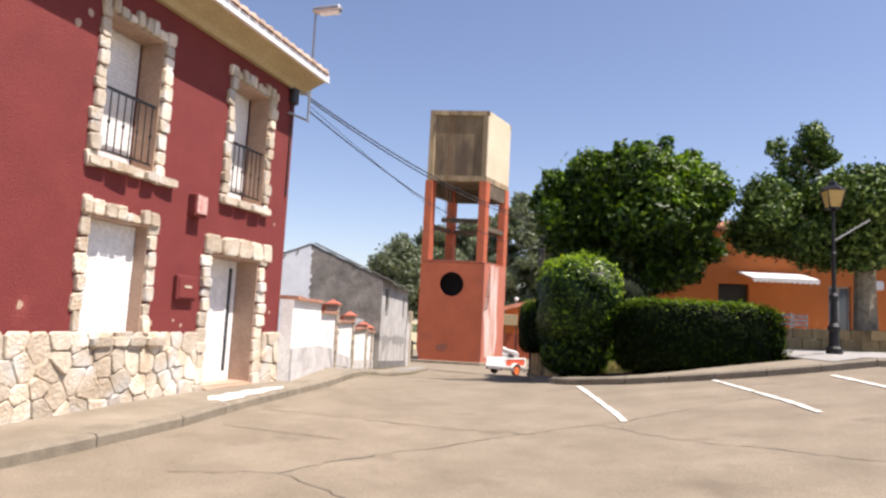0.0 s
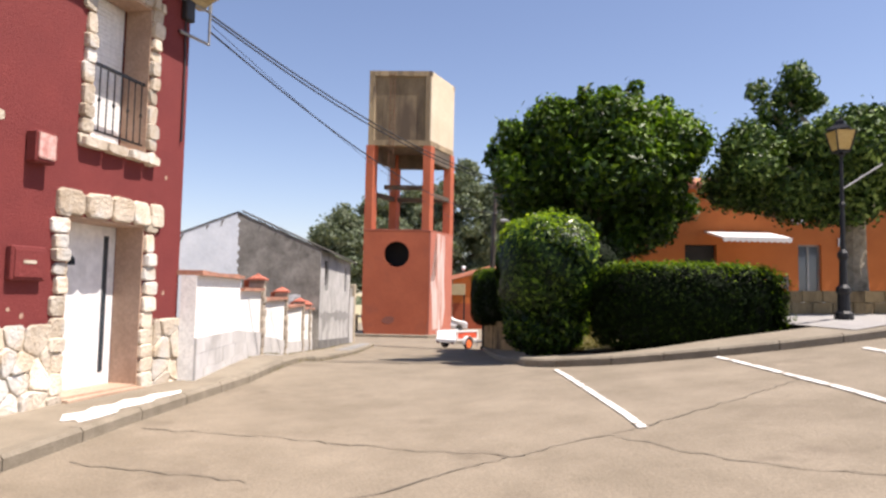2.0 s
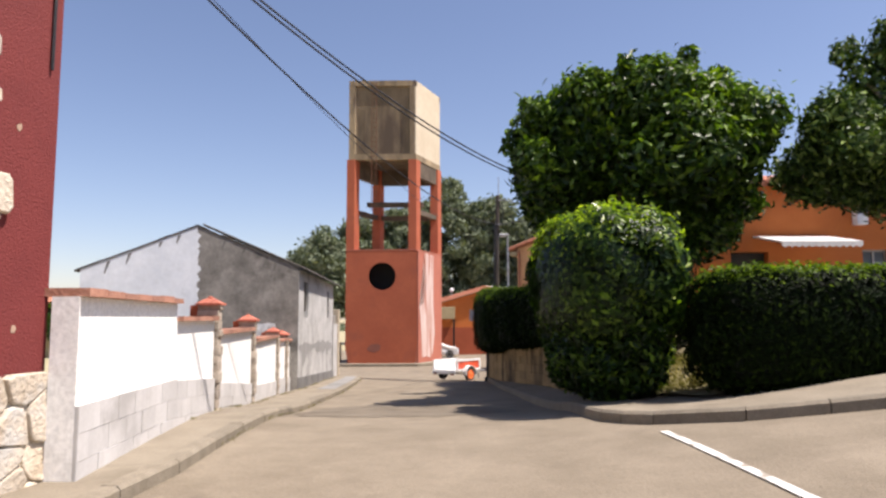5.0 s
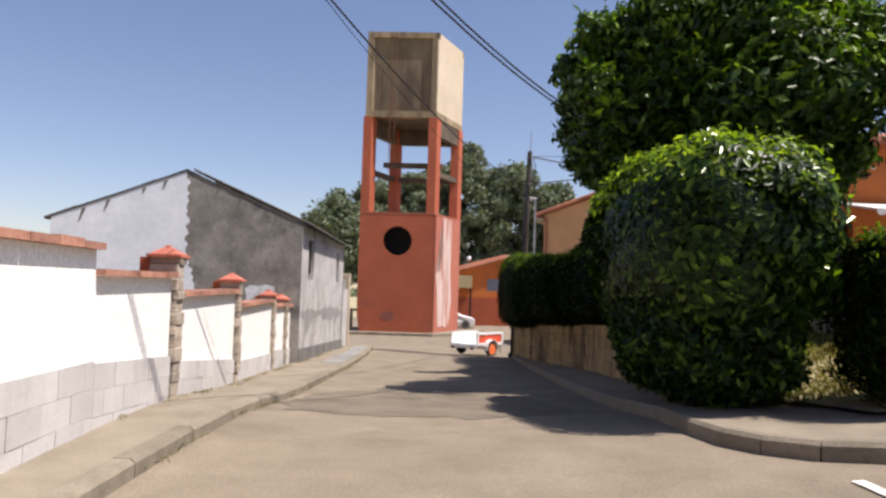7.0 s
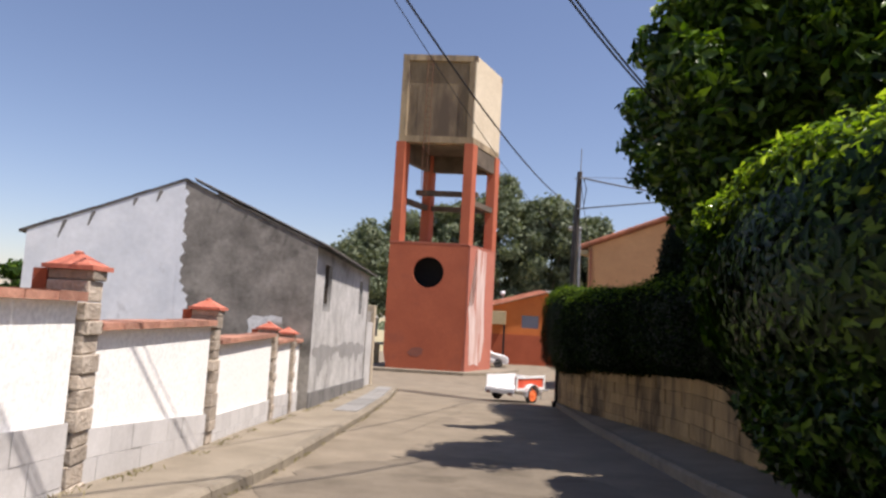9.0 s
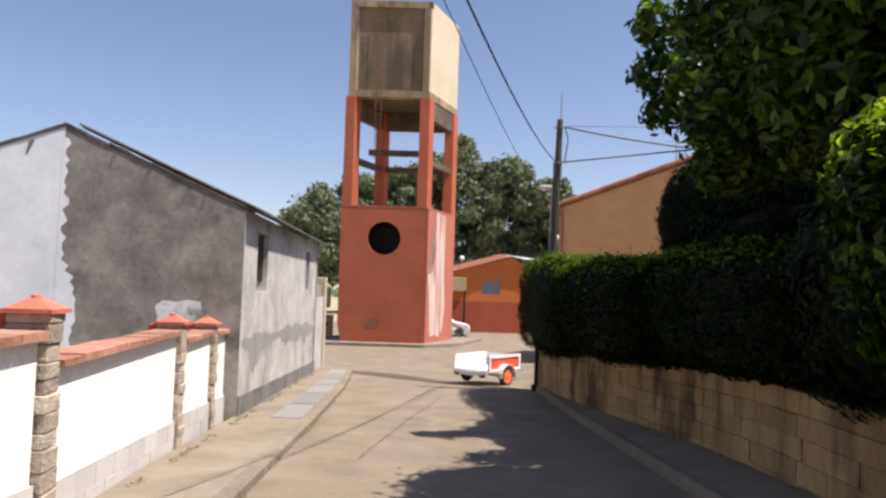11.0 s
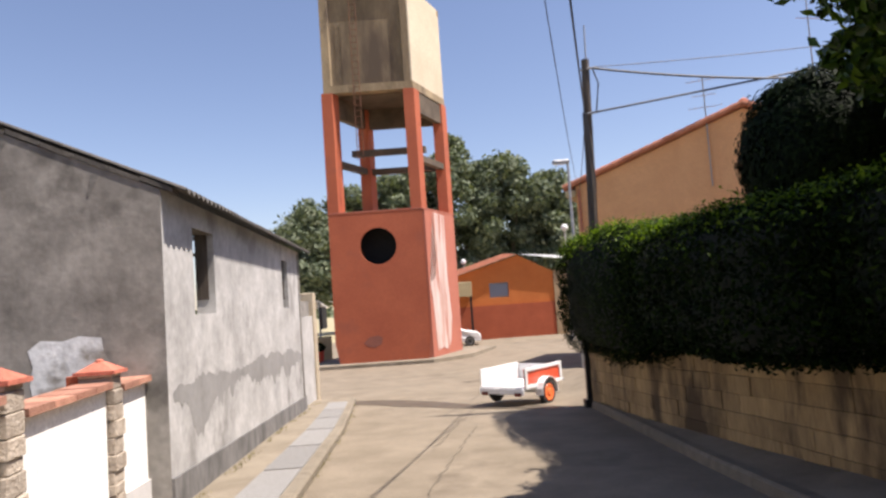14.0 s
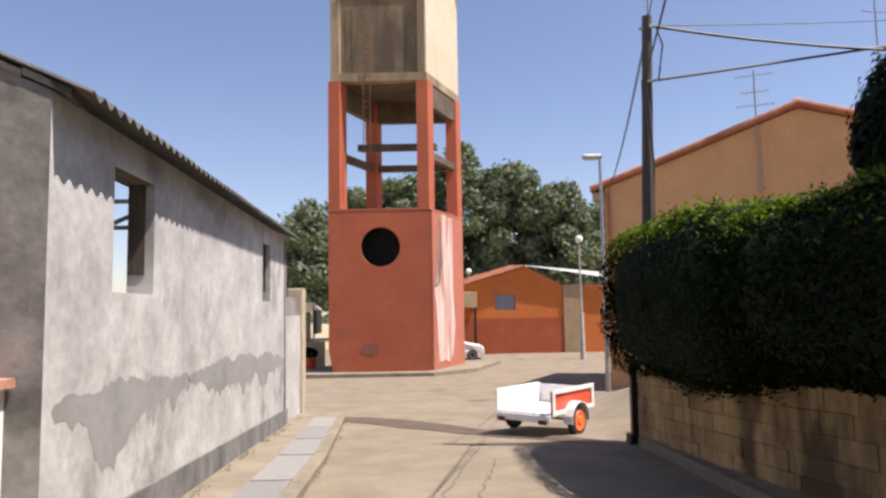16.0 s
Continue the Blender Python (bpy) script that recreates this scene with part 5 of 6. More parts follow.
# ---- plants ----
def shell(cx, cy, cz, rx, ry, rz, power, n, seed, rough=0.08, deep=0.05):
    """Points on a rounded block with a lumpy surface, and their outward directions."""
    r = np.random.RandomState(seed)
    d = r.normal(0, 1, (n, 3))
    d /= np.linalg.norm(d, axis=1)[:, None]
    k = (np.abs(d) ** power).sum(1) ** (-1 / power)
    p = d * k[:, None]
    lump = 1 + rough * (np.sin(p[:, 0] * 5.1 + seed) * np.sin(p[:, 1] * 6.3 + 1) + 0.7 * np.sin(p[:, 2] * 9 + p[:, 0] * 7 + p[:, 1] * 5)) + r.normal(0, 0.03, n)
    lump -= np.abs(r.normal(0, deep, n))
    pts = p * lump[:, None] * np.array([rx, ry, rz]) + np.array([cx, cy, cz])
    out = np.sign(p) * np.abs(p) ** (power - 1)
    out /= np.linalg.norm(out, axis=1)[:, None]
    return pts, out


def core(cx, cy, cz, rx, ry, rz, power):
    bm = bmesh.new()
    bmesh.ops.create_icosphere(bm, subdivisions=3, radius=1.0)
    for v in bm.verts:
        d = v.co.normalized()
        k = sum(abs(c) ** power for c in d) ** (-1 / power)
        v.co = Vector((cx + d.x * k * rx, cy + d.y * k * ry, cz + d.z * k * rz))
    return bm


def shrub(name, label, blocks, size, mat, n, seed, category="shrub", rough=0.08, deep=0.05, loose=0.8, young=None, share=0.12):
    """A clipped shrub or hedge: a near-black core painted as the shade among its twigs, and a skin of leaves."""
    root = thing(name, label, category)
    P, D = [], []
    tot = sum(b[3] * b[4] + b[4] * b[5] + b[3] * b[5] for b in blocks)
    for i, b in enumerate(blocks):
        part("shade_core", core(b[0], b[1], b[2], b[3] * 0.86, b[4] * 0.86, b[5] * 0.88, b[6]), M_HEDGE_CORE, root)
        p, d = shell(*b, int(n * (b[3] * b[4] + b[4] * b[5] + b[3] * b[5]) / tot), seed + i, rough, deep)
        P.append(p)
        D.append(d)
    P, D = np.concatenate(P), np.concatenate(D)
    leaves("foliage", P, D, size, mat, root, seed, loose)
    # young leaves, which also paint sunlight on the top and the sunward +x side
    if young:
        r = np.random.RandomState(seed + 99)
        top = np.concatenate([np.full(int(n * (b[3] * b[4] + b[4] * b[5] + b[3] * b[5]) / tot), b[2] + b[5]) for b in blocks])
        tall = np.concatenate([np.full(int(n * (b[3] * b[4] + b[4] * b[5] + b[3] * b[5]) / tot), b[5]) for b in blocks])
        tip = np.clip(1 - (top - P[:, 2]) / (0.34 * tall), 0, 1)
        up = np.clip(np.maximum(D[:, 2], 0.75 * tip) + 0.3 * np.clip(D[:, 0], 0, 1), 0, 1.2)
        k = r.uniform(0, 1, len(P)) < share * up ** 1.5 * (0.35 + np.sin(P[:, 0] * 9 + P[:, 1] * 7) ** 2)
        q = P[k] + D[k] * r.uniform(0.0, 0.055, (k.sum(), 1)) + np.array([0, 0, 1]) * np.abs(r.normal(0, 0.035, (k.sum(), 1)))
        leaves("sunlit_young_growth", q, D[k] + np.array([0, 0, 0.5]), size * 0.85, young, root, seed + 5, 0.75, "yellow-green young shoots, bright colour painting the sunlit tops")
    return root


def tree(name, label, base, fork, clumps, size, mat, n, seed, trunk_r, bark=None, inner=0.35, spread=0.65, limbs=9):
    """A tree: tapered trunk, limbs into the crown, and a crown of leaf clumps with gaps."""
    bark = bark or M_BARK
    root = thing(name, label, "tree")
    rr = random.Random(seed)
    bm = bmesh.new()
    b, f = Vector(base), Vector(fork)
    mid1 = b.lerp(f, 0.5) + Vector((rr.uniform(-0.06, 0.06), rr.uniform(-0.06, 0.06), 0))
    tube(bm, b - Vector((0, 0, 0.2)), b + Vector((0, 0, 0.15)), trunk_r * 1.4, trunk_r * 1.05, 12)
    tube(bm, b + Vector((0, 0, 0.15)), mid1, trunk_r * 1.05, trunk_r * 0.92, 12)
    tube(bm, mid1, f, trunk_r * 0.92, trunk_r * 0.82, 12)
    part("trunk", bm, bark, root)
    pick = rr.sample(clumps, min(limbs, len(clumps)))
    for c in pick:
        bm = bmesh.new()
        t = Vector(c[:3])
        k = f.lerp(t, 0.5) + Vector((rr.uniform(-0.2, 0.2), rr.uniform(-0.2, 0.2), 0.15))
        tube(bm, f - Vector((0, 0, 0.1)), k, trunk_r * 0.5, trunk_r * 0.3, 8)
        tube(bm, k, t, trunk_r * 0.3, trunk_r * 0.1, 8)
        part("limb", bm, bark, root)
    p, d = blob_points(clumps, n, seed, inner)
    leaves("crown", p, d, size, mat, root, seed, spread)
    return root


def clump_cloud(cx, cy, cz, rx, ry, rz, n, r0, r1, seed, flat=-1.0):
    """Clumps spread through an ellipsoid, more towards its skin."""
    rr = random.Random(seed)
    out = []
    while len(out) < n:
        d = Vector((rr.gauss(0, 1), rr.gauss(0, 1), rr.gauss(0, 1))).normalized()
        if d.z < flat:
            continue
        k = rr.uniform(0.35, 1.0) ** 0.5 * 0.84
        q = rr.uniform(r0, r1)
        out.append((cx + d.x * rx * k, cy + d.y * ry * k, cz + d.z * rz * k, q, q, q * rr.uniform(0.65, 0.9)))
    return out


shrub("laurel_bush", "big clipped glossy green laurel at the pavement corner", [(2.76, 17.15, 2.06, 0.84, 1.9, 0.98, 3.2), (2.74, 17.0, 1.25, 0.7, 1.55, 0.74, 2.8), (2.72, 18.65, 2.25, 0.72, 0.85, 0.74, 2.4)], 0.06, L_LAUREL, 70000, 5, rough=0.06, deep=0.1, loose=1.1, young=L_SHOOT_LIT, share=1.9)
shrub("low_hedge", "low square-clipped green hedge beside the parking", [(4.9, 15.15, 1.42, 1.52, 0.55, 0.68, 6.0)], 0.042, L_HEDGE, 26000, 8, "hedge", 0.035, young=L_TIP_LIT, share=1.2)
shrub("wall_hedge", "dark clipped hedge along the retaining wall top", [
    (2.62, 29.6, 1.48, 0.84, 2.3, 0.98, 5.0), (2.82, 25.9, 1.54, 0.92, 2.5, 0.74, 4.5), (3.25, 22.6, 1.66, 0.95, 2.2, 0.68, 4.0)], 0.036, L_HEDGE, 84000, 14, "hedge", 0.035, young=L_TIP_LIT, share=1.8)
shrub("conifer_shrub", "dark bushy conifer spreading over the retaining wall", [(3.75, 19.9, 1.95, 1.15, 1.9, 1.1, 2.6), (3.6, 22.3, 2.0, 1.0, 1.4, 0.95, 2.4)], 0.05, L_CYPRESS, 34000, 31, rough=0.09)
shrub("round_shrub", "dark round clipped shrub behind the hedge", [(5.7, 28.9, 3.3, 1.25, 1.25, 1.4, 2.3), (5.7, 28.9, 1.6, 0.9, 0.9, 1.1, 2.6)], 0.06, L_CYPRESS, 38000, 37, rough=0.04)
cl = clump_cloud(4.75, 20.75, 4.85, 2.55, 2.3, 1.6, 84, 0.4, 0.85, 3, -0.75)
cl += clump_cloud(6.3, 20.9, 3.75, 0.95, 1.2, 0.65, 14, 0.35, 0.55, 25) + clump_cloud(5.3, 20.6, 3.35, 1.2, 1.2, 0.45, 12, 0.35, 0.5, 26) + clump_cloud(4.9, 21.6, 3.7, 1.3, 1.6, 0.5, 12, 0.4, 0.6, 24) + clump_cloud(4.15, 23.4, 4.35, 1.15, 1.3, 1.0, 18, 0.4, 0.65, 6) + clump_cloud(4.4, 25.0, 5.1, 1.3, 1.15, 1.2, 24, 0.4, 0.6, 27) + clump_cloud(4.75, 25.3, 3.85, 1.0, 1.0, 0.75, 15, 0.4, 0.55, 28)
cl += [(4.75, 20.2, 6.5, 0.32, 0.32, 0.28), (3.4, 20.0, 6.1, 0.4, 0.4, 0.3), (5.9, 20.4, 6.1, 0.4, 0.4, 0.35), (5.3, 19.9, 6.55, 0.22, 0.22, 0.3), (4.1, 19.8, 6.4, 0.22, 0.22, 0.26), (2.1, 20.3, 5.0, 0.4, 0.45, 0.35), (2.3, 20.0, 5.5, 0.35, 0.4, 0.3), (2.25, 19.7, 4.5, 0.42, 0.45, 0.38), (2.45, 20.3, 4.0, 0.42, 0.45, 0.38), (2.75, 20.5, 3.55, 0.42, 0.45, 0.34), (3.3, 20.2, 3.4, 0.5, 0.5, 0.4), (3.9, 20.0, 3.3, 0.55, 0.5, 0.4), (2.8, 24.6, 5.0, 0.34, 0.34, 0.3), (2.75, 24.4, 5.6, 0.34, 0.34, 0.3), (2.95, 24.6, 4.4, 0.34, 0.34, 0.28), (6.5, 20.4, 5.9, 0.4, 0.4, 0.34), (6.9, 20.6, 5.3, 0.42, 0.42, 0.36), (6.1, 20.5, 6.35, 0.3, 0.3, 0.28), (5.5, 20.3, 2.95, 0.5, 0.5, 0.36), (4.9, 19.9, 2.8, 0.45, 0.45, 0.34), (3.7, 20.1, 2.9, 0.42, 0.42, 0.32), (2.75, 22.6, 4.3, 0.42, 0.42, 0.34), (2.95, 22.9, 3.85, 0.36, 0.36, 0.28), (3.2, 22.8, 4.8, 0.5, 0.5, 0.42), (2.45, 21.6, 4.6, 0.42, 0.42, 0.36), (2.65, 21.9, 3.9, 0.32, 0.32, 0.26)]
garden_tree = tree("garden_tree", "dense round-crowned dark green garden tree", (4.45, 20.4, 0.85), (4.45, 20.4, 2.9), cl, 0.1, L_TREE, 108000, 7, 0.2, limbs=12, spread=0.8)
# young leaves over the crown's sunward top, sunlight put into their colour
p, d = blob_points([(c[0], c[1], c[2], c[3] * 1.04, c[4] * 1.04, c[5] * 1.06) for c in cl], 90000, 71, 0.9)
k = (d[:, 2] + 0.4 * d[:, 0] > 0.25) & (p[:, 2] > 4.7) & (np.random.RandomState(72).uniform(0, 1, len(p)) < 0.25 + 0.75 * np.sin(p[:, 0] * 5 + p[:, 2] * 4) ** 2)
leaves("sunlit_young_growth", p[k], d[k] + np.array([0, 0, 0.4]), 0.085, L_SHOOT_LIT_T, garden_tree, 73, 0.8, "brighter green young leaves painting the sunlit crown top")
cl = clump_cloud(9.7, 18.9, 4.6, 3.1, 3.0, 1.15, 66, 0.42, 0.75, 11) + clump_cloud(9.6, 19.2, 4.05, 2.7, 2.4, 0.38, 24, 0.35, 0.55, 15) + clump_cloud(8.7, 19.0, 6.3, 0.45, 0.4, 0.75, 7, 0.28, 0.4, 12) + [(7.85, 19, 6.35, 0.28, 0.28, 0.3), (8.1, 19, 5.9, 0.3, 0.3, 0.3)]
M_PLANEBARK = material("mottled_plane_bark", (0.2, 0.16, 0.11), (0.4, 0.34, 0.25), 7, 0.9, 0.5, 25, stain=(0.13, 0.11, 0.07), stain_scale=5, stain_at=0.55)
tree("plane_tree", "pollarded plane tree with a broad pale green canopy", (9.75, 18.6, 1.25), (9.75, 18.6, 3.6), cl, 0.08, L_PLANE, 66000, 17, 0.27, M_PLANEBARK)
cl = clump_cloud(14.6, 18.6, 4.7, 3.1, 2.6, 1.2, 50, 0.45, 0.8, 13) + clump_cloud(14.6, 18.8, 3.9, 2.7, 2.2, 0.4, 18, 0.35, 0.55, 16)
tree("plane_tree", "pollarded plane tree with a broad pale green canopy", (14.6, 18.6, 1.4), (14.6, 18.6, 3.6), cl, 0.085, L_PLANE, 42000, 18, 0.26, M_PLANEBARK)

# far trees behind the tower
for i, (x, y, top, w) in enumerate(((-13.2, 92, 13.2, 3.8), (-8.5, 96, 15.2, 4.6), (-3.0, 98, 18.0, 5.0), (3.4, 94, 20.2, 5.2), (8.4, 95, 18.6, 4.6), (13.2, 94, 15.6, 4.0), (17.6, 97, 13.4, 3.8), (23.0, 98, 12.5, 4.2))):
    zc = (top - 0.6) / 2
    cl = clump_cloud(x, y, zc + 0.3, w, w, zc * 1.05, 60, 1.2, 2.0, 40 + i)
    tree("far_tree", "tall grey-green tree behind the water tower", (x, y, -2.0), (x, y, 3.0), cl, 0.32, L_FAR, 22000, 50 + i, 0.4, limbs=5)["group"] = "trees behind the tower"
for i, (x, y, top, w) in enumerate(((-38, 60, 5.0, 1.6), (-34.6, 62, 4.6, 1.3), (-31.0, 66, 3.9, 1.4))):
    cl = clump_cloud(x, y, top / 2 - 0.3, w, w, top / 2, 20, 0.5, 0.8, 70 + i)
    tree("far_tree", "dark green tree far beyond the garden wall", (x, y, -1.5), (x, y, 1.0), cl, 0.3, L_TREE, 4000, 80 + i, 0.25, limbs=4)["group"] = "trees beyond the wall"

# dry grass under the laurel
r2 = np.random.RandomState(9)
n = 7000
gx, gy = r2.uniform(3.1, 6.3, n), r2.uniform(15.7, 19.5, n)
gp = np.stack([gx, gy, [garden_level(a, b) + 0.05 for a, b in zip(gx, gy)]], 1)
grass = leaves("dry_grass", gp, np.tile(np.array([[1.0, -1.0, 0.2]]), (n, 1)), 0.06, leaf_material("dry_grass_blade", (0.12, 0.12, 0.03), (0.22, 0.2, 0.06), (0.36, 0.3, 0.12)), None, 3, 0.8, slim=0.12)
tagged(grass, "dry yellowish grass in the garden", "grass", kind="stuff")

# weeds along the foot of the wall and the kerbs
rw = np.random.RandomState(19)
wy = np.concatenate([rw.uniform(15, 36, 900), rw.uniform(14, 36, 500), rw.uniform(17, 31, 500)])
wxs = np.concatenate([np.array([line_x(WALL_L, y) + abs(rw.normal(0, 0.05)) + 0.05 for y in wy[:900]]), np.array([line_x(KERB_L, y) + abs(rw.normal(0, 0.04)) for y in wy[900:1400]]), np.array([gwall_x(y) - abs(rw.normal(0, 0.05)) for y in wy[1400:]])])
dense = np.sin(wy * 2.3) + np.sin(wy * 5.1 + 1) > -0.2
wy, wxs, side_k = wy[dense], wxs[dense], (np.arange(1900) < 900)[dense] | (np.arange(1900) >= 1400)[dense]
wp = np.stack([wxs, wy, [level(a, b) + (0.13 if k else 0.015) + 0.02 for a, b, k in zip(wxs, wy, side_k)]], 1)
weeds = leaves("weeds", wp, np.tile(np.array([[0.7, -0.8, 0.3]]), (len(wp), 1)), 0.024, leaf_material("dry_weed", (0.12, 0.11, 0.045), (0.2, 0.175, 0.08), (0.3, 0.26, 0.14)), None, 23, 0.9, slim=0.2)
tagged(weeds, "small dry weeds along wall foot and kerb", "weeds", kind="stuff")

# ---- lamp post on the square ----
lp = thing("street_lamp", "black cast-iron lamp post with an amber lantern", "lamp", pose(7.2, 14.6, level(7.2, 14.6) + 0.13))
bm = bmesh.new()
lathe(bm, [(0.14, 0), (0.14, 0.1), (0.095, 0.14), (0.085, 0.4), (0.11, 0.44), (0.11, 0.5), (0.062, 0.56), (0.055, 0.95), (0.08, 1.0), (0.08, 1.06), (0.04, 1.12)], 12)
part("base", bm, M_BLACK, lp)
bm = bmesh.new()
lathe(bm, [(0.04, 1.121), (0.033, 1.8), (0.048, 1.82), (0.048, 1.86), (0.03, 1.88), (0.026, 2.62), (0.06, 2.65), (0.02, 2.7)], 12)
part("column", bm, M_BLACK, lp)
lantern = part("lantern", boxed(-0.1, 0.1, -0.1, 0.1, 2.69, 2.72), M_BLACK, lp, "black four-sided lantern")
M_AMBER = material("amber_glass", (0.5, 0.33, 0.1), (0.6, 0.42, 0.16), 4, 0.25, 0.05)
for k in range(4):
    m = pose(0, 0, 0, 0, 0, 90 * k)
    bm = bmesh.new()
    bm.faces.new([bm.verts.new(m @ Vector(p)) for p in ((-0.09, -0.095, 2.725), (0.09, -0.095, 2.725), (0.15, -0.155, 3.03), (-0.15, -0.155, 3.03))])
    part("pane", bm, M_AMBER, lantern)
    bm = bmesh.new()
    tube(bm, m @ Vector((0.097, -0.1, 2.72)), m @ Vector((0.16, -0.165, 3.04)), 0.012, n=6)
    part("frame_bar", bm, M_BLACK, lantern)
bm = bmesh.new()
lathe(bm, [(0.24, 3.04), (0.24, 3.06), (0.13, 3.13), (0.1, 3.14), (0.09, 3.2), (0.03, 3.23), (0.01, 3.3)], 4)
part("cap", bm, M_BLACK, lantern)
bm = bmesh.new()
pipe(bm, [(0.02, 0, 2.1), (0.62, -0.06, 2.5)], 0.016)
part("side_rod", bm, M_STEEL, lp, "pale rod tied to the column")

# ---- orange bar building on the square ----
bar = thing("bar_building", "orange rendered village bar with a tiled roof and awning", "house")
BX0, BX1, BY, BZ0 = 6.2, 24.0, 25.0, 0.9
DOORB, WINB = (8.25, 9.25, BZ0, 3.3), (11.78, 12.5, 1.5, 3.36)
bm = bmesh.new()
pierced(bm, BX0, BX1, BZ0, 5.1, [DOORB, WINB, (16.0, 17.0, 1.5, 3.3)], BY, BY + 0.35)
part("front_wall", bm, M_ORANGE_D, bar)
part("side_wall", boxed(BX0, BX0 + 0.35, BY + 0.351, BY + 2.599, BZ0, 5.1), M_ORANGE_D, bar)
part("side_wall", boxed(BX1 - 0.35, BX1, BY + 0.351, BY + 2.599, BZ0, 5.1), M_ORANGE_D, bar)
part("back_wall", boxed(BX0, BX1, BY + 2.6, BY + 2.9, BZ0, 5.1), M_ORANGE_D, bar)
broof = part("roof", slab([(BY - 0.35, 5.1), (BY + 1.4, 5.65), (BY + 3.2, 5.1), (BY + 3.2, 5.0), (BY + 1.4, 5.53), (BY - 0.35, 5.0)], BX0 - 0.08, BX1 + 0.3), M_TILE, bar, "terracotta roof")
for i in range(60):
    bm = bmesh.new()
    barrel(bm, BX0 - 0.2 + 0.32 * i, BY - 0.42, 5.1, BY + 0.3, 5.32, 0.13)
    part("roof_tile", bm, M_TILE, broof)
part("plinth", boxed(9.26, BX1, BY - 0.03, BY - 0.001, BZ0, 1.75), M_GREYP, bar, "grey plinth")
# near-black board behind the openings, painting the shade of the room
part("room_shade", boxed(7.5, 18, BY + 1.5, BY + 1.6, BZ0, 5.0), M_DARK, bar)
part("door", boxed(DOORB[0] + 0.02, DOORB[1] - 0.02, BY + 0.2, BY + 0.25, BZ0, 3.28), material("dark_door", (0.012, 0.01, 0.009), (0.025, 0.02, 0.018), 4, 0.5), bar)
wb = part("window", boxed(WINB[0] + 0.05, WINB[1] - 0.05, BY + 0.16, BY + 0.18, 1.56, 3.3), glass_material("grey_pane", (0.12, 0.15, 0.18)), bar)
for a in ((WINB[0], WINB[0] + 0.06, 1.5, 3.36), (WINB[1] - 0.06, WINB[1], 1.5, 3.36), (WINB[0] + 0.061, WINB[1] - 0.061, 3.3, 3.36), (12.11, 12.17, 1.5, 3.299)):
    part("frame", boxed(a[0], a[1], BY + 0.12, BY + 0.155, a[2], a[3]), M_STEEL, wb)
part("vent_box", boxed(11.55, 11.85, BY - 0.25, BY - 0.002, 4.0, 4.4, 0.02), M_PVC, bar, "white wall unit")
part("wall_sign", boxed(13.0, 13.5, BY - 0.08, BY - 0.002, 3.3, 3.6, 0.05), M_PVC, bar, "small white oval sign")
awn = part("awning", slab([(BY - 1.5, 3.42), (BY - 0.03, 3.72), (BY - 0.03, 3.67), (BY - 1.48, 3.38), (BY - 1.5, 3.32)], 8.85, 10.85), M_PVC, bar, "white canvas awning with a scalloped edge")
for i in range(12):
    x = 8.85 + 2.0 * i / 12
    bm = bmesh.new()
    bm.faces.new([bm.verts.new((x + 0.17 * p, BY - 1.505, 3.4 - q)) for p, q in ((0.02, 0), (0.98, 0), (0.98, 0.09), (0.5, 0.13), (0.02, 0.09))])
    part("scallop", bm, M_PVC, awn)

# low wall, trough, chairs, pergola posts on the square
lw = thing("planter_wall", "low sandstone planter wall round the plane tree", "wall")
for i in range(14):
    for c in range(2):
        x = 7.5 + 0.42 * i - (0.2 if c else 0)
        z = level(x, 17) + 0.13 + 0.24 * c
        part("block", boxed(x, x + 0.41, 17.7, 18.0, z, z + 0.235, 0.012), M_BLOCK, lw)
trough = thing("stone_trough", "rounded weathered stone trough on the square", "trough", pose(9.0, 14.2, level(9.0, 14.2) + 0.13))
bm = bmesh.new()
lathe(bm, [(0.42, 0), (0.5, 0.08), (0.54, 0.3), (0.52, 0.42), (0.44, 0.44), (0.42, 0.3)], 20)
part("bowl", bm, M_BLOCK, trough, smooth=True)
chair = thing("terrace_chair", "white plastic terrace chair", "chair", pose(7.9, 19.2, level(7.9, 19.2) + 0.13, 0, 0, 30), "terrace chairs")
part("seat", boxed(-0.22, 0.22, -0.22, 0.22, 0.43, 0.46, 0.01), M_PVC, chair)
for k in range(3):
    part("back_slat", boxed(-0.2, 0.2, 0.2, 0.215, 0.56 + 0.11 * k, 0.61 + 0.11 * k, 0.005), M_PVC, chair)
for x in (-0.21, 0.21):
    part("back_post", boxed(x - 0.012, x + 0.012, 0.19, 0.22, 0.461, 0.86, 0.005), M_PVC, chair)
for x in (-0.2, 0.2):
    for y in (-0.2, 0.2):
        bm = bmesh.new()
        tube(bm, (x * 1.08, y * 1.08, 0), (x, y, 0.429), 0.018, n=6)
        part("leg", bm, M_PVC, chair)
for x, y, a in ((8.4, 19.6, 120), (8.8, 20.3, 200), (7.6, 20.4, -40)):
    copy_thing(chair, pose(x, y, level(x, y) + 0.13, 0, 0, a))
for x in (12.2, 13.9):
    post = thing("pergola_post", "dark wooden pergola post on a square foot", "post", pose(x, 20.5, level(x, 20.5) + 0.13), "pergola posts")
    part("shaft", boxed(-0.07, 0.07, -0.07, 0.07, 0.3, 2.6, 0.01), M_WOODPOLE, post)
    part("foot", boxed(-0.2, 0.2, -0.2, 0.2, 0, 0.299, 0.02), M_BLACK, post)

# ---- trailer in the lane ----
HEAD = math.degrees(math.atan2(0.744, 0.668))
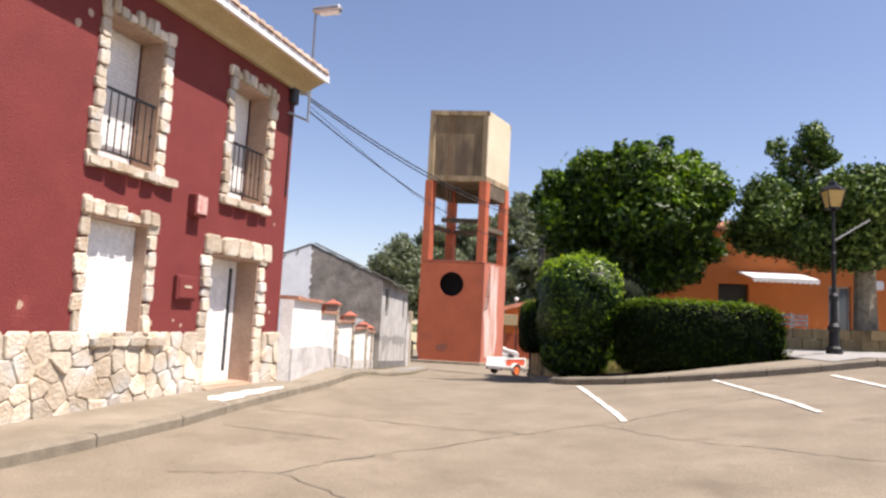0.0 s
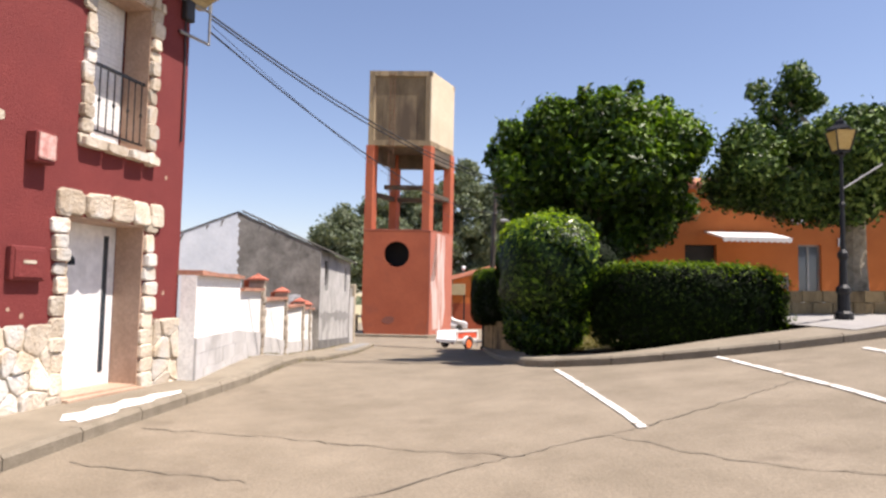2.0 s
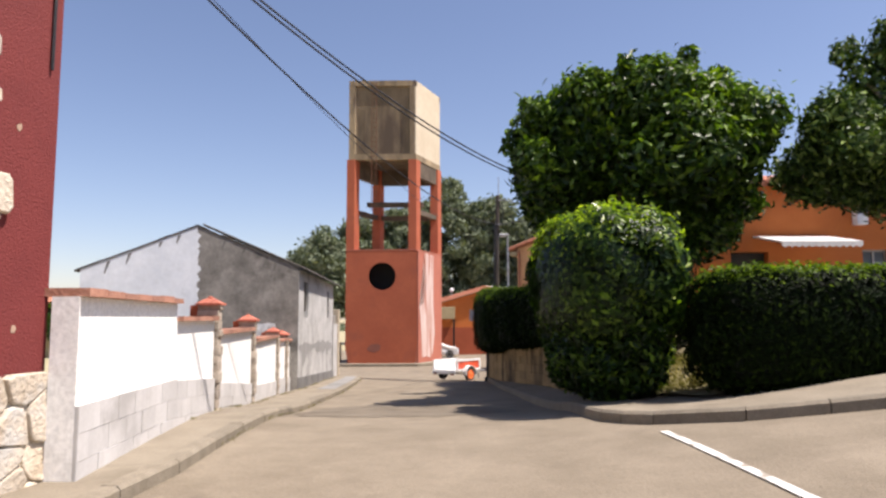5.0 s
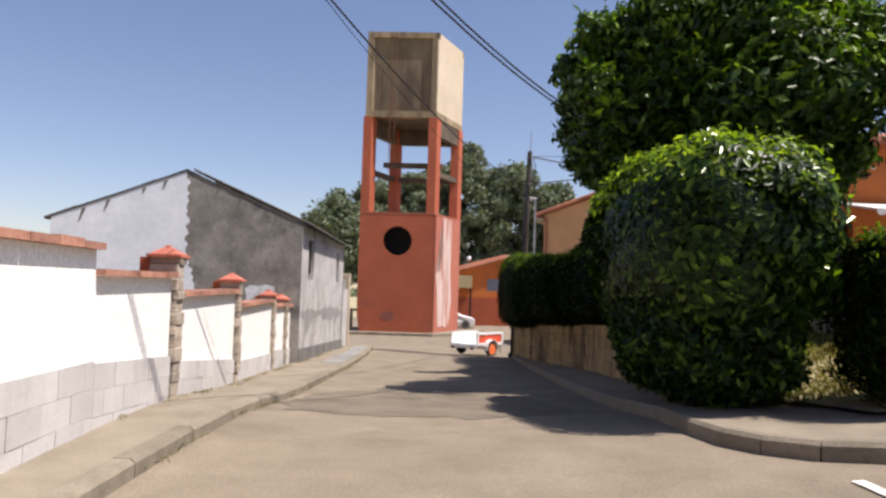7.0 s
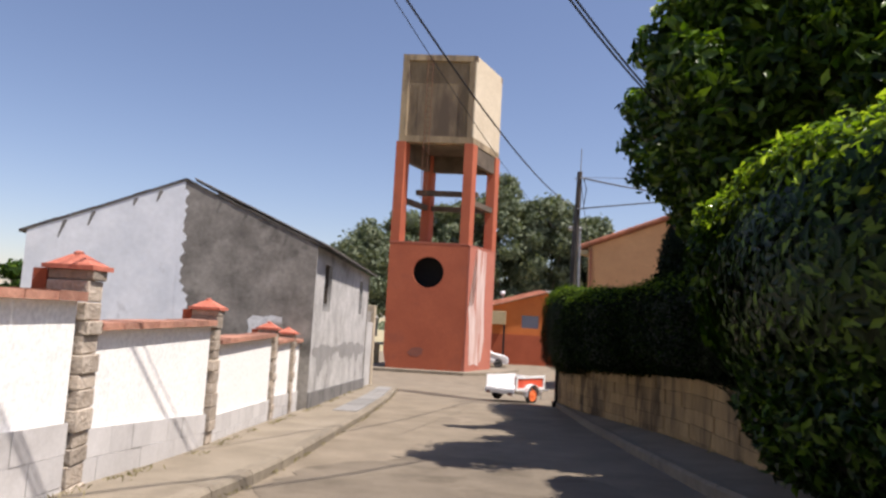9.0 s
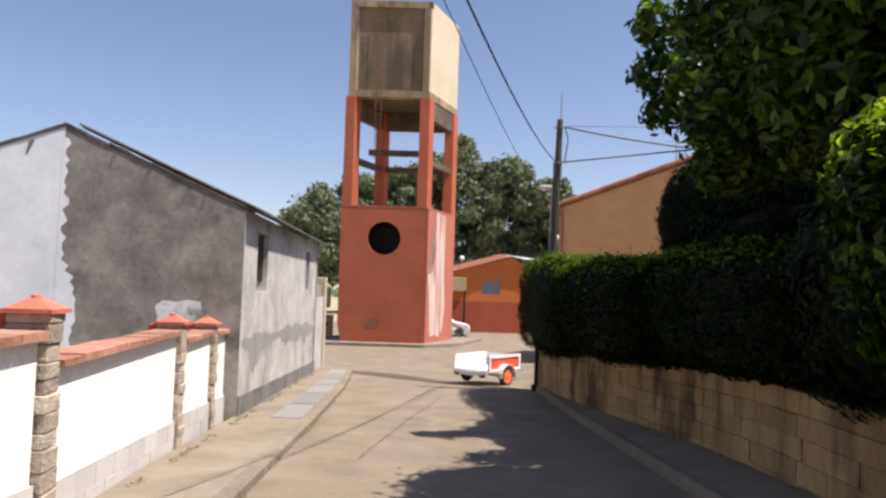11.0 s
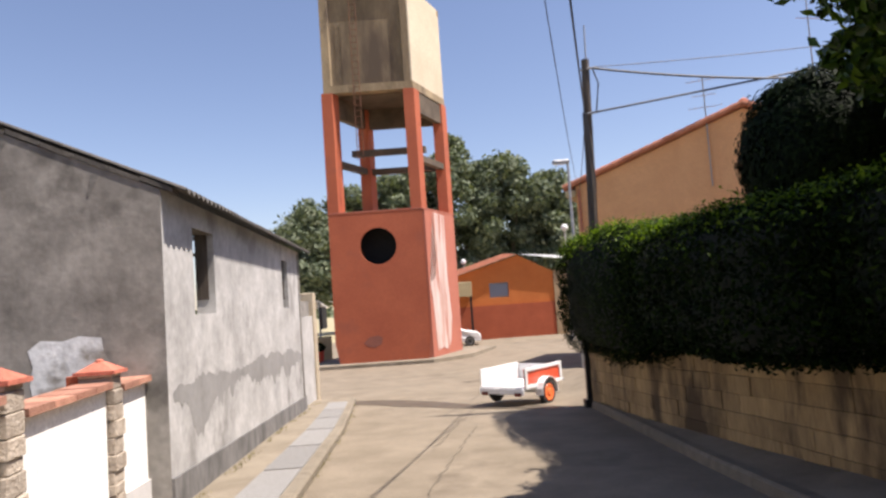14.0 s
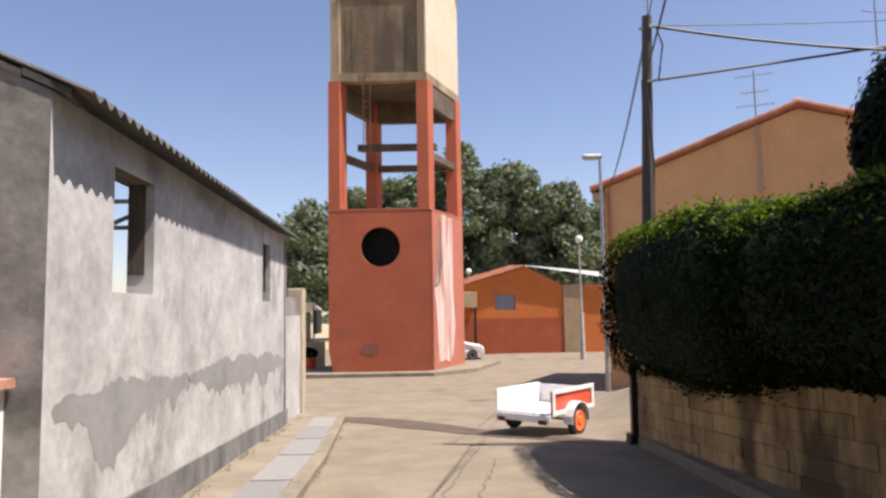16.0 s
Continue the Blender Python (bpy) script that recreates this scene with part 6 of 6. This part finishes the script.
trailer = thing("car_trailer", "small white and red box trailer on orange-rimmed wheels", "trailer", pose(0.82, 33.15, level(1.35, 33.6), 0, 0, HEAD) @ Matrix.Scale(0.94, 4))
# local x runs forward, y to the left; the tail is at x = 0
bed = part("bed", boxed(0.0, 1.5, -0.58, 0.58, 0.38, 0.44, 0.008), M_TRAILERW, trailer, "white bed floor")
part("tail_sill", boxed(-0.03, 0.0, -0.6, 0.6, 0.38, 0.47, 0.008), M_TRAILERW, trailer, "low white sill where the tailboard is off")
part("side_board", boxed(0.001, 1.5, 0.58, 0.61, 0.44, 0.84, 0.008), M_TRAILERW, trailer)
part("front_board", boxed(1.5, 1.53, -0.6, 0.6, 0.44, 0.8, 0.008), M_TRAILERW, trailer)
side = part("side_board", boxed(0.001, 1.5, -0.61, -0.58, 0.44, 0.86, 0.008), M_TRAILERR, trailer, "red side board in a white frame")
for a in ((0.0, 1.52, 0.8, 0.88), (0.0, 1.52, 0.42, 0.5), (0.0, 0.09, 0.5, 0.8), (1.43, 1.52, 0.5, 0.8)):
    part("frame_bar", boxed(a[0], a[1], -0.64, -0.612, a[2], a[3], 0.006), M_TRAILERW, side)
part("tail_panel", boxed(-0.06, -0.031, -0.6, 0.6, 0.3, 0.432, 0.008), M_PVC, trailer, "pale rear lamp bar")
for y in (-0.45, 0.45):
    part("tail_lamp", boxed(-0.075, -0.061, y - 0.09, y + 0.09, 0.27, 0.35, 0.006), material("dark_red_lens", (0.1, 0.01, 0.01), (0.14, 0.014, 0.012), 3, 0.2, 0), trailer)
for s in (-1, 1):
    bm = bmesh.new()
    n = 20
    prof = [(0.15, -0.05), (0.2, -0.065), (0.255, -0.06), (0.275, -0.03), (0.275, 0.03), (0.255, 0.06), (0.2, 0.065), (0.15, 0.05)]
    lathe(bm, prof, n)
    wheel = part("wheel", placed(bm, pose(0.72, s * 0.7, 0.275, 90, 0, 0)), M_RUBBER, trailer, "black tyre on an orange rim")
    bm = bmesh.new()
    lathe(bm, [(0.03, -0.05), (0.18, -0.045), (0.19, -0.03), (0.19, 0.06), (0.18, 0.075), (0.1, 0.06), (0.06, 0.085), (0.02, 0.085)], n)
    part("rim", placed(bm, pose(0.72, s * 0.7, 0.275, -90 * s, 0, 0)), material("orange_rim", (0.75, 0.14, 0.03), (0.8, 0.18, 0.05), 4, 0.4, 0.05), wheel)
    bm = bmesh.new()
    a, b = [], []
    for i in range(9):
        t = math.radians(-10 + 200 * i / 8)
        for rad, lst in ((0.33, a), (0.315, b)):
            lst.append([bm.verts.new((0.72 + rad * math.cos(t), y, 0.3 + rad * math.sin(t))) for y in (s * 0.615, s * 0.8)])
    for l in (a, b):
        for p, q in zip(l[:-1], l[1:]):
            bm.faces.new((p[0], p[1], q[1], q[0]))
    for i in range(8):
        bm.faces.new((a[i][1], b[i][1], b[i + 1][1], a[i + 1][1]))
    bmesh.ops.recalc_face_normals(bm, faces=bm.faces[:])
    part("mudguard", bm, M_TRAILERW, trailer)
bm = bmesh.new()
pipe(bm, [(1.53, -0.45, 0.3), (2.3, 0, 0.3), (1.53, 0.45, 0.3)], 0.03)
pipe(bm, [(2.3, 0, 0.3), (2.6, 0, 0.3)], 0.035)
part("drawbar", bm, M_STEEL, trailer)
bm = bmesh.new()
tube(bm, (2.3, 0.08, 0.0), (2.3, 0.08, 0.4), 0.025)
part("jockey_leg", bm, M_STEEL, trailer)
bm = bmesh.new()
tube(bm, (0.72, -0.63, 0.275), (0.72, 0.63, 0.275), 0.025)
part("axle", bm, M_STEEL, trailer)

# ---- telegraph pole and cables ----
pole = thing("telegraph_pole", "weathered dark wooden telegraph pole beside the hedge", "pole")
bm = bmesh.new()
tube(bm, (2.62, 31.75, -1.0), (2.66, 31.72, 2.5), 0.105, 0.095, 12)
tube(bm, (2.66, 31.72, 2.5), (2.75, 31.6, 6.02), 0.095, 0.075, 12)
part("shaft", bm, M_WOODPOLE, pole)
bm = bmesh.new()
tube(bm, (2.76, 31.58, 5.9), (2.78, 31.58, 6.7), 0.018, 0.014, 6)
part("top_rod", bm, M_STEEL, pole)
for z in (5.82, 4.95):
    bm = bmesh.new()
    pipe(bm, [(2.62, 31.62, z), (2.86, 31.5, z)], 0.022)
    part("hook", bm, M_STEEL, pole)
for i in range(3):
    bm = bmesh.new()
    pipe(bm, [(2.6 + 0.03 * i, 31.5, 4.95), (2.57 + 0.08 * i, 31.5, 3.6), (2.6 + 0.05 * i, 31.6, 2.2), (2.6, 31.65, 0.2)], 0.014)
    part("down_cable", bm, M_CABLE, pole)
bm = bmesh.new()
pipe(bm, [(2.85, 31.5, 5.82), (2.93, 31.45, 5.5), (2.86, 31.5, 4.95)], 0.014)
part("loop_cable", bm, M_CABLE, pole)


def cable(points, sag, radius, label, name="overhead_cable"):
    """A hanging cable from point to point."""
    bm = bmesh.new()
    pts = []
    for k, (p, q) in enumerate(zip(points[:-1], points[1:])):
        p, q = Vector(p), Vector(q)
        for i in range(20):
            t = i / 20
            pts.append(p.lerp(q, t) - Vector((0, 0, sag[k] * 4 * t * (1 - t))))
    pts.append(Vector(points[-1]))
    pipe(bm, pts, radius)
    return tagged(part(name, bm, M_CABLE), label, "cable", "overhead cables")


CORNER = HOUSE @ Vector((0.25, -0.12, 5.18))
CORNER2 = HOUSE @ Vector((0.25, -0.12, 4.95))
TREE_END = Vector((4.09, 24.39, 4.92))
for i, (dz, sg) in enumerate(((0.0, 0.6), (-0.045, 0.65))):
    cable([CORNER + Vector((0, 0, dz)), TREE_END + Vector((0.03 * i, 0, dz * 0.6))], [sg], 0.012, "twisted black cable bundle from the house corner")
cable([CORNER2, (2.66, 31.6, 4.98)], [0.6], 0.012, "black cable from house to telegraph pole")
cable([(2.76, 31.55, 5.85), (13.4, 30.9, 5.58)], [0.47], 0.022, "black cable bundle strung from the pole")
cable([(2.76, 31.55, 5.85), (13.73, 33.0, 6.97)], [0.14], 0.008, "thin wire strung from the pole")
cable([(2.76, 31.55, 4.95), (15.5, 30.9, 6.63)], [0.03], 0.02, "black cable bundle strung from the pole")
cable([(2.76, 31.55, 5.9), (4.9, 42.2, 5.0)], [0.3], 0.01, "thin wire from pole to orange house")
cable([CORNER2 + Vector((0, 0, 0.1)), (4.08, 38.85, 4.67)], [0.79], 0.005, "thin wire along the lane")

# black pipe and pale gate post at the end of the retaining wall
gp = thing("gate_post", "black steel post at the end of the garden wall", "post")
part("post", boxed(2.28, 2.4, 31.66, 31.78, -0.9, 0.62, 0.008), M_BLACK, gp)
part("foot_plate", boxed(2.22, 2.46, 31.6, 31.84, -0.9, -0.5, 0.01), M_BLACK, gp)

# ---- orange gabled house down the lane ----
oh = thing("house", "pale orange rendered house with a tiled gable roof", "house")
OA, OB = Vector((4.8, 42.3)), Vector((15.0, 37.9))
OF = wall_frame(OA, OB)
olen = (OB - OA).length
EAVE, APEX, APX = 5.12, 7.0, 5.55
def gable_prism(x0, x1, apx, eave0, eave1, apex, y0, y1, zb):
    bm = bmesh.new()
    q = [(x0, zb), (x1, zb), (x1, eave1), (apx, apex), (x0, eave0)]
    f = [bm.verts.new((x, y0, z)) for x, z in q]
    g = [bm.verts.new((x, y1, z)) for x, z in q]
    bm.faces.new(f)
    bm.faces.new(g[::-1])
    for i in range(5):
        j = (i + 1) % 5
        bm.faces.new((f[j], f[i], g[i], g[j]))
    bmesh.ops.recalc_face_normals(bm, faces=bm.faces[:])
    return bm
part("gable_wall", placed(gable_prism(0, olen, APX, EAVE, EAVE, APEX, 0, 0.35, -1.6), OF), M_ORANGE, oh)
part("body", placed(gable_prism(0.01, olen - 0.01, APX, EAVE - 0.02, EAVE - 0.02, APEX - 0.02, 0.351, 9, -1.6), OF), M_ORANGE, oh)
for x0, x1, z0, z1 in ((-0.4, APX, EAVE - 0.1, APEX + 0.04), (olen + 0.4, APX, EAVE - 0.1, APEX + 0.04)):
    bm = bmesh.new()
    va = [bm.verts.new((x, y, z)) for x, z in ((x0, z0), (x1, z1)) for y, z in ((-0.15, z), (9.2, z), (9.2, z + 0.1), (-0.15, z + 0.1))]
    for k in range(4):
        j = (k + 1) % 4
        bm.faces.new((va[k], va[j], va[4 + j], va[4 + k]))
    bm.faces.new(va[:4][::-1]); bm.faces.new(va[4:])
    bmesh.ops.recalc_face_normals(bm, faces=bm.faces[:])
    rf = part("roof_slope", placed(bm, OF), M_TILE, oh, "terracotta tiled slope")
    n = 17
    for i in range(n):
        t0, t1 = i / n, (i + 1.25) / n
        bm = bmesh.new()
        xa, xb, za, zb = x0 + (x1 - x0) * t0, x0 + (x1 - x0) * min(t1, 1), z0 + (z1 - z0) * t0, z0 + (z1 - z0) * min(t1, 1)
        tube(bm, (xa, -0.14, za + 0.09), (xb, -0.14, zb + 0.1), 0.11, 0.085, 8)
        part("verge_tile", placed(bm, OF), M_TILE, rf)
bm = bmesh.new()
pipe(bm, [(0.12, -0.08, EAVE - 0.1), (0.12, -0.08, -0.5)], 0.05)
part("downpipe", placed(bm, OF), M_TILE, oh, "brown downpipe")
part("eave_box", placed(boxed(-0.35, 0.0, -0.1, 9.0, EAVE - 0.35, EAVE - 0.12, 0.02), OF), M_SOFFIT, oh)
part("corner_pilaster", placed(boxed(4.55, 4.72, -0.03, -0.001, 1.0, 6.4), OF), M_ORANGE, oh)
bm = bmesh.new()
lathe(bm, [(0.12, 0), (0.1, 0.25), (0.17, 0.27), (0.17, 0.34), (0.05, 0.42)], 10)
part("chimney", placed(bm, OF @ pose(APX + 0.1, 0.8, APEX + 0.1)), M_TILE, oh)
aerial = thing("tv_aerial", "thin steel television aerial on the gable", "aerial", OF @ pose(4.45, -0.1, 0))
bm = bmesh.new()
tube(bm, (0, 0, 4.6), (0, 0, 8.25), 0.022, n=6)
part("mast", bm, M_STEEL, aerial)
for z, w in ((8.1, 0.5), (7.6, 0.35), (7.2, 0.5)):
    bm = bmesh.new()
    tube(bm, (-w, 0, z), (w, 0, z), 0.01, n=5)
    for k in range(6):
        x = -w + 2 * w * k / 5
        tube(bm, (x, -0.2, z), (x, 0.2, z), 0.006, n=4)
    part("antenna", bm, M_STEEL, aerial)

mast = thing("tv_aerial", "tall steel television aerial standing behind the ridge", "aerial", OF @ pose(7.8, 0.9, 0))
bm = bmesh.new()
tube(bm, (0, 0, 5.6), (0, 0, 11.0), 0.03, 0.02, n=6)
part("mast", bm, M_STEEL, mast)
bm = bmesh.new()
tube(bm, (-0.3, 0, 10.95), (0.75, 0, 10.55), 0.016, n=5)
for k in range(7):
    x = -0.25 + 0.15 * k
    tube(bm, (x, -0.3, 10.93 - 0.057 * k), (x, 0.3, 10.93 - 0.057 * k), 0.008, n=4)
part("antenna", bm, M_STEEL, mast)
bm = bmesh.new()
tube(bm, (-0.35, 0, 9.9), (0.45, 0, 9.7), 0.014, n=5)
part("antenna", bm, M_STEEL, mast)

# ---- low orange garage beyond the tower ----
gar = thing("garage", "low orange garage with a dark red base and pale sheet roof", "garage", pose(0.22, 0.05, 0.15))
bm = bmesh.new()
pierced(bm, 1.0, 7.9, -1.9, 2.72, [(3.42, 4.75, 1.15, 2.15)], 66.0, 66.3)
part("front_wall", bm, M_ORANGE_D, gar)
bm = bmesh.new()
q = [(1.0, 2.721), (7.9, 2.721), (5.5, 3.98)]
f, g = [bm.verts.new((x, 66.0, z)) for x, z in q], [bm.verts.new((x, 66.3, z)) for x, z in q]
bm.faces.new(f); bm.faces.new(g[::-1])
for i in range(3):
    j = (i + 1) % 3
    bm.faces.new((f[j], f[i], g[i], g[j]))
part("gable", bm, M_ORANGE_D, gar)
part("base_band", boxed(1.0, 7.9, 65.96, 65.999, -1.9, 0.62), M_BRICKY, gar, "dark red base band")
part("window", boxed(3.43, 4.74, 66.1, 66.16, 1.16, 2.14), glass_material("blue_grey_pane", (0.2, 0.24, 0.3)), gar)
part("pier", boxed(7.91, 9.2, 65.9, 66.3, -1.9, 2.75, 0.02), material("sandy_brown_render", (0.3, 0.21, 0.12), (0.42, 0.31, 0.19), 1.5, 0.92, 0.4, 20), gar, "bare sandy render pier")
part("annex_wall", boxed(9.21, 13.0, 66.0, 66.3, -1.9, 2.7), M_ORANGE_D, gar)
part("annex_wall", boxed(-3.0, 0.99, 68.0, 68.3, -1.9, 1.4), M_BRICKY, gar)
bm = bmesh.new()
bm.faces.new([bm.verts.new(p) for p in ((5.45, 65.7, 4.05), (13.2, 65.7, 2.76), (13.2, 74, 3.9), (5.45, 74, 4.6))])
bmesh.ops.solidify(bm, geom=bm.faces[:], thickness=0.08)
part("roof_sheet", bm, material("pale_sheet_roof", (0.6, 0.62, 0.62), (0.72, 0.73, 0.73), 0.8, 0.6, 0.2, 20), gar, "pale corrugated roof sheet")
bm = bmesh.new()
bm.faces.new([bm.verts.new(p) for p in ((0.8, 65.7, 2.7), (5.45, 65.7, 4.05), (5.45, 74, 4.6), (0.8, 74, 3.3))])
bmesh.ops.solidify(bm, geom=bm.faces[:], thickness=0.08)
part("roof_sheet", bm, M_TILE, gar)
lean = thing("lean_to_roof", "small pale canopy roof behind the tower", "roof")
part("canopy", boxed(0.3, 2.35, 65.0, 66.0, 1.5, 2.5, 0.03), M_SOFFIT, lean)
part("support", boxed(2.2, 2.35, 65.6, 65.75, -1.6, 1.499), M_BLACK, lean)
for x, y, z in ((7.95, 60.0, 5.3), (2.3, 72.0, 4.2)):
    bl = thing("globe_lamp", "white globe lamp on a slim steel post", "lamp", pose(x, y, level(x, y)), "globe lamps")
    bm = bmesh.new()
    tube(bm, (0, 0, -0.1), (0, 0, z - level(x, y) - 0.18), 0.06, 0.045, 8)
    tube(bm, (0, 0, -0.1), (0, 0, 2.6), 0.15, 0.12, 8)
    part("post", bm, M_CEMENT_L, bl)
    bm = bmesh.new()
    bmesh.ops.create_icosphere(bm, subdivisions=2, radius=0.22)
    part("globe", placed(bm, pose(0, 0, z - level(x, y))), M_PVC, bl, smooth=True)
sl = thing("street_lamp", "tall grey steel street lamp beyond the hedge", "lamp", pose(4.0, 39.6, level(4.0, 39.6)))
bm = bmesh.new()
tube(bm, (0, 0, -0.1), (0, 0, 6.35), 0.07, 0.04, 8)
part("column", bm, M_STEEL, sl)
part("lamp_head", boxed(-0.48, 0.06, -0.1, 0.1, 6.33, 6.45, 0.035), M_STEEL, sl)
part("lens", boxed(-0.44, -0.1, -0.08, 0.08, 6.31, 6.329), M_PVC, sl)

# ---- white car behind the tower ----
car = thing("car", "white hatchback parked beyond the tower", "car", pose(0.6, 62.6, level(0.6, 62.6)))
def car_body():
    bm = bmesh.new()
    prof = [(-1.9, 0.3), (-1.92, 0.75), (-1.8, 0.95), (-1.55, 1.38), (-0.9, 1.48), (0.2, 1.44), (0.95, 0.98), (1.75, 0.84), (1.92, 0.62), (1.9, 0.28)]
    a, b = [], []
    for x, z in prof:
        tuck = 0.16 if z > 1.0 else 0.0
        a.append(bm.verts.new((x, -0.82 + tuck, z)))
        b.append(bm.verts.new((x, 0.82 - tuck, z)))
    n = len(prof)
    for i in range(n):
        j = (i + 1) % n
        bm.faces.new((a[i], b[i], b[j], a[j]))
    bm.faces.new(a)
    bm.faces.new(b[::-1])
    bmesh.ops.recalc_face_normals(bm, faces=bm.faces[:])
    bmesh.ops.bevel(bm, geom=bm.edges[:], offset=0.04, segments=2, affect="EDGES", profile=0.5)
    return bm
cb = part("body", car_body(), M_TRAILERW, car)
part("side_window", boxed(-1.45, 0.55, -0.79, -0.74, 0.98, 1.32, 0.01), glass_material("car_glass"), car)
for x in (-1.2, 1.2):
    for s in (-1, 1):
        bm = bmesh.new()
        lathe(bm, [(0.2, -0.09), (0.29, -0.09), (0.31, -0.05), (0.31, 0.05), (0.29, 0.09), (0.2, 0.09)], 16)
        w = part("wheel", placed(bm, pose(x, s * 0.76, 0.31, 90, 0, 0)), M_RUBBER, car)
        bm = bmesh.new()
        lathe(bm, [(0.05, -0.08), (0.2, -0.095), (0.2, 0.095), (0.05, 0.08)], 12)
        part("rim", placed(bm, pose(x, s * 0.76, 0.31, 90, 0, 0)), M_STEEL, w)
for y in (-0.6, 0.6):
    part("headlight", boxed(1.8, 1.9, y - 0.14, y + 0.14, 0.62, 0.76, 0.02), M_PVC, car)

# ---- yard left of the tower ----
yard = thing("yard_shelter", "white sheet shelter in the yard beside the tower", "shelter")
part("roof_panel", slab([(58.0, 1.9), (61.0, 1.5), (61.0, 1.42), (58.0, 1.82)], -9.6, -6.9), M_PVC, yard)
# panel in the near-black colour, painting the shade below the shelter roof
part("side_panel", boxed(-6.95, -6.9, 58.2, 60.8, 0.2, 1.5), M_DARK, yard)
for x in (-9.4, -7.0):
    part("post", boxed(x, x + 0.1, 58.3, 58.4, -1.9, 1.85), M_STEEL, yard)
part("low_wall", boxed(-9.8, -6.2, 57.2, 57.4, -1.9, -0.15), M_SOFFIT, yard, "low cream wall")
binn = thing("planter_pot", "red plastic tub with green plant by the tower", "planter", pose(-6.75, 55.6, level(-6.7, 55.6) - 0.02))
bm = bmesh.new()
lathe(bm, [(0.3, 0), (0.36, 0.5), (0.38, 0.75), (0.42, 0.8), (0.36, 0.8), (0.34, 0.7)], 14)
part("tub", bm, M_TRAILERR, binn)
p, d = shell(0, 0, 1.0, 0.4, 0.4, 0.25, 2.2, 500, 4)
leaves("plant", p, d, 0.09, L_HEDGE, binn, 5)
far_house = thing("far_house", "pale yellow house far beyond the wall", "house", pose(-34, 66, -1.6))
part("wall", boxed(-2, 2, 0, 4, 0, 4.2), M_SOFFIT, far_house)
part("roof", slab([(-0.3, 4.2), (2, 5.2), (4.3, 4.2), (4.3, 4.1), (2, 5.1), (-0.3, 4.1)], -2.2, 2.2), M_TILE, far_house)
part("window", boxed(-0.5, 0.5, -0.03, 0.02, 1.8, 3.0), glass_material("far_pane"), far_house)
# plain hills of trees closing the distance
r3 = np.random.RandomState(77)
ang = r3.uniform(0, 2 * math.pi, 26000)
rad = r3.uniform(210, 330, 26000)
hz = np.abs(r3.normal(0, 1, 26000)) * (2.0 + 1.2 * np.sin(ang * 5) + 0.8 * np.sin(ang * 13))
fp = np.stack([rad * np.sin(ang), rad * np.cos(ang), -2.5 + hz], 1)
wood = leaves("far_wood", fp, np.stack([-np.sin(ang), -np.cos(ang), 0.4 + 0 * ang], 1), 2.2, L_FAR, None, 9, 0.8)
tagged(wood, "distant belt of grey-green trees on the horizon", "woodland", kind="stuff")
